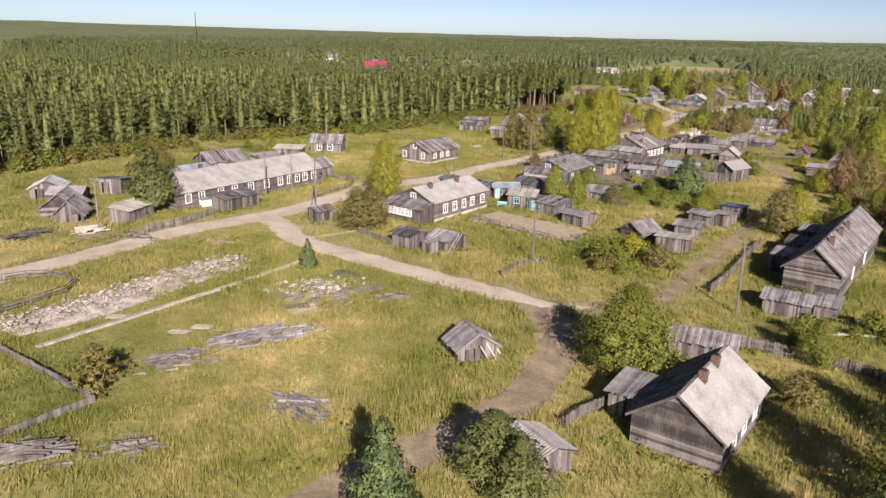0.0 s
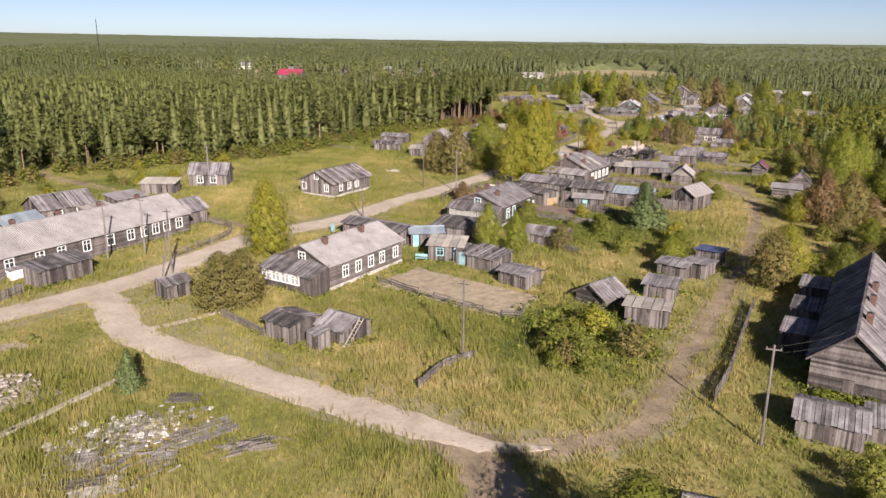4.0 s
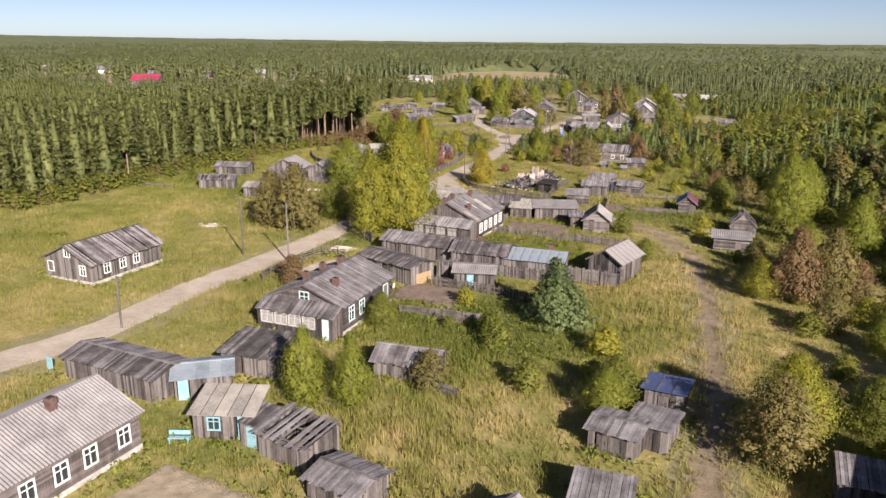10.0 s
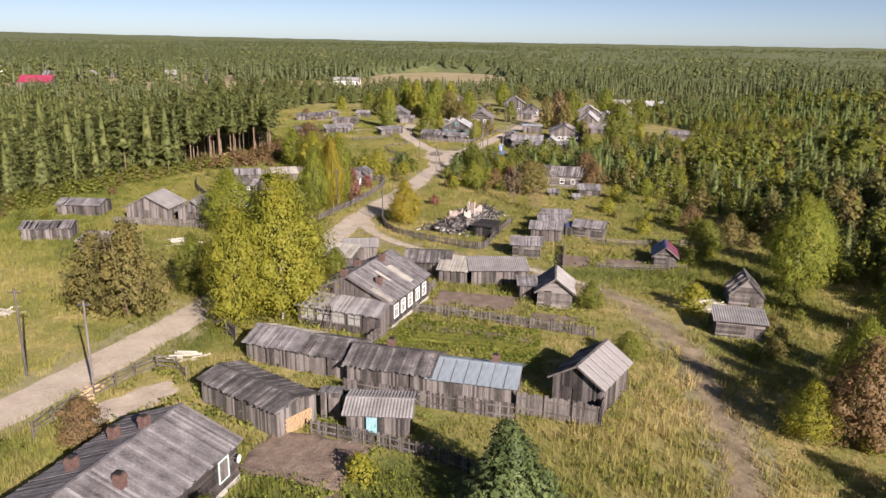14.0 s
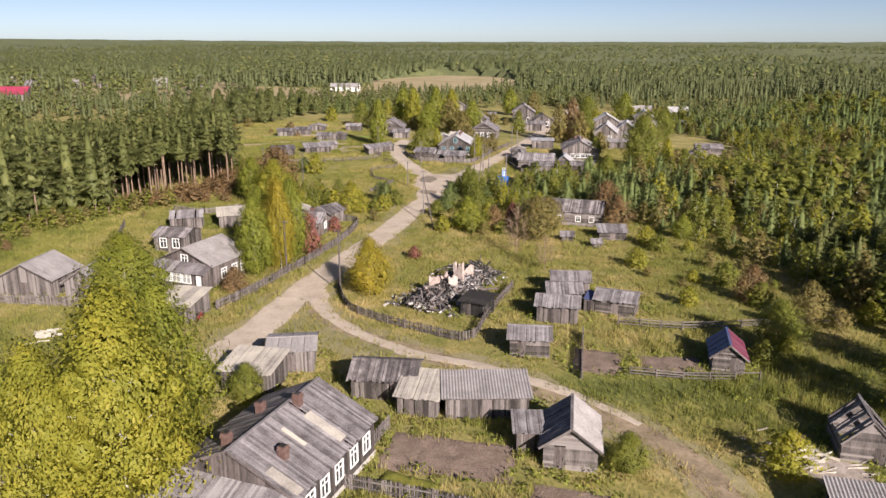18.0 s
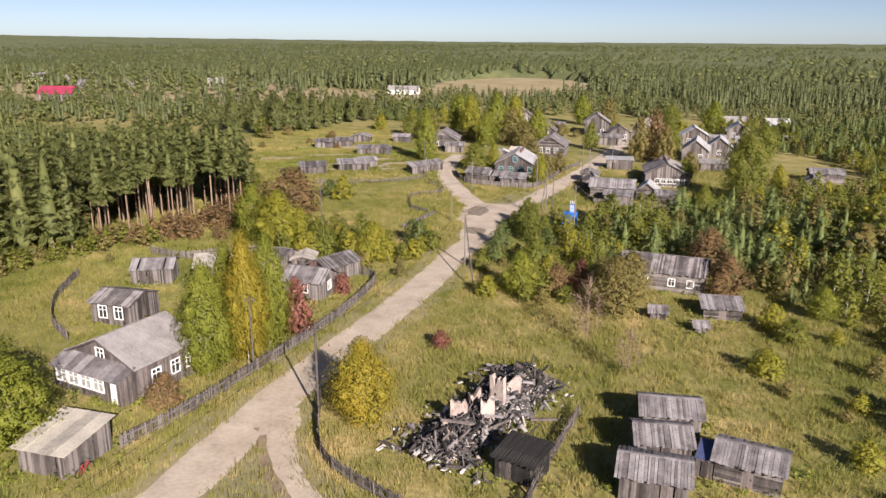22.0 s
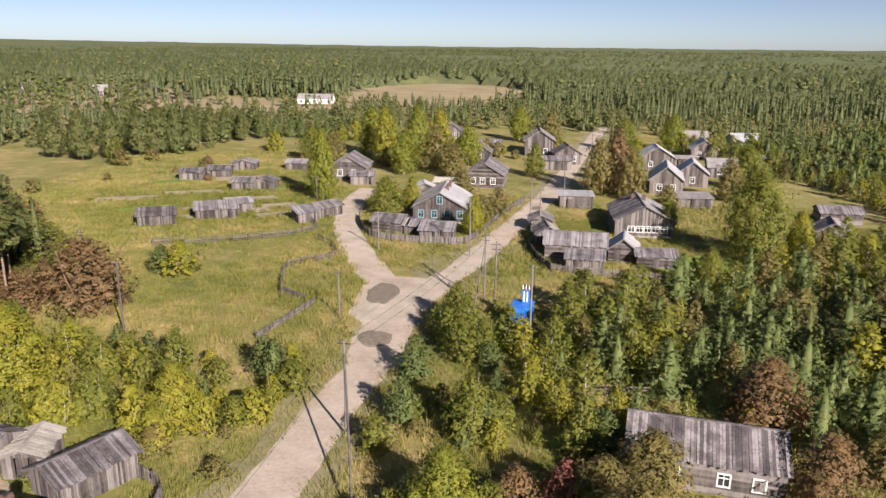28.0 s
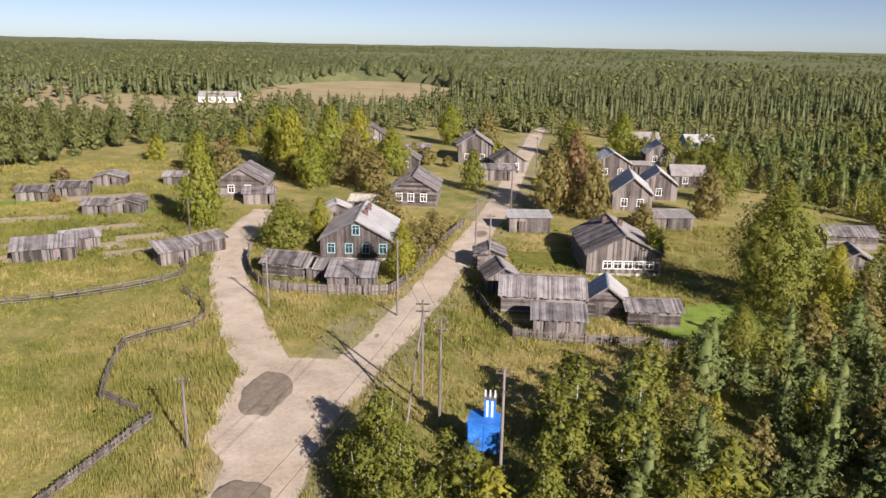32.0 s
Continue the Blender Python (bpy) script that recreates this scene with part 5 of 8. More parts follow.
SPECIES = {
    "birch": (leafy(17000, 0.145, 0.1, 0.13, 0.4, 40, 0.6), BIRCH, BIRCH_LEAF),
    "yellow_birch": (leafy(17000, 0.145, 0.1, 0.13, 0.4, 40, 0.6), BIRCH, YELLOW),
    "golden_birch": (leafy(17000, 0.145, 0.1, 0.13, 0.4, 40, 0.6), BIRCH, GOLD),
    "green_tree": (leafy(15000, 0.155, 0.1, 0.2, 0.1, 34, 0.3), BARK, GREEN),
    "olive_tree": (leafy(5200, 0.23, 0.06, 0.12, 0.1, 34, 0.3, 3), BARK, OLIVE),
    "rust_tree": (leafy(5200, 0.23, 0.06, 0.12, 0.1, 30, 0.3, 3), BARK, RUST),
    "red_tree": (leafy(1600, 0.42, 0.06, 0.14, 0.1, 26, 0.3, 2), BARK, CRIMSON),
    "bare_tree": (leafy(500, 0.14, 0.2, 0.12, 0.1, 40, 0.3, 1, 5), BARK, OLIVE),
    "pine": (lambda q: unit(pine(10, 10, 4200, 0.12, 0.42, 13, False, 1.1)), BARK, NEEDLE),
    "spruce": (lambda q: unit(spruce(10, 10, 4200, 0.42, 15)), BARK, SPRUCE_N),
    "young_birch": (leafy(2400, 0.3, 0.03, 0.1, 0.2, 28, 0.5, 2), BIRCH, GREEN),
    "young_yellow_birch": (leafy(2400, 0.3, 0.03, 0.1, 0.2, 28, 0.5, 2), BIRCH, YELLOW),
    "young_pine": (lambda q: unit(pine(10, 10, 1700, 0.04, 0.55, 11, False, 1.15)), BARK, YOUNG_NEEDLE),
    "bush": (leafy(760, 0.6, 0.05, 0.15, 0.0, 22, 0.2, 3), BARK, GREEN),
    "yellow_bush": (leafy(760, 0.6, 0.05, 0.15, 0.0, 22, 0.2, 3), BARK, YELLOW),
    "rust_bush": (leafy(760, 0.56, 0.05, 0.15, 0.0, 22, 0.2, 3), BARK, RUST),
    "olive_bush": (leafy(760, 0.56, 0.05, 0.15, 0.0, 22, 0.2, 3), BARK, OLIVE),
}
LABELS = {
    "golden_birch": "birch in golden autumn leaf beside the street",
    "birch": "leafy birch with a pale trunk and green-yellow crown", "yellow_birch": "birch in yellow autumn leaf with a white trunk",
    "green_tree": "broad leafy tree with a dense green crown", "olive_tree": "willow with a thin olive-brown autumn crown",
    "rust_tree": "rowan with a rust-brown autumn crown", "red_tree": "rowan with crimson autumn leaves", "bare_tree": "nearly bare tree with thin grey branches",
    "young_birch": "slender young birch with small green leaves", "young_yellow_birch": "slender young birch turning yellow", "young_pine": "bushy young pine with fresh green needles",
    "pine": "young pine with dark green needles", "spruce": "dense dark green spruce", "bush": "rounded green bush in the grass",
    "rust_bush": "rust-brown autumn bush at the forest edge", "yellow_bush": "yellow-green bush in the grass", "olive_bush": "brownish autumn bush in the grass",
}
T = [("pine", -69.7, 86.1, 10.4, 8.5), ("olive_tree", -74, 90, 7.5, 6), ("yellow_birch", -44.1, 112.6, 9.7, 6.8), ("olive_tree", -38.1, 93.4, 6.0, 6.6), ("olive_tree", -36.6, 95, 6.0, 6), ("spruce", -33.8, 74.4, 3.7, 2.4), ("green_tree", 6.9, 62.9, 8.4, 8.4),
     ("pine", 2.2, 43.0, 5.4, 6.5), ("pine", 4.6, 41.0, 5.2, 5.0), ("olive_bush", -30.8, 40.3, 3.7, 4.6), ("yellow_birch", -23.5, 180.5, 15.5, 11), ("yellow_birch", -27.5, 178.0, 12.5, 8), ("birch", -24.5, 188.0, 13.5, 9), ("birch", -26.8, 184.2, 13.0, 8),
     ("golden_birch", -33.0, 238.2, 12.5, 5.5), ("birch", -34.2, 232.6, 11, 6.0), ("golden_birch", -31.8, 236.0, 12.5, 4.6), ("birch", -31.8, 240.8, 12.0, 5.5), ("birch", -36.2, 240.5, 10.5, 5.5), ("olive_tree", -39.5, 178.6, 10.0, 8.5), ("olive_tree", -44, 180, 8.5, 8), ("green_tree", -36.0, 186.5, 7.0, 5),
     ("spruce", 1.5, 148.6, 7.2, 7.4), ("golden_birch", -17.6, 228.0, 7.2, 6.2), ("birch", -43.3, 216.2, 9.4, 10.0), ("red_tree", -30.3, 244.4, 6.4, 4.6), ("red_tree", -30.3, 259.0, 2.7, 2.9), ("rust_tree", -34.3, 225.6, 3.2, 3.8),
     ("green_tree", -29.8, 354.6, 6.8, 7.6), ("birch", -44.2, 363.7, 13.6, 7.0), ("yellow_birch", -12.8, 342.6, 6.7, 4.8), ("green_tree", 30.0, 337.5, 14.0, 12.5), ("yellow_birch", 36.5, 336.5, 8, 5), ("rust_tree", 14.5, 386.6, 14, 9), ("olive_tree", 10.5, 384, 12, 8), ("olive_tree", 17, 380, 10, 7), ("birch", 19.5, 350.0, 6.5, 4), ("birch", -34, 398, 10, 8), ("yellow_birch", -29, 428, 13, 9), ("birch", -47, 424, 13, 10), ("olive_tree", -22, 396, 8, 8), ("olive_tree", -17.5, 371, 6, 7), ("olive_tree", -52, 402, 9, 8), ("green_tree", -60, 410, 9, 8), ("olive_tree", 22, 366, 6, 6), ("green_tree", 20, 405, 9, 8), ("olive_tree", 38, 385, 9, 8), ("green_tree", 45, 398, 10, 8), ("olive_tree", 2, 460, 11, 9), ("birch", -8, 470, 11, 9), ("green_tree", 24, 455, 10, 9), ("birch", 40, 465, 11, 9),
     ("yellow_birch", -41.1, 412, 14, 9), ("birch", -34, 420, 14, 9), ("olive_tree", -27, 405, 11, 9), ("birch", -20, 415, 10, 8), ("birch", 36.6, 202.0, 12.5, 8.5), ("birch", 41.5, 211, 10.5, 8), ("olive_tree", 17.8, 124.3, 7.0, 7.0), ("yellow_birch", 19.8, 128.5, 7, 6.5), ("birch", 6.0, 129.2, 4.0, 4.2),
     ("birch", -17.8, 125.2, 6.8, 4.0), ("birch", -14.1, 125.8, 5.8, 3.7), ("green_tree", 7.0, 132.0, 4.0, 4.6), ("rust_tree", 17.6, 271.4, 5.8, 6.2), ("rust_tree", 16.5, 282.5, 6.5, 8), ("olive_tree", 5.2, 270, 5.5, 7), ("red_tree", -0.8, 266.5, 4.8, 3.4), ("bare_tree", 0.3, 250.7, 7.3, 7), ("bare_tree", 4.5, 243, 5, 5),
     ("rust_tree", -30.2, 153.6, 3.6, 4.2), ("green_tree", -16.4, 143.4, 3.6, 3.6), ("olive_tree", -8.6, 130.6, 3.5, 4), ("yellow_birch", -26.0, 361, 6, 4), ("olive_tree", -12.0, 350, 5.5, 5), ("olive_tree", -9.5, 357, 5.5, 5), ("green_tree", -3, 403, 8, 6), ("olive_tree", 30.0, 134, 4.5, 5),
     ("rust_tree", 28.3, 162.4, 9.0, 6.5), ("yellow_birch", 24.6, 163, 4.9, 4.6), ("olive_tree", 32.4, 163.2, 9.0, 6.5), ("olive_tree", 29.5, 153.2, 4.7, 4.6), ("birch", 31.3, 170.4, 7.9, 6), ("green_tree", 26.7, 130.8, 4.8, 4.8), ("olive_tree", 36, 128, 8.5, 7.5), ("rust_tree", 34.5, 136.5, 7.5, 6.5), ("birch", 41, 133, 9.5, 7.5), ("green_tree", 43, 145, 9, 8), ("olive_tree", 38.5, 143, 7.5, 6.5), ("olive_tree", 33.5, 176, 6.0, 5.5), ("rust_tree", 30.3, 233.8, 4.7, 4.8), ("green_tree", 28.6, 217.3, 5.6, 5.5), ("olive_tree", 34.9, 226.8, 5.0, 5), ("birch", 42, 185, 9, 7), ("rust_tree", 36, 165, 5, 5), ("olive_tree", 39, 120, 9, 9), ("green_tree", 40, 108, 8, 8), ("birch", 33, 148, 4.5, 4.0), ("red_tree", -14.6, 245.2, 1.9, 2.4), ("yellow_birch", -46.5, 276, 9.0, 8.5), ("rust_tree", -54, 299, 8.2, 11), ("birch", -52, 279, 9, 7), ("yellow_birch", -31, 274, 5.9, 5.5), ("yellow_bush", -49.4, 313, 4.6, 5.5), ("young_pine", -52.4, 314, 3.9, 4.5), ("birch", -8.6, 265, 5.9, 5.5), ("rust_tree", -4, 266.4, 4.2, 4.4), ("olive_tree", 3.2, 260.8, 7.2, 7.5), ("birch", 27.7, 266, 4.2, 4), ("olive_tree", 1.6, 266, 5.5, 6), ("green_tree", 22, 74, 4.5, 4), ("green_tree", 10, 190.6, 3.2, 3.6), ("green_tree", -21.8, 197, 3.6, 3.4), ("green_tree", 12.3, 176, 3.0, 3.4), ("green_tree", 20, 320, 6, 5)]
for k, x, y, h, w in T:
    tree(k, x, y, h, w)
# the row of grown pines and the young belt behind the open gardens
for x, y, h in ((-117, 400, 13.2), (-121, 406, 13.6), (-112, 405, 13.8), (-107, 410, 14.0), (-103, 412.5, 14.3), (-99.5, 416, 13.4), (-97, 420, 12.4), (-104, 420, 13.6), (-111, 415, 13.8), (-101, 428, 12.4), (-100, 439, 11.8), (-96.5, 442, 11.2), (-92.5, 445, 10.4), (-104, 436, 12.0), (-127, 403, 13.0), (-89, 452, 9.0), (-97, 451, 10.6)):
    tree("pine", x, y, h, h * rnd.uniform(0.44, 0.56), "grown pine with a broad dark green crown", name="pine_tree")
for x, y, h in ((-85.6, 456, 7.2), (-81.4, 458, 6.8), (-77, 457, 6.6), (-72.8, 459, 6.4), (-68.4, 456, 6.6), (-64, 458, 6.2)):
    tree("young_pine", x, y, h, h * rnd.uniform(0.62, 0.8), name="pine_tree")
for k, x, y, h, w in (("yellow_bush", -75.6, 426.4, 5.6, 6.0), ("young_yellow_birch", -58.6, 453, 6.8, 5.4), ("young_birch", -54.2, 452, 6.4, 5.0), ("young_yellow_birch", -62.6, 451.5, 5.4, 4.6), ("young_birch", -106, 396.5, 6.6, 6.0), ("olive_bush", -100.6, 404, 3.4, 4.4)):
    tree(k, x, y, h, w)

# ---- woods ----
LEFT_EDGE = [(-20, -140), (60, -123), (98, -121), (116, -119), (147, -116), (165, -106), (180, -93), (194, -88), (237, -85), (250, -82), (262, -78), (277, -68), (287, -62), (300, -64), (310, -70), (325, -80), (345, -105), (360, -150), (380, -220), (415, -260)]


def left_edge(y):
    for (ya, xa), (yb, xb) in zip(LEFT_EDGE, LEFT_EDGE[1:]):
        if ya <= y <= yb:
            return xa + (xb - xa) * (y - ya) / (yb - ya)
    return None


def protos(*ps):
    return [q.arrays() for q in ps]


EDGE_P = protos(*[pine(1, w, 380, st, 0.044, 10) for st, w in ((0.14, 0.38), (0.06, 0.42), (0.4, 0.32), (0.52, 0.26), (0.03, 0.44), (0.56, 0.24))])
DEEP_P = protos(*[pine(1, w, 110, 0.42, 0.045, 6, True, 1.3) for w in (0.32, 0.36, 0.28, 0.34)])
BEHIND_P = protos(*[pine(1, w, 40, 0.5, 0.06, 4, True, 1.3) for w in (0.3, 0.34, 0.27, 0.32)])


def in_sight(x, y):
    return -1.25 * (y + 40) - 40 < x < 0.75 * (y + 60) + 20


def canopy_sheet(name, label, x0, x1, y0, y1, step, height):
    """The closed canopy between the treetops: a lumpy sheet wherever height(x, y) is given."""
    nx, ny = int((x1 - x0) / step), int((y1 - y0) / step)
    V, F, at = [], [], {}
    for j in range(ny + 1):
        for i in range(nx + 1):
            x, y = x0 + i * step + rnd.uniform(-0.3, 0.3) * step, y0 + j * step + rnd.uniform(-0.3, 0.3) * step
            h = height(x, y) if in_sight(x, y) else None
            if h is not None:
                at[i, j] = len(V)
                V.append((x, y, gz(x, y) + h * (1 + 0.22 * noise.noise((x * 0.3, y * 0.3, 4)) + 0.15 * noise.noise((x * 0.05, y * 0.05, 2)))))
    for i, j in at:
        q = [(i, j), (i + 1, j), (i + 1, j + 1), (i, j + 1)]
        if all(k in at for k in q):
            F.append([at[k] for k in q])
    me = bpy.data.meshes.new(name)
    me.from_pydata(V, [], F)
    me.shade_smooth()
    me.materials.append(CANOPY_NEAR)
    return tagged(new(name, me), label, "forest", kind="stuff")


def deep_height(x, y):
    e = left_edge(min(max(y, 40), 414))
    return None if x > e - 16 else (8.8 - 2.9 * min(1, max(0, (y - 230) / 110))) * min(1, (e - 6 - x) / 16)


canopy_sheet("pine_canopy", "closed green pine canopy between treetops", -335, -62, 40, 414, 2.6, deep_height)
edge, deep, behind = [], [], []
y = 40.0
while y < 415:
    e = left_edge(y)
    x = e
    while x > -330:
        px, py = x + rnd.uniform(-2.4, 2.4) - 1.2, y + rnd.uniform(-2.8, 2.8)
        if in_sight(px, py) and not on_road(px, py, 2.5):
            low = min(1, max(0, (y - 230) / 110))
            h = rnd.uniform(10.5, 15.5) * (1 + 0.2 * noise.noise((px * 0.05, py * 0.05, 2))) * (1 - 0.34 * low * low * (3 - 2 * low))
            if e - x < 18 and 250 < y < 308:
                h = rnd.uniform(13.5, 17.5)
            q = (px, py, gz(px, py), rnd.uniform(0, 6.28), h * rnd.uniform(0.85, 1.25), h, rnd.randrange(4))
            if e - x < 18:
                edge.append(q[:6] + (rnd.choice((2, 3, 5, 3, 5)) if 272 < y < 306 else rnd.choice((0, 1, 0, 1, 2, 4)),))
            else:
                (deep if e - x < 60 and y > 190 else behind).append(q)
        x -= 3.5 if e - x < 18 else 3.4 if e - x < 80 else 4.8
    y += 3.4
scatter("pine_forest", EDGE_P, edge, [BARK, NEEDLE], "tall pine forest with bare reddish trunks at its edge", "forest")
scatter("pine_forest", BEHIND_P, behind, [BARK, NEEDLE], "dense pine canopy far behind the forest edge", "forest")
scatter("pine_forest", DEEP_P, deep, [BARK, NEEDLE], "dense dark green pine canopy behind the forest edge", "forest")

# young mixed wood to the east
YOUNG_N = protos(spruce(1, 0.55, 300, 0.062, 10), *[pine(1, w, 300, 0.04, 0.066, 8, False, 1.7) for w in (0.66, 0.74, 0.7)])
YOUNG_B = protos(*[broadleaf(1, 0.68, 420, 0.045, 0.04, 0.012, 0.2, 20, 0.5) for _ in range(4)])
GROWN_N = [EDGE_P[k] for k in (0, 1, 4, 2)]
GROWN_B = protos(*[broadleaf(1, 0.62, 420, 0.045, 0.06, 0.012, 0.2, 28, 0.5) for _ in range(4)])
BACK_N = protos(*[spruce(1, 0.5, 60, 0.085, 7, True) for _ in range(2)], *[pine(1, 0.5, 60, 0.15, 0.085, 6, True) for _ in range(2)])
BACK_B = protos(*[broadleaf(1, 0.65, 84, 0.085, 0.06, 0.012, 0.2, 12, 0.5) for _ in range(4)])
CLEARINGS = [(-62, 690, 58, 110), (-235, 562, 150, 72), (-350, 630, 150, 85), (-111, 580, 26, 40), (-262, 490, 26, 22)]


def clearing(x, y):
    return any(((x - a) / p) ** 2 + ((y - b) / q) ** 2 < 1 for a, b, p, q in CLEARINGS)


def east_edge(y):
    pts = [(20, 56), (120, 50), (160, 48), (190, 48), (214, 48), (245, 40), (262, 33), (275, 22), (284, 6), (290, -3), (297, -8), (302, -1), (308, 1), (313, 8), (322, 20), (326, 30), (340, 42), (356, 62), (375, 68), (400, 64), (420, 52), (460, 44)]
    for (ya, xa), (yb, xb) in zip(pts, pts[1:]):
        if ya <= y <= yb:
            return xa + (xb - xa) * (y - ya) / (yb - ya)


near_w, mid_w, back_w = [[], [], [], []], [[], [], [], []], [[], [], [], []]
y = 60.0
while y < 470:
    e = east_edge(min(max(y, 20), 459))
    x = e
    while x < 330:
        d = x - e
        px, py = x + rnd.uniform(-1.6, 1.6), y + rnd.uniform(-1.6, 1.6)
        if in_sight(px, py) and clear_of(px, py, 2) and not on_road(px, py, 1.5) and noise.noise((px * 0.11, py * 0.11, 21)) < (0.36 if d < 30 else 1) and math.hypot(px + 4.1, py - 302) > 3.5:
            tall = min(1, max(0, (d - 22) / 60)) if y > 250 else min(1, 0.3 + d / 25)
            h = (2.6 + 4.0 * rnd.random() ** 1.5) * (1 - tall) + (9 + 5 * rnd.random()) * tall
            q = (px, py, gz(px, py), rnd.uniform(0, 6.28), h * rnd.uniform(0.85, 1.3), h, rnd.randrange(4))
            n = noise.noise((px * 0.03, py * 0.03, 7))
            (near_w if d < 34 and h < 6.8 else mid_w if d < 34 else back_w)[0 if rnd.random() < (0.22 if d < 14 else 0.55) + n else 1 if rnd.random() < (0.66 if d < 34 else 0.82) else 2 if rnd.random() < 0.35 else 3].append(q)
        x += 3.0 if d < 34 else 4.6 if d < 110 else 7.0
    y += 3.0 if y > 230 else 4.0


def wood_height(x, y):
    d = x - east_edge(min(max(y, 20), 459))
    tall = min(1, max(0, (d - 22) / 60)) if y > 250 else min(1, 0.3 + d / 25)
    return None if d < 36 else 1.0 * (1 - tall) + 6.2 * tall


canopy_sheet("mixed_canopy", "closed leafy canopy of the mixed wood", 20, 335, 60, 470, 3.0, wood_height)
WOODS = (("conifers", "pines and spruces", BARK, YOUNG_NEEDLE), ("birches", "leafy green birches", BIRCH, GREEN), ("yellowing_birches", "yellowing birches", BIRCH, YELLOW), ("willow_thicket", "olive-brown willows", BARK, OLIVE))
for i, (nm, words, bark_m, leaf_m) in enumerate(WOODS):
    scatter("young_" + nm, YOUNG_N if i == 0 else YOUNG_B, near_w[i], [bark_m, leaf_m], "young " + words + " crowded in the mixed wood", "trees")
    scatter("grown_" + nm, GROWN_N if i == 0 else GROWN_B, mid_w[i], [bark_m, NEEDLE if i == 0 else leaf_m], "grown " + words + " at the edge of the mixed wood", "trees")
    scatter("tall_" + nm, BACK_N if i == 0 else BACK_B, back_w[i], [bark_m, leaf_m], "taller " + words + " deeper in the mixed wood", "trees")

# far woods
def far_tree(w, tip):
    p = Proto()
    spindle(p, 1, w, 0.25, lambda u: (1 - u ** tip) ** 0.8, 1, 4, 2)
    return p


FAR_N = protos(*[far_tree(0.42, 1.3) for _ in range(3)], *[far_tree(0.45, 1.0) for _ in range(2)])
FAR_B = protos(*[broadleaf(1, 0.65, 0, 0.22, 0.1, 0.015, 0.1, 5, 0.4) for _ in range(3)])
MID_N = protos(*[pine(1, 0.42, 34, 0.3, 0.085, 4, True, 1.3) for _ in range(3)], *[spruce(1, 0.42, 34, 0.085, 5, True) for _ in range(2)])
far_n, far_b, mid_n, mid_b = [], [], [], []
y = 418.0
while y < 2600:
    step = 5.5 if y < 640 else 7.6 if y < 900 else 13.0 if y < 1500 else 22.0
    x = -1.15 * (y + 60) - 20
    while x < 0.75 * (y + 60):
        px, py = x + rnd.uniform(-step, step) * 0.75, y + rnd.uniform(-step, step) * 0.75
        opening = (-95 < px < 62 and py < (458 if px < -48 else 500)) or (clearing(px, py) and (px > -100 or rnd.random() > 0.2))
        if not opening:
            m = noise.noise((px * 0.006, py * 0.006, 3))
            young = (py < 540 and px > -60) or (py < 600 and -150 < px < 40)
            h = rnd.uniform(4, 8) if young else rnd.uniform(8.5, 14.5) * (1 + 0.25 * m) * (0.62 if px < -95 and py < 520 else 1)
            q = [px, py, gz(px, py), rnd.uniform(0, 6.28), h * rnd.uniform(0.85, 1.25) * (1 if y < 640 else 1.3 if y < 900 else 1.7 if y < 1500 else 2.4), h * (1 if y < 1500 else 1.15), rnd.randrange(5)]
            if rnd.random() < 0.13 + 0.7 * m + (0.45 if young else 0):
                q[6] = q[6] % 3
                (mid_b if y < 640 else far_b).append(q)
            else:
                (mid_n if y < 680 else far_n).append(q)
        x += step
    y += step
scatter("distant_pine_forest", FAR_N, far_n, [BARK, FAR_NEEDLE], "endless pine forest towards the horizon", "forest")
scatter("distant_birch_woods", FAR_B, far_b, [BARK, FAR_LEAF], "birch woods mixed into the distant forest", "forest")

scatter("pine_wood_beyond_village", MID_N, mid_n, [BARK, FAR_NEEDLE], "pine wood beyond the village", "forest")
scatter("birch_wood_beyond_village", BACK_B, mid_b, [BARK, FAR_LEAF], "young birch wood beyond the village", "forest")

# canopy to the horizon, in rings round the village
cv, cf = [], []
n_, rings = 260, [330 * 1.0235 ** i for i in range(120)]
for r in rings:
    for i in range(n_):
        a = radians(-78 + 150 * i / (n_ - 1))
        xx, yy = r * math.sin(a), 100 + r * math.cos(a)
        far = min(1, max(0, (r - 600) / 500))
        hill = 45 * max(0, min(1, (-a - 0.1) / 0.9)) ** 1.5 * max(0, min(1, (r - 1500) / 3000))
        cov = 0 if yy < 640 or clearing(xx, yy) else 1
        low = 2.6 if (yy < 540 and xx > -60) or (yy < 600 and -150 < xx < 40) else 3.6 if xx < -95 and yy < 530 else 6.0
        zz = (low * (1 - far) + 10.1 * far + (1.2 + 2.0 * far) * noise.noise((xx * 0.02, yy * 0.02, 1)) + 4 * far * noise.noise((xx * 0.006, yy * 0.004, 5)) + hill) * cov - 3 * (1 - cov)
        cv.append((xx, yy, zz - 1))
cf = [(j * n_ + i, j * n_ + i + 1, (j + 1) * n_ + i + 1, (j + 1) * n_ + i) for j in range(len(rings) - 1) for i in range(n_ - 1)]
cme = bpy.data.meshes.new("far_canopy")
cme.from_pydata(cv, [], cf)
cme.shade_smooth()
# its base colour carries some haze
cme.materials.append(CANOPY)
tagged(new("far_canopy", cme), "dark green forest canopy reaching the horizon", "forest", kind="stuff")

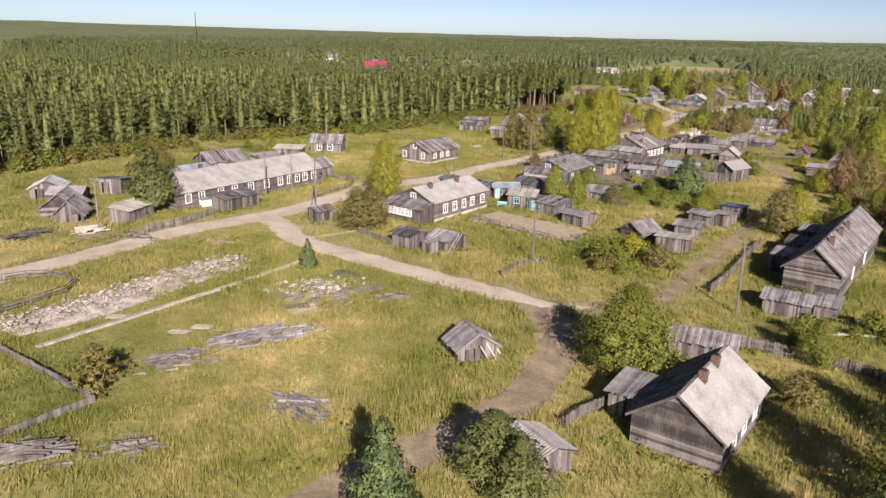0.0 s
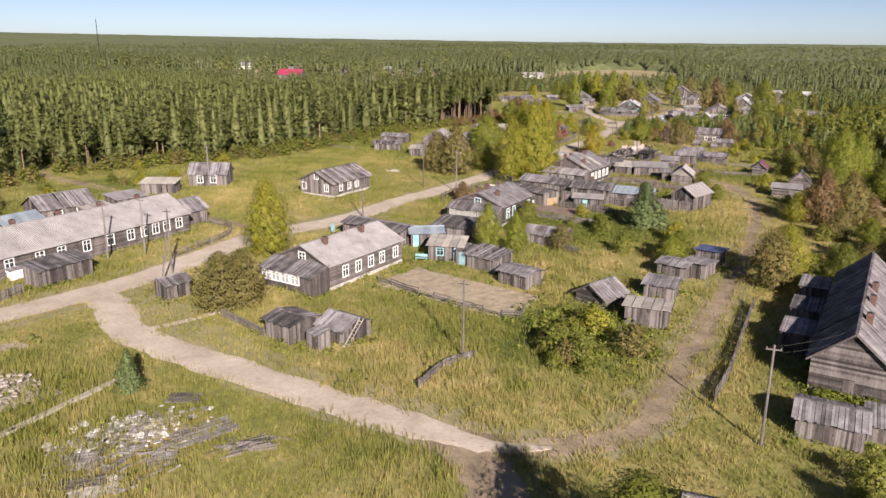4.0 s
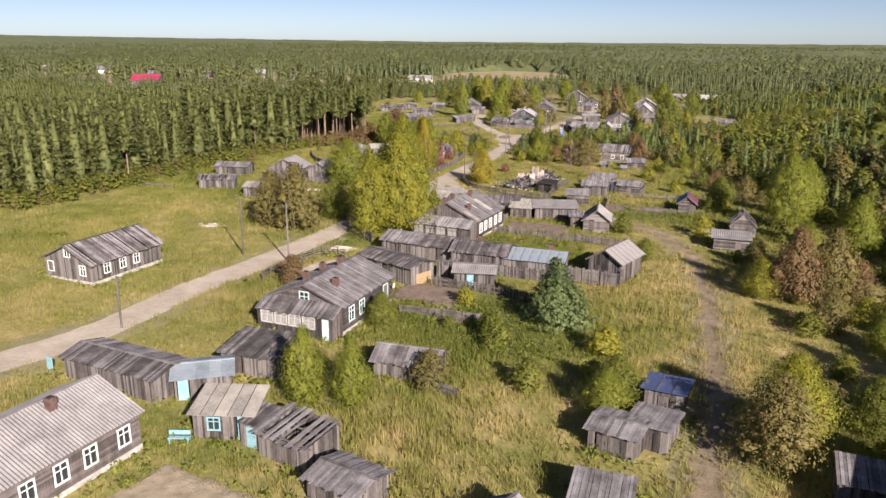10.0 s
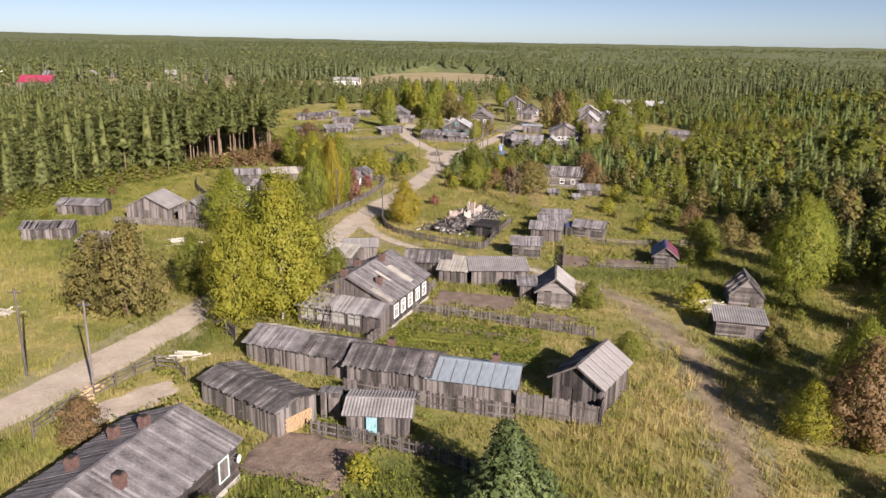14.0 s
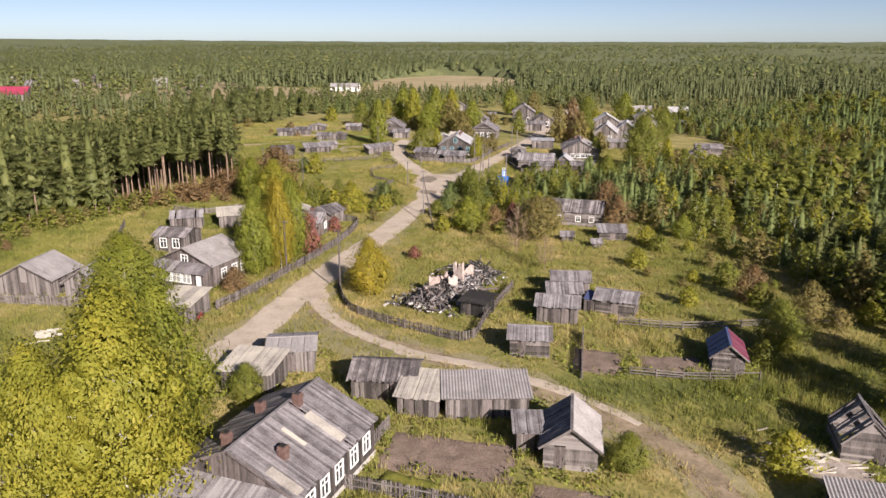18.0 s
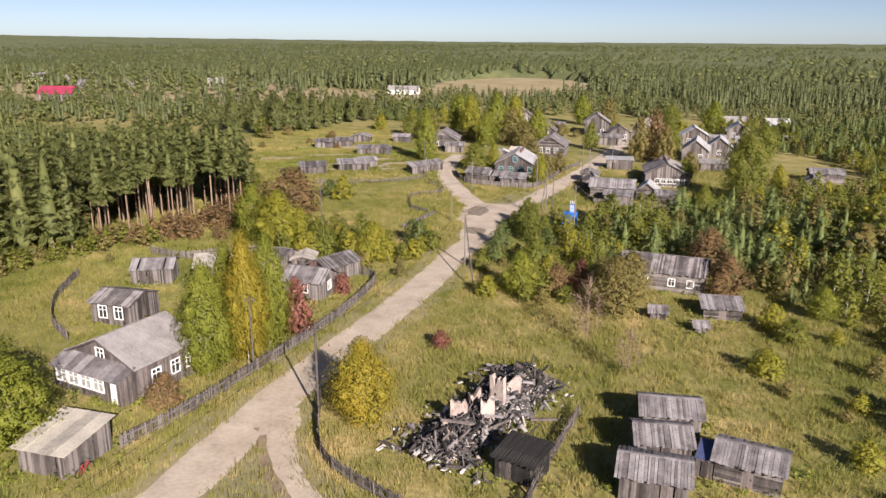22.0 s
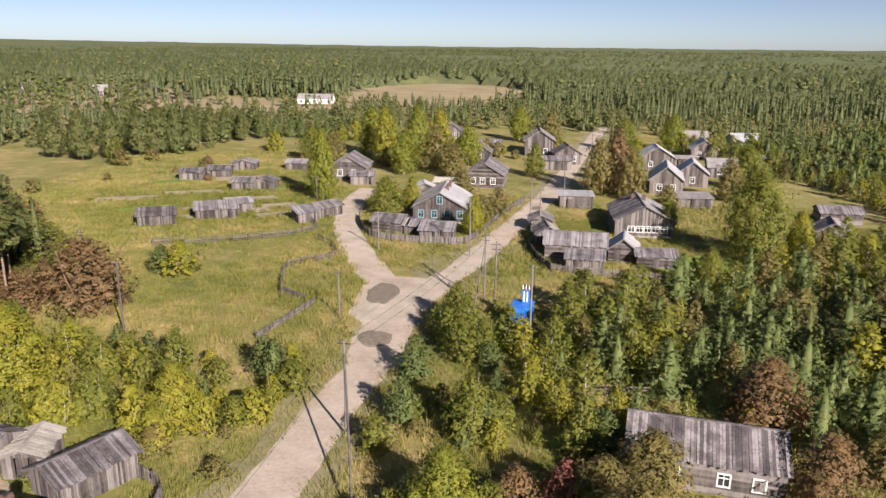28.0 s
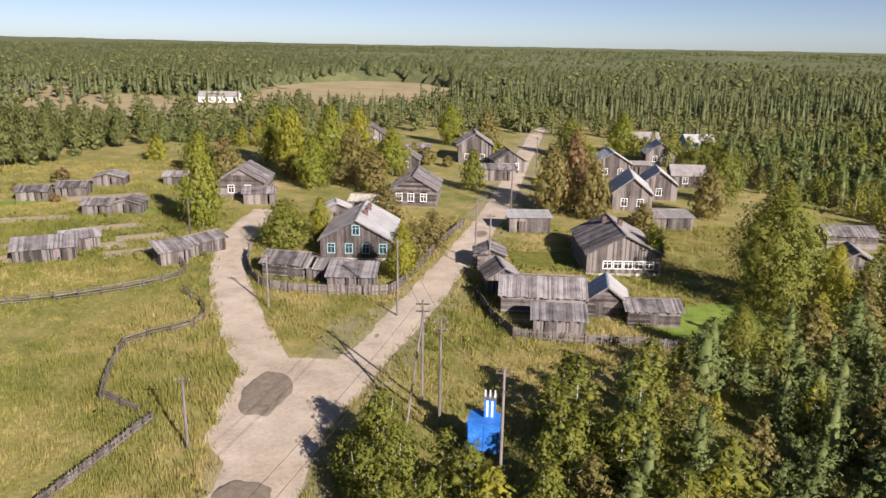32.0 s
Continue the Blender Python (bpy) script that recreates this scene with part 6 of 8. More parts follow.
fieldm = mat("dry_grass_field", [(0.0, (0.24, 0.19, 0.09)), (0.5, (0.36, 0.29, 0.16)), (1.0, (0.46, 0.38, 0.25))], 0.04, world_space=True, bump=0.2)
for k, (cx, cy, a, b) in enumerate(CLEARINGS[:3]):
    g = Geo()
    g.face([(cx + a * 0.97 * (1 + 0.08 * math.sin(5 * t)) * math.cos(t), cy + b * 0.97 * math.sin(t), gz(cx, cy) + 0.3 + 0.2 * k) for t in [6.2832 * i / 48 for i in range(48)]])
    tagged(new("field", g.mesh("field", fieldm)), "tan dry field among distant woods", "field", kind="structure")

# ---- poles ----


def pole(x, y, h=8.3, arms=1, lean=(0, 0), brace=None, label="grey wooden utility pole with a crossarm"):
    root = thing("utility_pole", pose(x, y, gz(x, y)), label, "utility pole", "utility poles")
    top = (lean[0], lean[1], h)
    part("post", Geo().beam((0, 0, -0.3), top, 0.24, 0.17, sides=8), GREY_WOOD, root)
    for k in range(arms):
        z = h - 0.35 - 0.6 * k
        arm = part("crossarm", Geo().beam((-0.55, 0, z), (0.55, 0, z), 0.09, 0.09), DARK_WOOD, root)
        for q in (-0.47, 0.47):
            part("insulator", Geo().beam((q, 0, z + 0.05), (q, 0, z + 0.18), 0.07, 0.05, sides=6), PALE_PANE, arm, "white porcelain insulator")
    if brace:
        part("brace", Geo().beam((brace[0], brace[1], -0.1), (top[0] * 0.85, top[1] * 0.85, h * 0.85), 0.2, 0.17, sides=8), GREY_WOOD, root)
    return root


for q in [(14.4, 84.2, 8.0), (-41.4, 136.2, 5.5), (-33.9, 161.6, 8.0), (-41, 163.2, 8.0), (-21.3, 227.6, 8.3), (-46.0, 292.6, 8.1), (-25.0, 301.9, 5.6), (-3.2, 299.0, 8.5)]:
    pole(*q)
pole(-17.7, 275.8, 8.3, brace=(3.6, -12.5))
pole(-7.4, 306.5, 8.8, 2)
pole(-8.9, 310.5, 8.8, 2, brace=(-1.0, -3.5))

# ---- fences ----


def span(a, b, w, h):
    """The pose that lays the unit bar from a to b."""
    a, b = Vector(a), Vector(b)
    q = (b - a).to_track_quat("Z", "Y").to_matrix().to_4x4()
    return Matrix.Translation(a) @ q @ Matrix.Diagonal((w, h, (b - a).length, 1))


def fence(pts, kind="picket", h=1.15, label="", step=0.17, singly=True, material=None):
    label = label or {"picket": "weathered grey picket fence leaning in the grass", "plank": "tall solid fence of grey upright planks", "rail": "low fence of grey rails on posts"}[kind]
    x0, y0 = pts[0]
    root = thing("fence", pose(x0, y0, 0), label, "fence")
    line = smooth_line(pts, 0.5) if len(pts) > 2 and kind != "plank" else [Vector(pts[0]).lerp(Vector(pts[1]), i / 40) for i in range(41)] if len(pts) == 2 else smooth_line(pts, 0.5)
    run, total = [0.0], 0.0
    for a, b in zip(line, line[1:]):
        total += (b - a).length
        run.append(total)

    def at(s):
        i = max(0, min(len(line) - 2, int(np.searchsorted(run, s)) - 1))
        u = (s - run[i]) / max(1e-6, run[i + 1] - run[i])
        return line[i].lerp(line[i + 1], u), (line[i + 1] - line[i]).normalized()

    def loc(p, z):
        return (p.x - x0, p.y - y0, gz(p.x, p.y) + z)

    n = max(1, round(total / 2.3))
    posts = [at(total * i / n)[0] for i in range(n + 1)]
    for p in posts:
        piece("post", span(loc(p, -0.2), Vector(loc(p, h * 1.03)) + Vector((rnd.uniform(-0.06, 0.06), rnd.uniform(-0.06, 0.06), 0)), 0.12, 0.12), root, material or DARK_WOOD)
    for z in ((0.3, 0.78) if kind != "rail" else (0.3, 0.62, 0.92)):
        for p, q in zip(posts, posts[1:]):
            if kind == "rail" and rnd.random() < 0.12:
                continue
            piece("rail", span(loc(p, z * h + rnd.uniform(-0.05, 0.05)), loc(q, z * h + rnd.uniform(-0.05, 0.05)), 0.06, 0.1), root, material)
    if kind == "rail":
        return root
    joined = Geo()
    k = int(total / step)
    for i in range(k):
        if kind == "picket" and rnd.random() < 0.05:
            continue
        p, d = at(i * step)
        s = Vector((-d.y, d.x)) * 0.06
        z = h * rnd.uniform(0.92, 1.06)
        w = 0.11 if kind == "picket" else step - 0.01
        a = Vector(loc(p + s, 0.02))
        b = Vector(loc(p + s, z)) + Vector((d.x, d.y, 0)) * rnd.uniform(-0.05, 0.05)
        x, y, up = Vector((d.x, d.y, 0)), Vector((-d.y, d.x, 0)), b - a
        if singly and k <= 60:
            m = Matrix(((x.x * w, y.x * 0.025, up.x, a.x), (x.y * w, y.y * 0.025, up.y, a.y), (x.z * w, y.z * 0.025, up.z, a.z), (0, 0, 0, 1)))
            piece("picket", m, root, material)
        else:
            q = [a - x * w / 2 - y * 0.012, a + x * w / 2 - y * 0.012, a + x * w / 2 + y * 0.012, a - x * w / 2 + y * 0.012]
            joined.hexa(q + [r + up for r in q])
    if joined.v:
        tagged(part("paling", joined, material or GREY_WOOD, root), kind="stuff")
    return root


fence([(-43.7, 41.5), (-36.3, 40.1), (-29.3, 38.7)], "plank", 0.7, "low plank fence with fallen boards", 0.3)
fence([(-29.3, 38.7), (-30.1, 35.1), (-31.2, 30.3)], "plank", 0.6, "low fence of stacked grey boards", 0.3)
fence([(-51.6, 47.3), (-51.3, 55.7), (-57.3, 57.0), (-60.8, 51.3)], "rail", 0.9)
fence([(15.2, 75.2), (19.9, 74.6), (24.6, 73.7), (29.5, 72.2), (36, 70)], "picket", 1.2)
fence([(7.5, 58.5), (5.2, 55), (4.2, 52)], "picket", 1.0, "old picket fence beside the low house")
fence([(11.2, 90), (12.6, 96.5), (13.9, 105), (15.6, 116)], "picket", 1.1)
fence([(-26.3, 107.8), (-20, 105), (-9.0, 101.8), (-8.0, 104.5)], "rail", 0.9)
fence([(-36.5, 91.1), (-33, 89.6), (-29.8, 88.2)], "picket", 0.9, "broken fence of short pale planks")
fence([(-12.2, 83.6), (-11.5, 88.0), (-9.6, 91.2)], "plank", 0.8, "broken remains of a pale board fence", 0.3)
fence([(1.6, 163.4), (4.9, 162.8), (8.3, 162.0)], "plank", 2.0)
fence([(8.3, 162.0), (9.3, 166.3), (11.0, 172)], "plank", 1.8)
fence([(-13.0, 164.4), (-5.6, 163.2), (1.6, 162.2)], "plank", 1.5, "long solid fence of grey planks before sheds")
fence([(-10.6, 185.3), (-3.5, 184.2), (4.4, 182.6), (9.6, 181.4)], "picket", 1.2)
fence([(-13.0, 174.4), (-11.0, 183.0), (-8.6, 194.0)], "picket", 1.3, "fence of boards along the side of a large house")
fence([(-34.0, 153.6), (-33.6, 157.8), (-31.6, 165.0), (-29.8, 167.0), (-27.2, 164.8)], "rail", 1.3, "high rail fence round the cattle yard")
fence([(-30.9, 178.5), (-28.4, 176), (-26.1, 173.6)], "plank", 1.6)
fence([(-14, 157.6), (-9, 156.6), (-4, 155.2), (0.2, 153)], "picket", 1.2, "dark picket fence below a garden")
fence([(-15.5, 147.6), (-11, 147.4), (-6, 147.0)], "picket", 0.9)
fence([(-10.4, 131), (-6.6, 129.4), (-6.0, 129.0)], "picket", 1.0, "leaning piece of pale picket fence")
fence([(-33.8, 218.7), (-31.9, 225.3), (-29.8, 236.9), (-27.8, 250.0), (-27.4, 260), (-28.0, 265.4), (-31.1, 267.5)], "picket", 1.25, "long grey picket fence along the street", 0.19)
fence([(-22.2, 230.3), (-19.8, 223.6), (-17.0, 219.8), (-9.3, 215.8), (-3.8, 214.4), (-2.3, 222.0), (0.2, 233.5)], "picket", 1.1, "old picket fence round a burnt house", 0.19)
fence([(12.3, 208.2), (18.2, 207.8), (24.6, 209.0)], "rail", 0.9, "pale rail fence below the bathhouse")
fence([(12.6, 222.0), (18.8, 221.6), (26.3, 223.4), (40, 228)], "rail", 1.0)
fence([(7.6, 206.4), (8.0, 212), (8.4, 218)], "picket", 1.0)
fence([(-63, 268), (-57, 266.6), (-52.5, 270.6), (-48, 273.6)], "picket", 1.3, "pale picket fence before the forest edge", 0.19)
fence([(-62, 216), (-55, 216.5), (-47, 217)], "picket", 1.2)
fence([(-66, 256), (-62, 247), (-57, 240), (-52, 236)], "picket", 1.2)
fence([(-5.5, 280.0), (-3.8, 284.7), (1.9, 286.6), (8.0, 287.4)], "rail", 1.0, "pale rail fence in overgrown garden")
fence([(-34.0, 308.0), (-35.7, 313.5), (-36.8, 319.4), (-34.3, 322.0), (-31.8, 325.8), (-33.3, 330.1), (-36.8, 334.4)], "rail", 1.0, "crooked rail fence winding through a meadow")
fence([(-31.8, 293.7), (-30.5, 299.0), (-29.0, 305.7)], "picket", 0.8, "fallen fence of short pale pickets")
fence([(-34.1, 308.9), (-30.4, 306.6)], "plank", 0.7, "broken plank fence in the meadow", 0.3)
fence([(-34.0, 351.5), (-32.4, 344.9), (-29.5, 338.6), (-26.0, 336.4), (-19.6, 336.0), (-13.9, 336.8)], "plank", 1.2, "grey plank fence round sheds at the road fork", 0.22)
fence([(-13.7, 337.0), (-11.6, 344.0), (-8.8, 357.8), (-5, 372)], "plank", 1.2, "plank fence along the street", 0.24)
fence([(-0.4, 325.2), (5.2, 324.3), (10.8, 324.3), (18.4, 323.7), (26.9, 328.1)], "picket", 1.1, "pale picket fence before log barns", 0.19)
fence([(-3.9, 338.4), (-2.6, 331), (-0.4, 325.2)], "plank", 1.2)
fence([(-41.5, 346), (-39, 341), (-42, 336), (-50, 330), (-60, 326)], "rail", 1.0)
fence([(-95, 96), (-88, 101), (-80, 103)], "rail", 1.0)
fence([(-61.6, 76), (-60, 82), (-60.5, 89)], "picket", 1.2)
fence([(-54.2, 106.5), (-53.8, 117), (-56.5, 122), (-62, 122.5)], "rail", 1.0, "low rail fence beside the barrack house")
fence([(-100, 208), (-90, 205), (-74, 203)], "rail", 0.9)

# ---- more sheds and houses ----
shed((-93.0, 86.5, 5.0, 4.5, 40), 1.8, 1.2, "gy", label="small shed with a pale tin roof", roof_mat=TIN_WHITE, roof_kind="sheet")
shed((-86.0, 84.5, 5.0, 4.0, 30), 1.8, 0.8, "gx", label="plank shed with a pale sheet roof in a farmyard", roof_mat=SLATE)
shed((-80.5, 79.0, 5.5, 5.0, 36), 1.5, 2.0, "gy", label="tumbledown log barn with a steep boarded roof", holes=0.05, upright=False)
shed((-76.5, 77.0, 4.0, 4.0, 36), 1.3, 1.8, "gy", label="collapsing plank shed leaning on a barn", holes=0.15)
shed((-86.2, 94.0, 3.8, 3.6, 20), 2.2, 0.4, "back", label="upright plank shed in a farmyard")
shed((-69.5, 81.5, 6.0, 3.2, 100), 1.8, 0.4, "lean", label="long pale shed under a pine", roof_mat=FELT)
shed((-82.0, 108.0, 5.4, 4.0, 78), 2.2, 0.8, "gx", label="brown shed with a blue tin roof", roof_mat=TIN_BLUE, roof_kind="sheet")
house((-82.5, 116.5, 8.0, 6.0, 70), "sprawling plank house with a worn board roof", 2.8, 4.4, roof="gx", wins=[("front", 0.3), ("front", 0.7)], holes=0.03)
shed((-77.0, 118.0, 4.0, 3.6, 75), 2.2, 0.4, "lean", label="pale-roofed shed behind the barrack", roof_mat=FELT)
shed((-79.0, 126.5, 5.0, 4.0, 70), 2.2, 0.4, "lean", label="shed with a pale flat roof", roof_mat=SLATE)
shed((-64.6, 122.8, 4.2, 4.4, 78), 2.2, 1.4, "gx", label="small gabled shed at the end of the barrack", roof_mat=ROOF_WOOD)
house((-79.8, 150.5, 7.0, 5.0, 20), "small plank house near the forest with white windows", 2.3, 4.0, roof="gx", wins=[("front", 0.3), ("front", 0.65)])
shed((-83.5, 140.5, 6.0, 3.6, 20), 1.8, 0.4, "lean", label="low pale-roofed shed beside the forest path", roof_mat=FELT)
shed((-66.5, 206.5, 6.5, 4.0, 15), 1.8, 0.6, "gx", label="collapsed shed near the forest", holes=0.2)
shed((-56.3, 201.0, 3.6, 3.4, 10), 1.7, 0.4, "lean", label="small shed with a pale roof in the meadow", roof_mat=FELT)
shed((-71, 223, 7, 4.5, 5), 1.8, 0.6, "gx", label="weathered open shed in the meadow", holes=0.1)
shed((-45.3, 94.6, 2.8, 2.4, 70), 1.7, 0.5, "gx", label="open wooden shelter beside the road junction")
shed((-66, 93.5, 3.0, 2.0, 78), 1.2, 0.2, "lean", label="white-railed porch beside the barrack", wall=WHITE)
for q in [((-58.3, 345.5, 7.0, 3.6, 25), "lean"), ((-56.5, 351.0, 4.5, 3.2, 30), "gx"), ((-42.6, 346.3, 3.6, 3.0, 40), "lean"), ((-40.6, 351.5, 5.6, 3.6, 55), "gx"), ((-74.5, 385.5, 5.0, 4.0, 10), "gx"), ((-72.5, 396.0, 5.5, 4.5, 8), "gy"), ((-79.0, 381.0, 5.0, 4.0, 12), "gx"), ((-59.0, 372.8, 4.4, 3.6, 5), "gy"), ((-63.2, 371.4, 4.4, 3.6, 5), "gx"), ((-60.0, 398.0, 5.0, 4.0, 0), "gx"), ((-66, 339, 6.0, 3.0, 25), "lean")]:
    shed(q[0], 1.7, 0.7, q[1], label="small grey shed among open gardens")
house((48.5, 476, 8, 7, 0), "grey house among distant trees", 2.8, 5.0, roof="gx", wins=[("front", 0.4)], roof_mat=SLATE)
house((63, 472, 8, 7, 5), "distant house with a turquoise wall", 2.8, 5.0, roof="gx", wall=TEAL, roof_mat=TIN_WHITE)
house((46, 449, 7.5, 8, -5), "timber house with a pale gable roof", 3.0, 5.6, roof_mat=TIN_WHITE, roof_kind="sheet", wins=[("front", 0.3), ("front", 0.7)])
house((44, 418, 7, 7, -6), "low timber house with a pale roof", 2.6, 4.4, roof="gx", roof_mat=SLATE, wins=[("front", 0.4)])
shed((36, 432, 7, 4, 0), 2.2, 0.6, "gx", label="long grey shed far off", roof_mat=SLATE)
shed((61.5, 437, 6, 4, 10), 2.2, 0.6, "gx", label="distant grey shed in the wood")
house((-30.6, 467, 8, 8, 5), "old house behind the birches", 3.0, 5.6, wins=[("front", 0.3), ("front", 0.7)])
house((-17.6, 425, 6, 6, 0), "small grey house in a garden", 2.6, 4.6, wins=[("front", 0.5)])
shed((-20.6, 379.5, 6.5, 4.5, -6), 2.2, 0.7, "gx", label="plank outbuilding behind the tall house", roof_mat=FELT)
shed((-25.4, 372.0, 4.5, 4.0, 12), 2.2, 1.0, "gy", label="pale-roofed storehouse behind the tall house", roof_mat=TIN_WHITE)
shed((2.6, 417.0, 7.5, 5.0, 4), 2.4, 0.8, "gx", label="grey barn beside the street")
shed((-16.0, 447.0, 6, 4, 0), 2.2, 0.8, "gx", label="grey barn far down the street")
house((34, 404, 7, 8, -8), "timber house behind a rowan with a white roof", 3.0, 5.6, roof_mat=TIN_WHITE, roof_kind="sheet", wins=[("front", 0.5)])
house((-111, 590, 17, 8, 4), "long white building with a blue lower wall far off", 3.0, 5.0, roof="gx", wall=WHITE, roof_mat=SLATE, roof_kind="sheet", wins=[("front", u) for u in (0.1, 0.3, 0.5, 0.7, 0.9)])
FARH = [(-285, 590), (-300, 575), (-270, 605), (-240, 615), (-330, 640), (-345, 622), (-310, 655), (-390, 640), (-420, 690), (-450, 655), (-225, 640), (-500, 700), (-365, 665), (-205, 595), (-410, 620)]
for i, (x, y) in enumerate(FARH):
    house((x, y, 10 + i % 3 * 3, 8, 10 * (i % 4)), "distant village house among trees", 3.2, 6.2, roof="gx" if i % 2 else "gy", roof_mat=(SLATE, ROOF_WOOD, ROOF_DARK)[i % 3], roof_kind="sheet", wins=[("front", 0.3), ("front", 0.7)], wall=WHITE if i == 7 else GREY_WOOD)
FAR_RED = mat("bright_red_tin", [(0.0, (0.22, 0.03, 0.06)), (0.5, (0.3, 0.04, 0.08)), (1.0, (0.38, 0.08, 0.12))], 0.4, rough=0.5)
house((-262, 500, 17, 9, 8), "distant hall with a bright red roof", 4.0, 7.4, roof="gx", roof_mat=FAR_RED, roof_kind="sheet", wins=[("front", 0.5)])
mast = thing("radio_mast", pose(-616.8, 707.7, 0), "tall thin lattice radio mast above the forest", "mast")
part("shaft", Geo().beam((0, 0, -1), (0, 0, 46), 1.3, 0.7, sides=6), CHAR, mast)

# ---- debris, ruins and yard things ----


def plank_pile(x, y, lx, ly, h, n, label, material=None, yaw=0.0, size=2.6, name="plank_pile"):
    root = thing(name, pose(x, y, gz(x, y), 0, 0, yaw), label, "wood pile")
    for i in range(n):
        u, v = rnd.gauss(0, 0.3) * lx, rnd.gauss(0, 0.3) * ly
        z = h * max(0.06, 1 - (u / lx) ** 2 * 3 - (v / ly) ** 2 * 3) * rnd.uniform(0.3, 1)
        a = rnd.gauss(0.2, 0.32)
        k = size * rnd.uniform(0.5, 1.2) / 2
        d = Vector((math.cos(a) * k, math.sin(a) * k, rnd.uniform(-0.12, 0.12)))
        piece("plank", span(Vector((u, v, z)) - d, Vector((u, v, z)) + d, 0.03 + 0.03 * rnd.random(), 0.14 + 0.1 * rnd.random()), root, material or GREY_WOOD)
    return root


plank_pile(-28.0, 66.6, 8, 5.5, 0.3, 84, "scattered pale boards of a demolished house", ROOF_WOOD, 50, 1.3)
plank_pile(-25.7, 54.6, 9.5, 4.2, 0.9, 110, "heap of weathered grey planks in the grass", ROOF_WOOD, 52, 2.6)
plank_pile(-29.2, 47.2, 5, 3.2, 0.7, 56, "old brushwood and plank heap", GREY_WOOD, 45, 1.7)
plank_pile(-15.2, 45.4, 4.2, 3.2, 0.45, 56, "collapsed boarded roof lying in the grass", ROOF_WOOD, -28, 3.0)
plank_pile(-22.0, 35.2, 3.0, 2.0, 0.4, 30, "scattered broken boards in the grass", GREY_WOOD, 30, 1.5)
plank_pile(-26.9, 31.6, 4.5, 3.2, 1.0, 44, "ruin of a log hut with heaped timbers", GREY_WOOD, 35, 2.4)
plank_pile(-20.3, 70.6, 3.2, 1.8, 0.4, 26, "small heap of grey planks in the grass", GREY_WOOD, 30, 2.0)


def slab(x, y, a, b, yaw, material, label, tilt=0.0):
    """A board panel or sheet fallen flat in the grass."""
    root = thing("fallen_panel", pose(x, y, gz(x, y), tilt, 0, yaw), label, "panel")
    n = max(3, round(b / 0.22))
    for k in range(n):
        y0 = -b / 2 + b * k / n
        piece("board", Matrix.Translation((rnd.uniform(-0.08, 0.08), y0, 0.1 + rnd.uniform(0, 0.03))) @ Matrix.Diagonal((a * rnd.uniform(0.9, 1.05), b / n - 0.02, 0.04, 1)), root, material)
    return root


slab(-24.5, 71.1, 4.6, 2.5, 58, ROOF_WOOD, "grey boarded floor lying in the grass")
slab(-29.0, 75.0, 2.6, 1.7, 20, ROOF_DARK, "dark grey wall panel fallen in the grass")
slab(-29.7, 64.8, 2.8, 1.9, 30, ROOF_WOOD, "whitish sheet panel on a rubble heap", 6)
slab(-25.0, 67.2, 2.0, 1.3, 30, ROOF_WOOD, "grey boarded panel on rubble")
slab(-26.4, 62.4, 3.0, 1.6, 55, FELT, "pale broken boards in a flat heap")
slab(-24.9, 66.7, 2.0, 1.6, 50, ROOF_WOOD, "grey corner of a wall lying on its side", 12)
slab(-20.4, 70.8, 3.0, 1.4, 48, ROOF_DARK, "charred dark boards lying in the grass")
slab(-27.6, 63.0, 3.2, 1.3, 35, GREY_WOOD, "rotten boards lying in the grass")
for x, y, a in ((-33.2, 52.1, 20), (-32.2, 54.1, 25), (-41.2, 52.0, 30)):
    slab(x, y, 1.9, 1.0, a, FELT, "pale concrete-coloured panel in the grass")
DEBRIS = mat("grey_and_white_debris", [(0.0, (0.13, 0.115, 0.105)), (0.45, (0.27, 0.25, 0.235)), (0.75, (0.42, 0.395, 0.375)), (1.0, (0.72, 0.7, 0.68))], 1.2, island=1.0)
chip_heap = thing("rubble_heap", pose(-29.2, 69.0, gz(-29.2, 69.0), 0, 0, 50), "low heap of white and grey plaster rubble", "rubble")
bits = Geo()
for k in range(460):
    u, v = rnd.gauss(0, 2.0), rnd.gauss(0, 1.5)
    a, r = rnd.uniform(0, 3.14), rnd.choice((0.06, 0.09, 0.12, 0.2, 0.3))
    z = 0.1 + 0.25 * math.exp(-(u * u + v * v) / 5) * rnd.random()
    d = Vector((math.cos(a) * r, math.sin(a) * r, rnd.uniform(-0.2, 0.2) * r))
    bits.beam(tuple(Vector((u, v, z)) - d), tuple(Vector((u, v, z)) + d), r * 1.5, 0.08)
tagged(part("plaster_chips", bits, DEBRIS, chip_heap), kind="stuff")
duct = thing("heating_duct", pose(-39.1, 56.2, gz(-39.1, 56.2)), "long low wooden heating duct half sunk in grass", "duct")
for (xa, ya), (xb, yb) in (((-41.6, 43.5), (-39.1, 56.2)), ((-39.1, 56.2), (-37.3, 65.5)), ((-37.3, 65.5), (-35.9, 75.6))):
    piece("lid_board", span((xa + 39.1, ya - 56.2, 0.12), (xb + 39.1, yb - 56.2, 0.12), 0.5, 0.22), duct, FELT)
plank_pile(-73.6, 67.5, 5, 2.4, 0.9, 26, "stack of dark logs beside the road", DARK_WOOD, 70, 4.0)
plank_pile(-60.0, 73.6, 3.0, 2.0, 1.2, 14, "cone of old poles beside the road", GREY_WOOD, 0, 2.4)
plank_pile(-68.5, 73.0, 4.0, 1.6, 0.8, 20, "stacked boards in a farmyard", FELT, 30, 2.6)
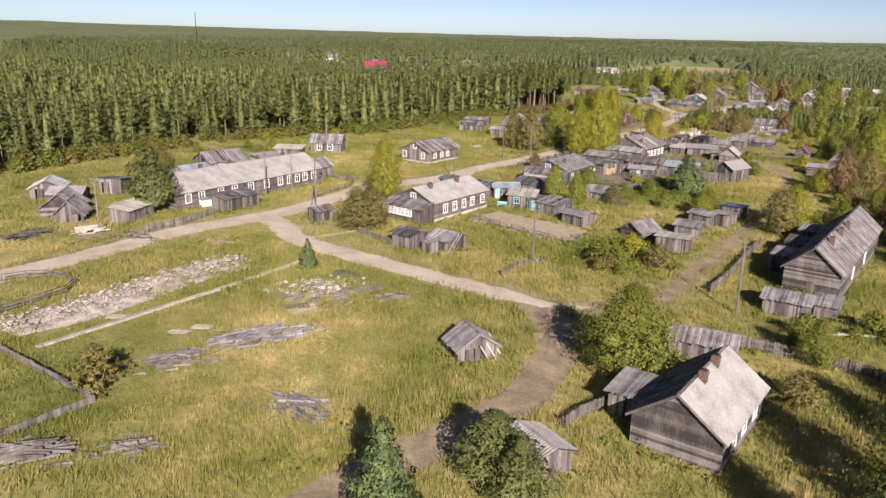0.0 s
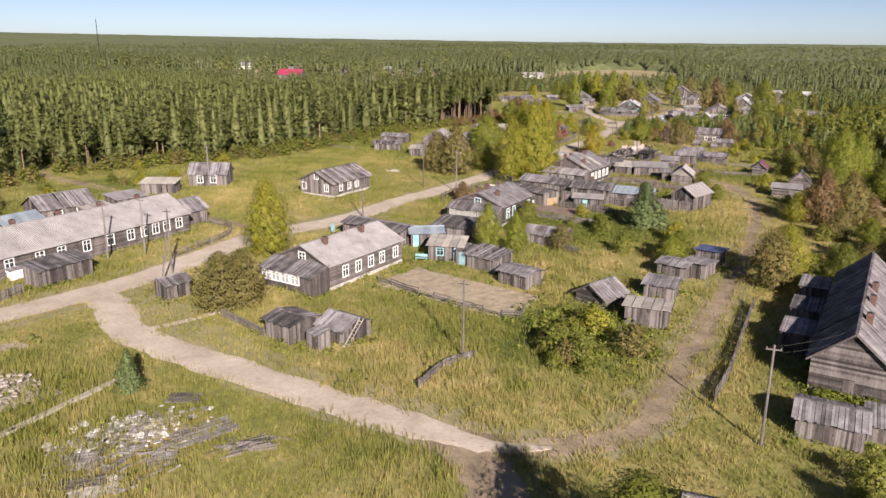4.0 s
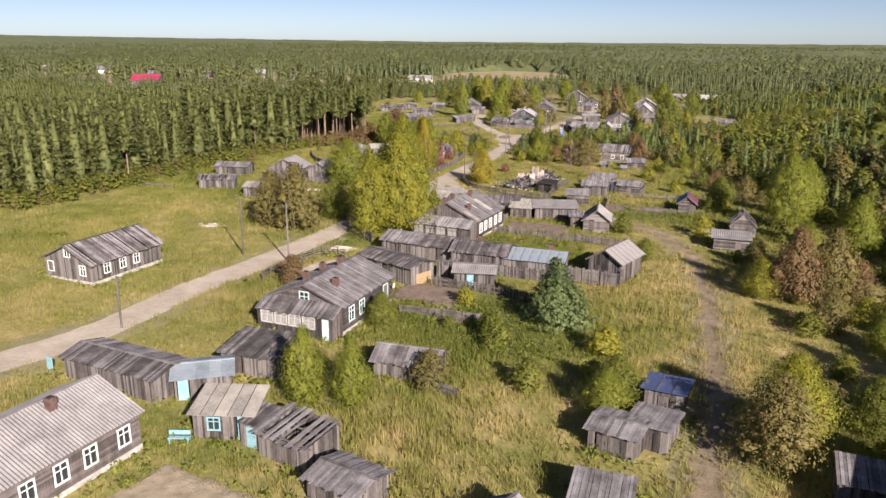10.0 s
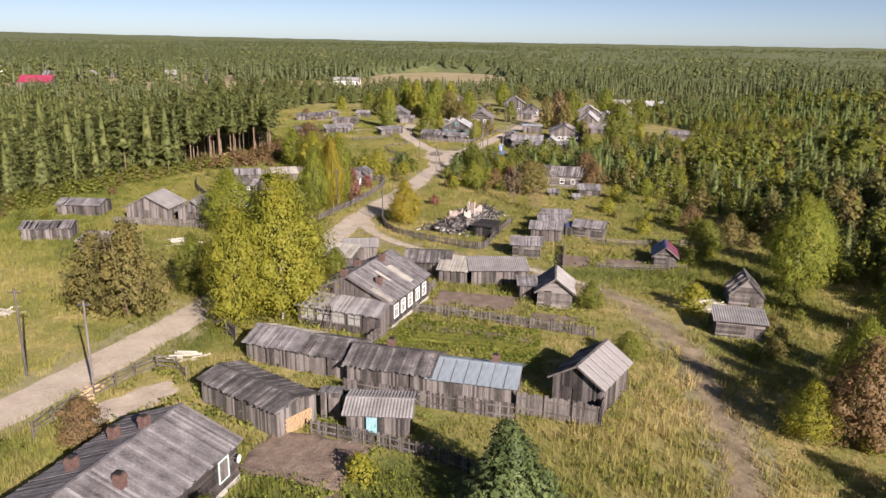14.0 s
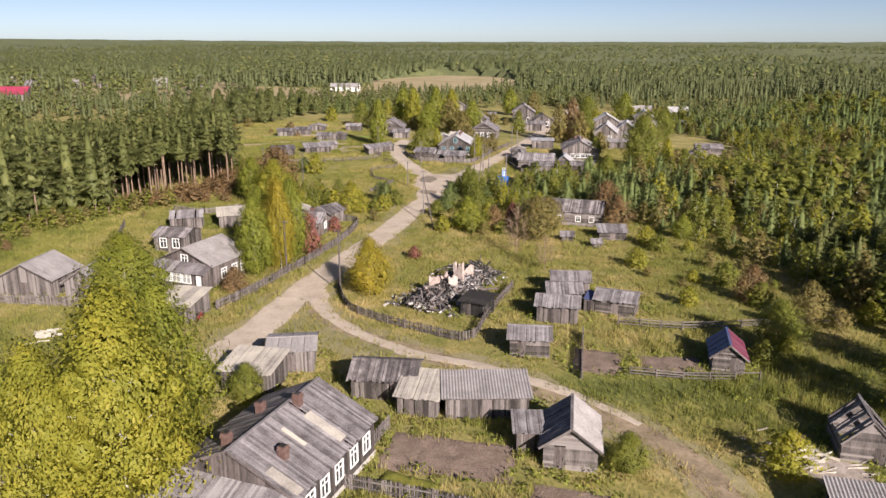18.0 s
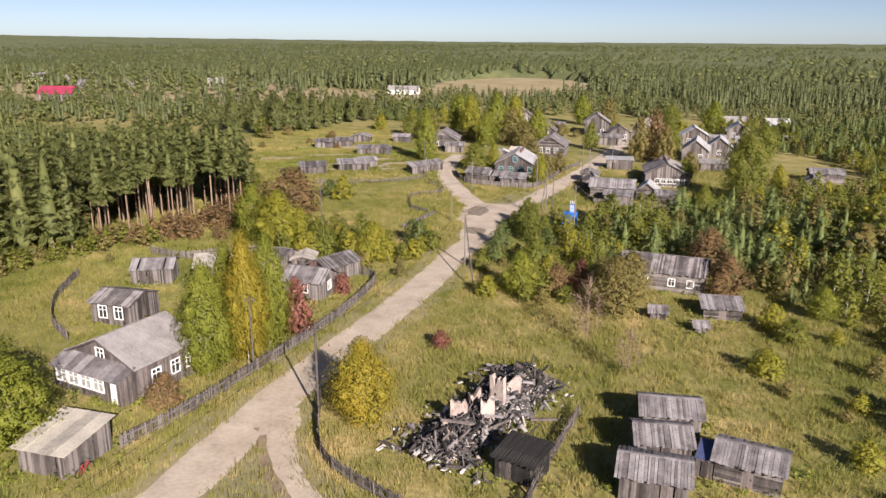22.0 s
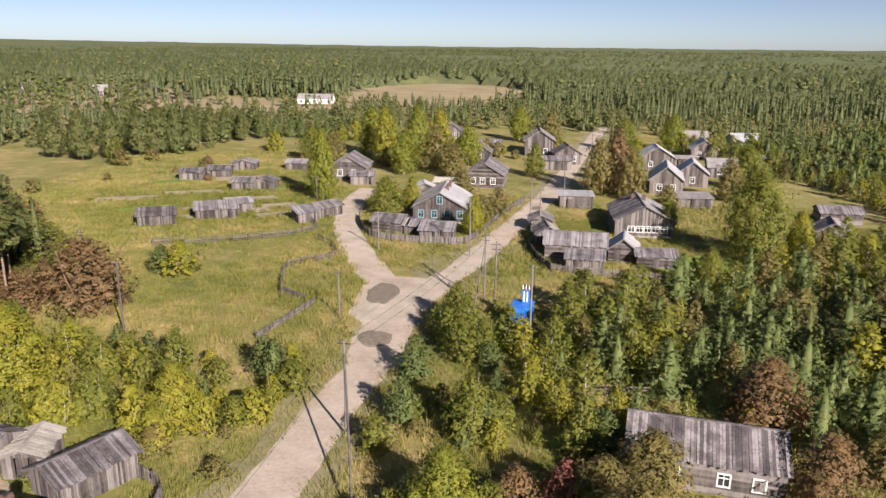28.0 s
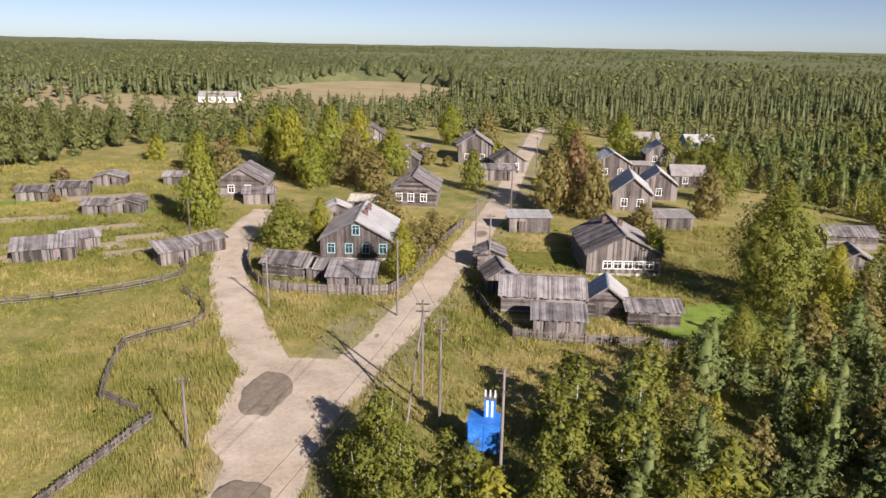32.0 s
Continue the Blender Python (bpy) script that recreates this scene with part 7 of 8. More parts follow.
plank_pile(-33.6, 161.0, 1.6, 3.6, 0.7, 36, "heap of split firewood by the cattle yard", LOG_ENDS, 10, 0.7)
plank_pile(-29.6, 169.2, 2.6, 1.6, 0.5, 22, "heap of sawn boards by the road", FELT, 10, 1.6)
plank_pile(23.6, 194.6, 6.0, 4.5, 0.4, 64, "white broken boards of a ruined cabin", FELT, 0, 1.6)
plank_pile(39.6, 181.0, 5, 6, 0.5, 50, "pale rubble and rubbish in the field", FELT, 0, 0.9)
plank_pile(-52.5, 176.5, 3, 3, 0.3, 20, "pale boards lying in the meadow", FELT, 0, 1.2)
plank_pile(-47.8, 208.0, 3, 3, 0.4, 20, "pale heap of rubbish in the meadow", FELT, 0, 1.2)
plank_pile(-20.4, 340.2, 1.6, 1.0, 0.8, 16, "tumbled firewood between sheds", DARK_WOOD, 0, 1.2)
for x, y, a in ((23.6, 82.7, 18), (26.5, 83.9, 10)):
    b = thing("beam", pose(x, y, gz(x, y), 0, 0, a), "long pale squared timber lying in grass", "timber")
    part("timber", Geo().beam((-2.4, 0, 0.15), (2.4, 0.1, 0.2), 0.25, 0.2), FELT, b)

rub = thing("rubble_bank", pose(-45.4, 58.6, gz(-45.4, 58.6), 0, 0, 73), "long bank of pale broken plaster and brick rubble", "rubble")
bank = bmesh.new()
bmesh.ops.create_grid(bank, x_segments=70, y_segments=16, size=1)
for v in bank.verts:
    x, y = v.co.x * 15.0, v.co.y * 3.6
    y += 1.4 * math.sin(x * 0.16)
    e = max(0.0, 1 - abs(v.co.y) ** 2) * max(0.0, 1 - abs(v.co.x) ** 6)
    v.co = (x, y, -0.06 + e * (0.35 + 0.35 * noise.noise((x * 0.6, y * 0.9, 4))) + 0.1 * e * noise.noise((x * 2.5, y * 2.5, 1)))
me = bpy.data.meshes.new("mound")
bank.to_mesh(me)
bank.free()
me.materials.append(mat("crushed_plaster", [(0.0, (0.22, 0.18, 0.15)), (0.4, (0.38, 0.32, 0.28)), (1.0, (0.6, 0.54, 0.5))], 0.9, world_space=True, bump=0.8, dist=0.1))
part("mound", me, None, rub)
stones = Geo()
for i in range(1000):
    x, y = rnd.uniform(-14.5, 14.5), rnd.gauss(0, 1.6)
    y += 1.4 * math.sin(x * 0.16)
    k = rnd.choice((0.05, 0.07, 0.09, 0.12, 0.18))
    z = 0.2 + 0.3 * max(0, 1 - ((y - 1.4 * math.sin(x * 0.16)) / 3.4) ** 2)
    a, t = rnd.uniform(0, 3.1), rnd.uniform(-0.3, 0.3)
    dx, dy = math.cos(a) * k, math.sin(a) * k
    stones.beam((x - dx, y - dy, z - t * k), (x + dx, y + dy, z + t * k), k * 1.4, k * 0.7)
tagged(part("broken_bricks", stones, RUBBLE, rub), kind="stuff")

ruin = thing("burnt_house", pose(-7.6, 231.0, gz(-7.6, 231.0), 0, 0, -20) @ Matrix.Diagonal((0.8, 0.88, 1.35, 1)), "burnt-down house with charred logs and white stove walls", "ruin")
heap = bmesh.new()
bmesh.ops.create_grid(heap, x_segments=26, y_segments=60, size=1)
for v in heap.verts:
    x, y = v.co.x * 3.6, v.co.y * 10.5
    v.co = (x + 0.5 * math.sin(y * 0.5), y, max(-0.1, (1 - v.co.x ** 2) * (1 - v.co.y ** 4)) * (0.75 + 0.6 * noise.noise((x, y, 3)) + 0.3 * noise.noise((x * 2.7, y * 2.7, 8))) - 0.05)
ASH = mat("ash_and_cinders", [(0.0, (0.012, 0.012, 0.013)), (0.45, (0.04, 0.038, 0.037)), (0.62, (0.16, 0.155, 0.15)), (1.0, (0.45, 0.44, 0.43))], 0.9, world_space=True, bump=0.6, dist=0.1)
heap_mesh = bpy.data.meshes.new("ash_mound")
heap.to_mesh(heap_mesh)
heap_mesh.materials.append(ASH)
part("ash_mound", heap_mesh, None, ruin, "mound of ash and cinders")
chips = Geo()
for i in range(420):
    u, v = rnd.gauss(0, 1.6), rnd.uniform(-10, 10)
    a, k, z = rnd.uniform(0, 3.14), rnd.uniform(0.1, 0.5), 0.25 + 0.7 * rnd.random() * max(0.2, 1 - abs(u) / 3.5)
    d = Vector((math.cos(a) * k, math.sin(a) * k, rnd.uniform(-0.25, 0.25)))
    chips.beam(tuple(Vector((u, v, z)) - d), tuple(Vector((u, v, z)) + d), rnd.uniform(0.06, 0.3), 0.05)
tagged(part("broken_debris", chips, RUBBLE, ruin, "broken plaster and boards"), kind="stuff")
for i in range(190):
    u, v = rnd.gauss(0, 1.9), rnd.uniform(-9.8, 10.2)
    a = rnd.uniform(0, 3.14)
    k = rnd.uniform(0.8, 2.8)
    z = rnd.uniform(0.3, 1.6) * max(0.3, 1 - abs(u) / 4.5)
    d = Vector((math.cos(a) * k, math.sin(a) * k, rnd.uniform(-0.6, 1.2) * 0.8))
    piece("charred_log", span(Vector((u, v, z)) - d * 0.5, Vector((u, v, z)) + d * 0.5, 0.16, 0.16), ruin, CHAR if rnd.random() < 0.5 else DARK_WOOD if rnd.random() < 0.5 else ROOF_WOOD)
PINK = mat("scorched_pink_plaster", [(0.0, (0.10, 0.075, 0.065)), (0.4, (0.30, 0.235, 0.21)), (0.7, (0.47, 0.39, 0.35)), (1.0, (0.62, 0.56, 0.52))], 1.6, bump=0.4, objrand=0.4)
for x, y, w, h, a in ((-0.9, -3.6, 1.7, 2.5, 25), (0.5, 1.8, 1.8, 3.0, -8), (-1.4, 0.2, 1.3, 2.0, 60), (1.2, -1.6, 1.4, 2.3, 35), (0.9, 4.4, 1.5, 2.2, 15), (-0.4, -6.6, 1.5, 1.8, -30), (-0.6, 3.2, 1.1, 1.5, 40), (-1.2, -8.2, 1.2, 1.2, 0)):
    g = Geo()
    n = 5
    tops = [h * rnd.choice((0.62, 0.74, 0.82, 0.86, 0.92)) * rnd.uniform(0.9, 1.0) for i in range(n + 1)]
    for i in range(n):
        xa, xb = -w / 2 + w * i / n, -w / 2 + w * (i + 1) / n
        g.hexa([(xa, -0.28, -0.1), (xb, -0.28, -0.1), (xb, 0.28, -0.1), (xa, 0.28, -0.1), (xa, -0.24, tops[i]), (xb, -0.24, tops[i + 1]), (xb, 0.24, tops[i + 1]), (xa, 0.24, tops[i])])
    part("stove_wall", g, PINK, ruin, "scorched pink plastered stove wall", at=pose(x, y, 0, rnd.uniform(-6, 6), 0, a))
spread = Geo()
for i in range(520):
    u, v = rnd.gauss(0, 2.4), rnd.uniform(-10.8, 10.8)
    a, r = rnd.uniform(0, 3.14), rnd.choice((0.08, 0.12, 0.18, 0.3, 0.45))
    z = 0.35 + 0.8 * rnd.random() * max(0.0, 1 - abs(u) / 3.2)
    d = Vector((math.cos(a) * r, math.sin(a) * r, rnd.uniform(-0.3, 0.3) * r))
    spread.beam(tuple(Vector((u, v, z)) - d), tuple(Vector((u, v, z)) + d), r * 0.9, 0.07)
tagged(part("plaster_debris", spread, DEBRIS, ruin, "scattered white and grey plaster"), kind="stuff")
ash_bits = Geo()
for i in range(700):
    u, v = rnd.gauss(0, 2.0), rnd.uniform(-10.4, 10.4)
    a, k, z = rnd.uniform(0, 3.14), rnd.uniform(0.2, 0.9), 0.3 + 1.1 * rnd.random() * max(0.15, 1 - abs(u) / 3.6)
    d = Vector((math.cos(a) * k, math.sin(a) * k, rnd.uniform(-0.35, 0.35)))
    ash_bits.beam(tuple(Vector((u, v, z)) - d), tuple(Vector((u, v, z)) + d), rnd.uniform(0.05, 0.16), 0.06)
tagged(part("charred_splinters", ash_bits, ROOF_DARK, ruin, "grey and black splintered boards"), kind="stuff")
for i in range(24):
    u, v = rnd.uniform(-2.5, 2.5), rnd.uniform(-8.5, 6)
    piece("plaster_slab", Matrix.Translation((u, v, 0.3 + 0.5 * rnd.random())) @ Euler((rnd.uniform(0, 1.2), rnd.uniform(0, 1), rnd.uniform(0, 3))).to_matrix().to_4x4() @ Matrix.Diagonal((rnd.uniform(0.25, 0.8), rnd.uniform(0.25, 0.6), 0.07, 1)), ruin, DEBRIS)
shed((-3.6, 223.2, 3.0, 3.0, -20), 1.7, 0.3, "lean", label="blackened shed with a flat felt roof", wall=CHAR, roof_mat=CHAR)

kiosk = thing("transformer_kiosk", pose(-4.1, 303.0, gz(-4.1, 303.0), 0, 0, -12), "bright blue steel transformer kiosk on a frame", "transformer")
for x in (-0.8, 0.8):
    for y in (-0.7, 0.7):
        part("leg", Geo().beam((x, y, -0.2), (x, y, 0.6), 0.12), METAL, kiosk)
part("cabinet", Geo().box(-1.1, -0.9, 0.6, 1.1, 0.9, 2.7), BLUE, kiosk)
for x in (-0.55, 0.55):
    dr = part("door", Geo().box(x - 0.5, -0.94, 0.75, x + 0.5, -0.9, 2.55), BLUE, kiosk)
    part("handle", Geo().box(x + 0.3, -0.99, 1.5, x + 0.36, -0.94, 1.75), METAL, dr)
part("cover", Geo().box(-1.2, -1.0, 2.7, 1.2, 1.0, 2.82), BLUE, kiosk)
part("chute", Geo().box(-0.1, -0.05, 2.82, 0.65, 0.6, 4.3), BLUE, kiosk, "blue cable chute with white stripes")
for x in (0.05, 0.4):
    part("stripe", Geo().box(x, -0.06, 2.95, x + 0.16, -0.04, 4.2), WHITE, kiosk, "white painted stripe")
top = part("bushing_frame", Geo().box(-0.2, -0.1, 4.3, 0.75, 0.65, 4.38), METAL, kiosk)
for x in (-0.1, 0.25, 0.6):
    part("bushing", Geo().beam((x, 0.3, 4.38), (x, 0.3, 4.85), 0.14, 0.1, sides=8), WHITE, top, "white porcelain bushing")
part("meter_box", Geo().box(-1.4, -0.3, 1.3, -1.1, 0.3, 2.0), METAL, kiosk)

bench = thing("bench", pose(-24.6, 117.6, gz(-24.6, 117.6), 0, 0, 10), "small turquoise garden bench beside a field", "bench")
part("seat", Geo().box(-0.8, -0.2, 0.42, 0.8, 0.2, 0.48), TEAL, bench)
part("backrest", Geo().box(-0.8, 0.17, 0.6, 0.8, 0.22, 0.95), TEAL, bench)
for x in (-0.7, 0.7):
    part("leg", Geo().box(x - 0.04, -0.16, -0.1, x + 0.04, 0.2, 0.42), TEAL, bench)
gate = thing("gate", pose(-28.6, 116.4, gz(-28.6, 116.4), 0, 0, -60), "turquoise garden gate standing open beside a house", "gate")
for x in (-0.55, 0.55):
    part("post", Geo().box(x - 0.07, -0.07, -0.2, x + 0.07, 0.07, 1.9), TEAL, gate)
leaf_g = part("gate_leaf", Geo().box(-0.46, -0.03, 0.15, -0.08, 0.02, 1.5), TEAL, gate)
part("rail", Geo().box(-0.46, -0.06, 0.5, 0.46, -0.03, 0.62), TEAL, leaf_g)
board = thing("blue_board", pose(-41.6, 126.0, gz(-41.6, 126.0), 0, 0, -15), "round-topped turquoise board standing in a garden", "board")
part("panel", Geo().box(-0.35, -0.03, 0.1, 0.35, 0.03, 1.3), TEAL, board)
bike = thing("bicycle", pose(-34.2, 215.0, gz(-34.2, 215.0), 0, 0, 80), "old red bicycle leaning beside a plank garage", "bicycle")
RED = mat("red_enamel", [(0.0, (0.25, 0.03, 0.03)), (1.0, (0.45, 0.06, 0.05))], 3, rough=0.4, bump=0.05)
for wx in (-0.52, 0.52):
    ring = Geo()
    for i in range(14):
        a0, a1 = i * math.pi / 7, (i + 1) * math.pi / 7
        ring.beam((wx + 0.33 * math.cos(a0), 0, 0.34 + 0.33 * math.sin(a0)), (wx + 0.33 * math.cos(a1), 0, 0.34 + 0.33 * math.sin(a1)), 0.045)
    part("wheel", ring, CHAR, bike)
tubes = Geo()
for a_, b_ in (((-0.52, 0, 0.34), (-0.15, 0, 0.8)), ((-0.15, 0, 0.8), (0.4, 0, 0.82)), ((-0.1, 0, 0.3), (0.4, 0, 0.78)), ((-0.52, 0, 0.34), (-0.1, 0, 0.3)), ((-0.1, 0, 0.3), (-0.17, 0, 0.92)), ((0.52, 0, 0.34), (0.38, 0, 1.0))):
    tubes.beam(a_, b_, 0.04)
part("frame_tubes", tubes, RED, bike)
part("saddle", Geo().box(-0.3, -0.07, 0.92, -0.05, 0.07, 0.98), CHAR, bike)
part("handlebar", Geo().beam((0.38, -0.28, 1.0), (0.38, 0.28, 1.0), 0.035), METAL, bike)
steps = thing("ladder", pose(-21.4, 89.3, gz(-21.4, 89.3), 0, 0, -17), "pale wooden ladder leaning on a shed roof", "ladder")
for x in (-0.22, 0.22):
    part("rail", Geo().beam((x, -0.5, 0), (x, 1.9, 2.25), 0.08), FELT, steps)
for i in range(8):
    u = (i + 1) / 9
    part("rung", Geo().beam((-0.22, -0.5 + 2.4 * u, 2.25 * u), (0.22, -0.5 + 2.4 * u, 2.25 * u), 0.05), FELT, steps)
ladder = thing("ladder", pose(-17.6, 178.2, gz(-17.6, 178.2), 0, 0, -14), "wooden ladder leaning on a veranda roof", "ladder")
for x in (-0.25, 0.25):
    part("rail", Geo().beam((x, -1.0, 0), (x, 0.1, 3.0), 0.07), GREY_WOOD, ladder)
for i in range(8):
    u = (i + 1) / 9
    part("rung", Geo().beam((-0.25, -1.0 + 1.1 * u, 3.0 * u), (0.25, -1.0 + 1.1 * u, 3.0 * u), 0.05), GREY_WOOD, ladder)


def log_row(x, y, yaw, n, label):
    """A stack of sawn rounds, ends to the front."""
    root = thing("firewood_stack", pose(x, y, gz(x, y), 0, 0, yaw), label, "firewood")
    for i in range(n):
        for j in range(7):
            part("log", LOG_MESH, None, root, at=pose(-n * 0.11 + i * 0.22 + 0.11 * (j % 2), rnd.uniform(-0.04, 0.04), 0.1 + j * 0.19))
    return root


LOG_MESH = Geo().beam((0, -0.35, 0), (0, 0.35, 0), 0.2, 0.2, sides=7).mesh("log", LOG_ENDS)
log_row(-15.4, 158.4, -31 + 90, 12, "stack of yellow split firewood in an open store")
dish = thing("satellite_dish", pose(-17.1, 150.0, gz(-17.1, 150.0) + 2.2, 0, 0, 80), "white round satellite dish on a house wall", "satellite dish")
dg = Geo()
for i in range(12):
    a0, a1 = i * math.pi / 6, (i + 1) * math.pi / 6
    dg.face([(0, -0.22, 0), (0.28 * math.cos(a0), -0.36, 0.28 * math.sin(a0)), (0.28 * math.cos(a1), -0.36, 0.28 * math.sin(a1))])
    dg.face([(0, -0.19, 0), (0.28 * math.cos(a1), -0.33, 0.28 * math.sin(a1)), (0.28 * math.cos(a0), -0.33, 0.28 * math.sin(a0))])
part("reflector", dg, WHITE, dish)
part("bracket", Geo().beam((0, 0.6, 0), (0, -0.2, 0), 0.05), METAL, dish)

# more poles and wires
for q in [(-61.2, 102.5, 7.5), (-58.6, 106.2, 7.5), (-78.5, 148.0, 8.0), (-67.4, 73.6, 7.0), (-10.6, 90.7, 7.5), (-30.6, 234.6, 7.5), (-12.4, 330, 8.5), (-3.6, 352, 8.5), (3.5, 385, 8.5), (-2.0, 346, 8.0), (-26.4, 331, 6), (-42, 352, 7), (-60.5, 309, 6.5), (12, 425, 8.5)]:
    pole(*q)
pole(-50.2, 100.8, 8.0, brace=(1.8, -4.2), label="utility pole with a long slanting brace at the junction")


def wire(a, b, za, zb, sag=0.6, off=0.6):
    root = thing("power_line", pose(a[0], a[1], 0), "thin sagging overhead wires between poles", "wire")
    d = Vector((b[0] - a[0], b[1] - a[1]))
    s = Vector((-d.y, d.x)).normalized()
    for o in (-off, off):
        g = Geo()
        n = 8
        pts = [Vector((d.x * i / n + s.x * o, d.y * i / n + s.y * o, gz(*a) * (1 - i / n) + gz(*b) * i / n + za + (zb - za) * i / n - sag * 4 * (i / n) * (1 - i / n))) for i in range(n + 1)]
        for p in pts:
            g.v += [(p.x, p.y, p.z + 0.014), (p.x + s.x * 0.012, p.y + s.y * 0.012, p.z - 0.007), (p.x - s.x * 0.012, p.y - s.y * 0.012, p.z - 0.007)]
        g.f += [(3 * i + k, 3 * i + (k + 1) % 3, 3 * i + 3 + (k + 1) % 3, 3 * i + 3 + k) for i in range(n) for k in range(3)]
        part("cable", g, CHAR, root)


wire((-21.3, 227.6), (-17.7, 275.8), 7.9, 7.9, 0.9)
wire((-17.7, 275.8), (-8.9, 310.5), 7.9, 8.3)
wire((-7.4, 306.5), (-12.4, 330), 8.3, 8.1)
wire((-12.4, 330), (-3.6, 352), 8.1, 8.1)
wire((-33.9, 161.6), (-21.3, 227.6), 7.6, 7.9, 1.2)
wire((14.4, 84.2), (27, 104), 7.6, 5.0, 0.6)
wire((-7.4, 306.5), (-3.2, 299.0), 8.3, 8.0, 0.2)
wire((-3.2, 299.0), (6.0, 270), 8.0, 5.5, 0.8)

# props that hold the shack up
for k, (u, v) in enumerate(((1.0, -1.6), (1.9, -0.5), (2.2, 0.5), (0.2, -2.0))):
    c_, s_ = math.cos(radians(46)), math.sin(radians(46))
    bx, by = -7.1 + u * c_ - v * s_, 61.2 + u * s_ + v * c_
    p_ = thing("prop", pose(bx, by, gz(bx, by), 0, 0, 46), "pale leaning pole that props a shack wall", "pole")
    part("pole", Geo().beam((0.7, -0.3, -0.05), (-0.15, 0.1, 1.5), 0.12, 0.12), FELT, p_)

# ---- bushes and grass ----
BUSHES = [(rnd.uniform(22, 54), rnd.uniform(120, 262)) for _ in range(46)] + [(rnd.uniform(-75, -48), rnd.uniform(225, 300)) for _ in range(10)] + [(rnd.uniform(-34, -22), rnd.uniform(266, 296)) for _ in range(10)] + [(rnd.uniform(-15, 7), rnd.uniform(261, 284)) for _ in range(34)] + [(rnd.uniform(-5, 5), rnd.uniform(91, 105)) for _ in range(13)] + [(rnd.uniform(-80, -70), rnd.uniform(210, 225)) for _ in range(3)] + [(rnd.uniform(-10, 8), rnd.uniform(128, 156)) for _ in range(8)] + [(rnd.uniform(20, 34), rnd.uniform(50, 100)) for _ in range(10)] + [(rnd.uniform(-48, 40), rnd.uniform(398, 470)) for _ in range(26)] + [(rnd.uniform(-110, -60), rnd.uniform(330, 410)) for _ in range(12)]
BUSHES += [(rnd.uniform(-106, -88), rnd.uniform(105, 190)) for _ in range(14)] + [(rnd.uniform(24, 46), rnd.uniform(140, 200)) for _ in range(16)] + [(rnd.uniform(-63, -50), rnd.uniform(288, 312)) for _ in range(10)] + [(rnd.uniform(12, 36), rnd.uniform(236, 262)) for _ in range(10)]
for x, y in BUSHES:
    if clear_of(x, y, 1.0) and not on_road(x, y, 1.2):
        k = rnd.choice(("bush", "bush", "yellow_bush", "olive_bush")) if x > -50 or y < 230 else rnd.choice(("olive_bush", "rust_bush"))
        h = rnd.uniform(1.2, 3.2) * (1.6 if y > 395 else 1)
        tree(k, x, y, h, h * rnd.uniform(1.0, 1.5), category="bush", name="bush")
# thicket beside the road past the cottages
for k in range(34):
    x, y = rnd.uniform(-47, -22), rnd.uniform(271, 290)
    if clear_of(x, y, 1.0) and not on_road(x, y, 2.2):
        h = rnd.uniform(2.2, 4.6)
        tree(("young_birch", "young_yellow_birch", "bush", "yellow_bush", "young_pine")[k % 5], x, y, h, h * rnd.uniform(0.75, 1.1))
# saplings between the road and the abandoned log house
for k in range(44):
    x, y = rnd.uniform(-16, 8), rnd.uniform(274, 304)
    if clear_of(x, y, 1.0) and not on_road(x, y, 2.0) and math.hypot(x + 4.1, y - 301.5) > 4:
        h = rnd.uniform(2.4, 5.6)
        tree(("young_birch", "young_birch", "young_yellow_birch", "young_pine")[k % 4], x, y, h, h * rnd.uniform(0.7, 1.0))
# trees beside the start that shade the corner
for k, x, y, h, w in (("green_tree", 27, 50, 9, 8), ("olive_tree", 31, 58, 8, 7), ("pine", 24, 41, 9, 6), ("spruce", -1.6, 34.5, 8, 5), ("green_tree", 32, 66, 6, 6)):
    tree(k, x, y, h, w)

GX0, GY0, CELL = -125.0, 20.0, 0.5
NX, NY = int(195 / CELL), int(420 / CELL)
blocked = np.zeros((NY, NX), bool)
xs, ys = GX0 + (np.arange(NX) + 0.5) * CELL, GY0 + (np.arange(NY) + 0.5) * CELL
XX, YY = np.meshgrid(xs, ys)
for a, b, w in ROADS:
    i0, i1 = int((a - w - GX0) / CELL), int((a + w - GX0) / CELL) + 2
    j0, j1 = int((b - w - GY0) / CELL), int((b + w - GY0) / CELL) + 2
    if i1 > 0 and j1 > 0 and i0 < NX and j0 < NY:
        s_ = (slice(max(j0, 0), min(j1, NY)), slice(max(i0, 0), min(i1, NX)))
        blocked[s_] |= (XX[s_] - a) ** 2 + (YY[s_] - b) ** 2 < (w * (0.97 if w > 1.6 else 0.55)) ** 2
rim = np.zeros_like(blocked)
for cx, cy, a, b, c, s in FOOTPRINTS:
    dx, dy = XX - cx, YY - cy
    u, v = np.abs(dx * c + dy * s), np.abs(-dx * s + dy * c)
    blocked |= (u < a) & (v < b)
    rim |= (u < a + 1.4) & (v < b + 1.4)


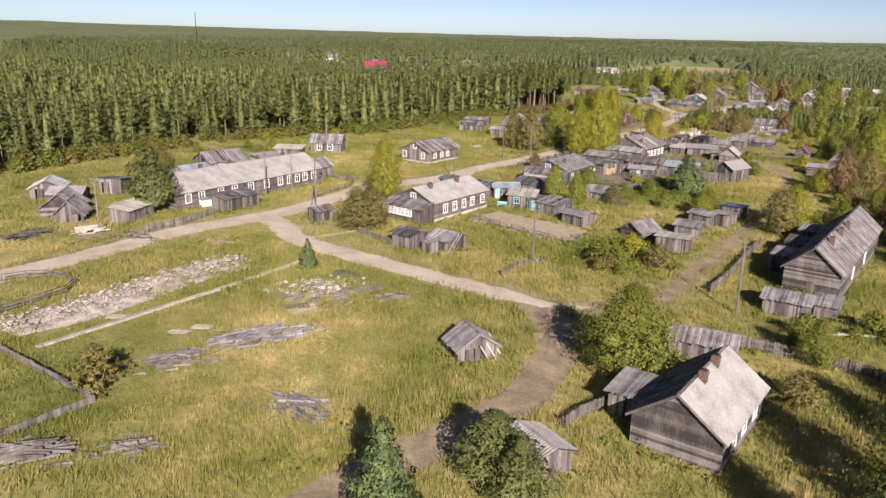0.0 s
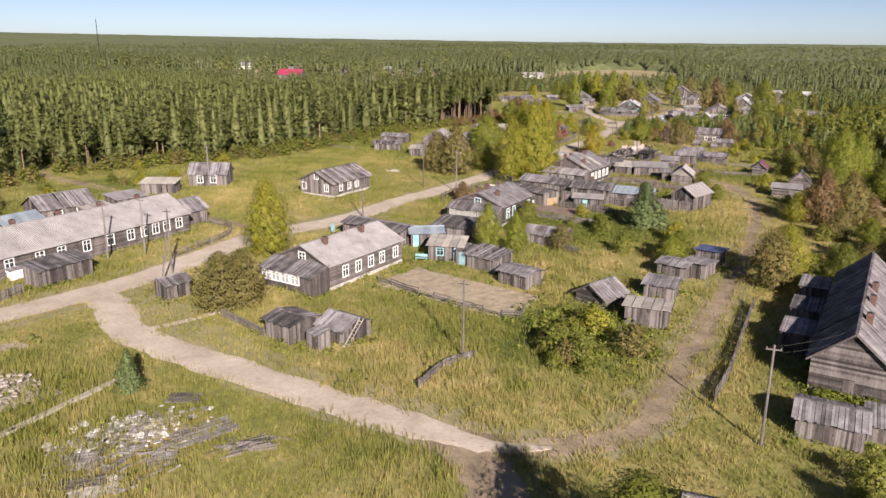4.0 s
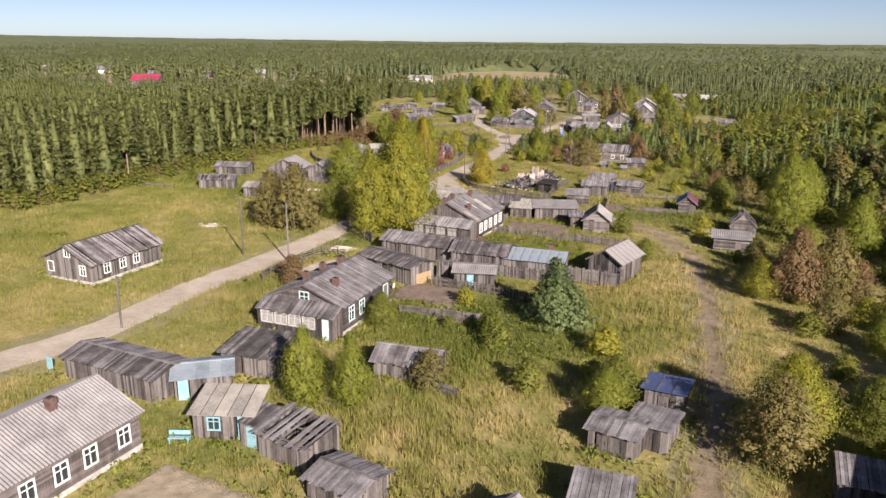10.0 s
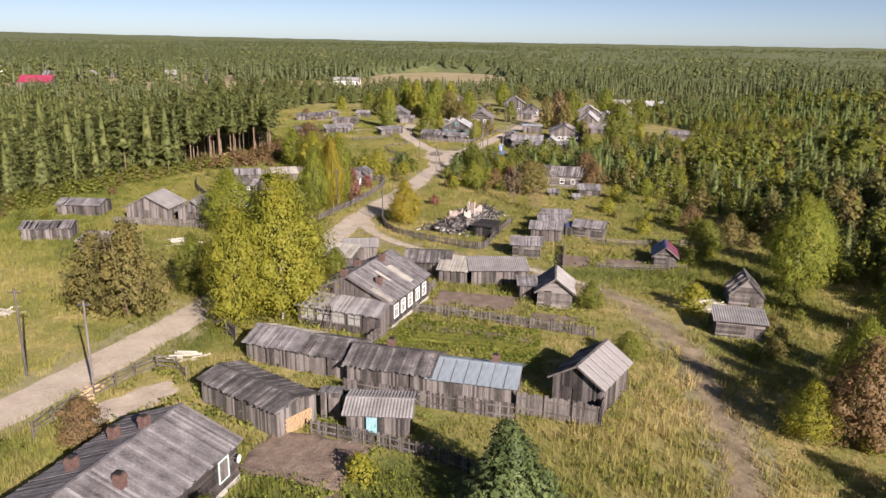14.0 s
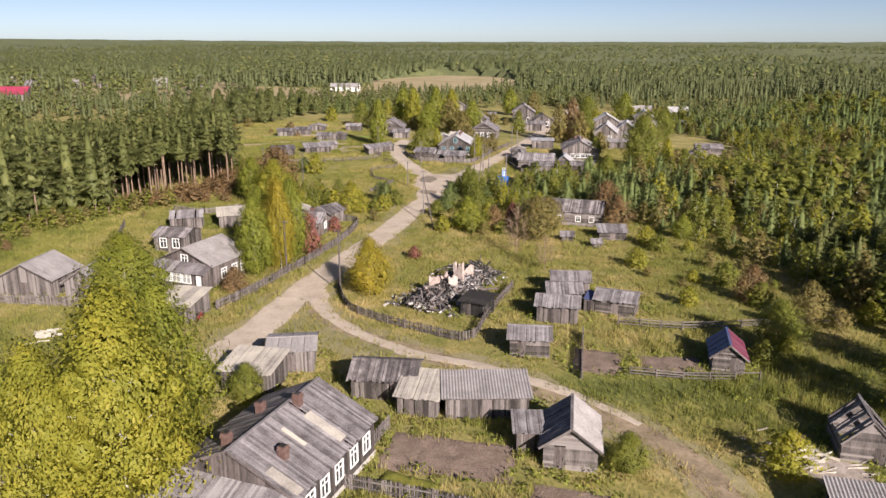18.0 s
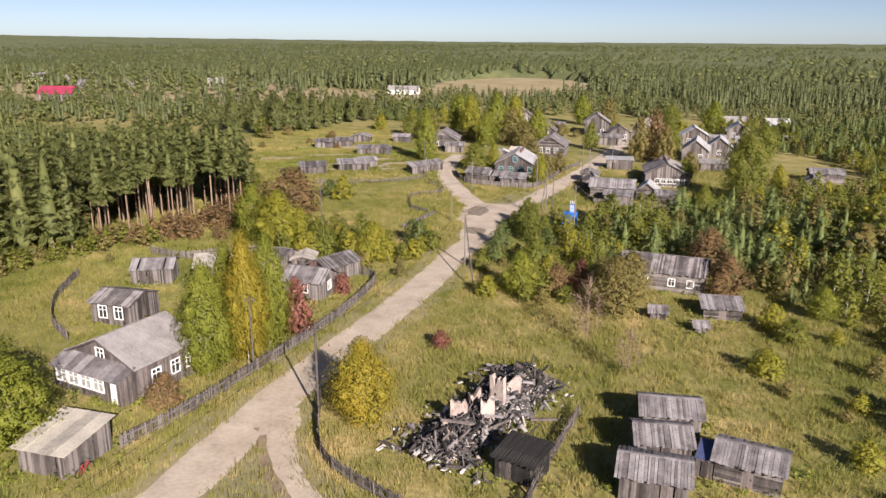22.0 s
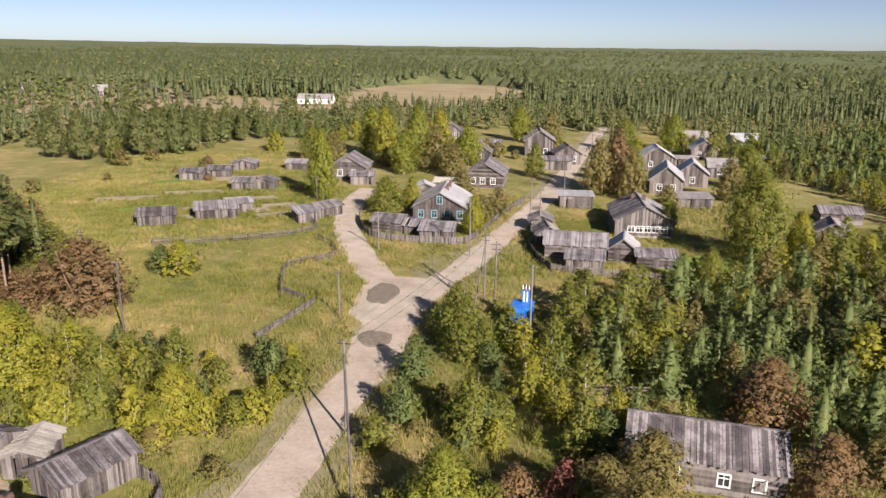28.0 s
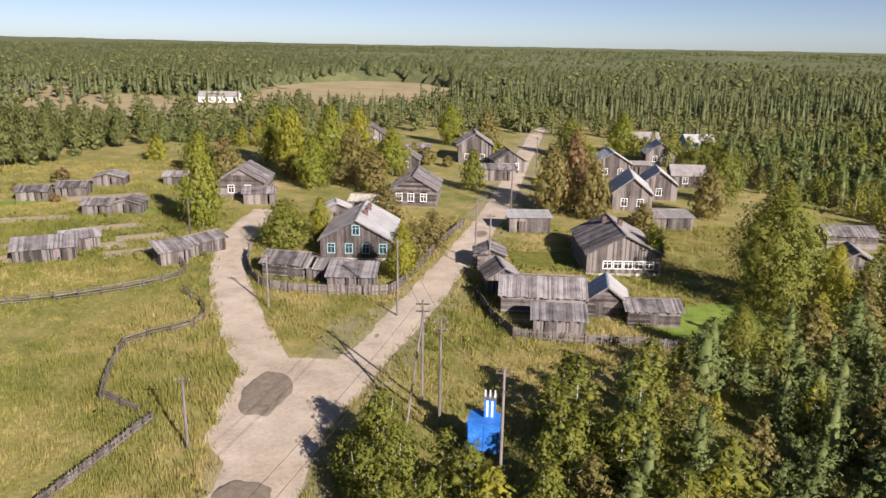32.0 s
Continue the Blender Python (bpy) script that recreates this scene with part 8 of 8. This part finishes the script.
def tuft(n, h, spread, width):
    p = Proto()
    a = nr.uniform(0, 6.28, n)
    r = nr.uniform(0, spread, n)
    base = np.stack([np.cos(a) * r, np.sin(a) * r, np.zeros(n)], 1)
    lean = np.stack([np.cos(a), np.sin(a), np.zeros(n)], 1) * nr.uniform(0.05, 0.4, (n, 1)) * h
    tip = base + lean + (0, 0, 1) * nr.uniform(0.6, 1.1, (n, 1)) * h
    side = np.stack([-np.sin(a + 0.7), np.cos(a + 0.7), np.zeros(n)], 1) * width
    v = np.stack([base - side, base + side, tip], 1).reshape(-1, 3)
    p.tris(v, np.arange(3 * n).reshape(-1, 3), 0)
    return p.arrays()


TUFTS = [tuft(13, 0.5, 0.75, 0.03) for _ in range(6)]
WEEDS = []
for _ in range(4):
    p_ = Proto()
    leaves(p_, (0, 0, 0.3), (0.4, 0.4, 0.3), 11, 0.15, 0)
    WEEDS.append(p_.arrays())
spots, weeds = [], []
for _ in range(112000):
    y = 28 + 350 * rnd.random() ** 0.9
    x = rnd.uniform(max(-100, -62 - (y - 30) * 0.12), min(56, 30 + y * 0.12))
    i, j = int((x - GX0) / CELL), int((y - GY0) / CELL)
    if not (0 <= i < NX and 0 <= j < NY) or blocked[j, i]:
        continue
    n = noise.noise((x * 0.05, y * 0.05, 11)) + 0.5 * noise.noise((x * 0.2, y * 0.2, 4))
    if rim[j, i] and rnd.random() < 0.5:
        weeds.append((x, y, gz(x, y), rnd.uniform(0, 6.28), rnd.uniform(0.7, 1.5), rnd.uniform(0.6, 1.4), rnd.randrange(4)))
        continue
    h = 1.0 + 1.0 * n
    if h < 0.35:
        h = 0.35
        if rnd.random() < 0.4:
            continue
    spots.append((x, y, gz(x, y), rnd.uniform(0, 6.28), rnd.uniform(0.8, 1.4), h * rnd.uniform(0.7, 1.25), rnd.randrange(6)))
    if n > 0.35 and rnd.random() < 0.07:
        weeds.append((x, y, gz(x, y), rnd.uniform(0, 6.28), rnd.uniform(0.8, 1.8), rnd.uniform(0.6, 1.5), rnd.randrange(4)))
for k in range(15000):
    x, y = (rnd.uniform(-122, -66), rnd.uniform(60, 260)) if k % 3 else (rnd.uniform(-108, -46), rnd.uniform(325, 425))
    i, j = int((x - GX0) / CELL), int((y - GY0) / CELL)
    if 0 <= i < NX and 0 <= j < NY and not blocked[j, i] and x > (left_edge(min(y, 414)) or -300):
        n = noise.noise((x * 0.06, y * 0.06, 13))
        spots.append((x, y, gz(x, y), rnd.uniform(0, 6.28), rnd.uniform(1.4, 2.2), (0.9 + 0.8 * n) * rnd.uniform(0.7, 1.2), rnd.randrange(5)))
for _ in range(260):
    x, y = rnd.gauss(-1.5, 3.2), rnd.gauss(101.5, 4.5)
    if clear_of(x, y) and not on_road(x, y):
        weeds.append((x, y, gz(x, y), rnd.uniform(0, 6.28), rnd.uniform(1, 2), rnd.uniform(1, 2.2), rnd.randrange(4)))
for _ in range(2200):
    x, y = rnd.uniform(-11, 4), 171.6 + 0.95 * rnd.randrange(12) + rnd.gauss(0, 0.12)
    weeds.append((x, y, gz(x, y), rnd.uniform(0, 6.28), rnd.uniform(0.5, 0.9), rnd.uniform(0.4, 0.8), rnd.randrange(4)))
for _ in range(1500):
    x, y = rnd.uniform(-20, 6), rnd.uniform(138, 153)
    if clear_of(x, y) and rnd.random() < 0.6:
        weeds.append((x, y, gz(x, y), rnd.uniform(0, 6.28), rnd.uniform(0.5, 1.1), rnd.uniform(0.4, 1.0), rnd.randrange(4)))
for _ in range(1500):
    x, y = rnd.uniform(19, 24), rnd.uniform(91, 101)
    if clear_of(x, y):
        weeds.append((x, y, gz(x, y), rnd.uniform(0, 6.28), rnd.uniform(0.8, 1.6), rnd.uniform(0.5, 1.6), rnd.randrange(4)))
scatter("grass", TUFTS, spots, [GRASS], "tall tufts of green and straw-coloured meadow grass", "grass")
WEED = leaf("nettle_leaves", [(0.0, (0.085, 0.11, 0.016)), (0.5, (0.16, 0.19, 0.03)), (1.0, (0.27, 0.27, 0.055))])
scatter("weeds", WEEDS, weeds, [WEED], "bright green nettles and weeds along walls", "weeds")
under = []
for _ in range(1000):
    y = rnd.uniform(90, 345)
    x = left_edge(y) + rnd.uniform(-4, 6)
    if not on_road(x, y, 1.5) and clear_of(x, y, 1):
        h = rnd.uniform(1.0, 3.4)
        under.append((x, y, gz(x, y), rnd.uniform(0, 6.28), h * rnd.uniform(1.2, 1.8), h, rnd.randrange(4)))
rusty = [q for q in under if 274 < q[1] < 308 and q[0] < -58]
under = [q for q in under if q not in rusty]
scatter("rusty_undergrowth", BACK_B, rusty, [BARK, RUST], "rust-coloured undergrowth below bare pine trunks", "bushes")
scatter("undergrowth", BACK_B, under[:600], [BARK, GREEN], "green undergrowth along the forest edge", "bushes")
scatter("yellow_undergrowth", BACK_B, under[600:], [BARK, OLIVE], "yellowing undergrowth along the forest edge", "bushes")
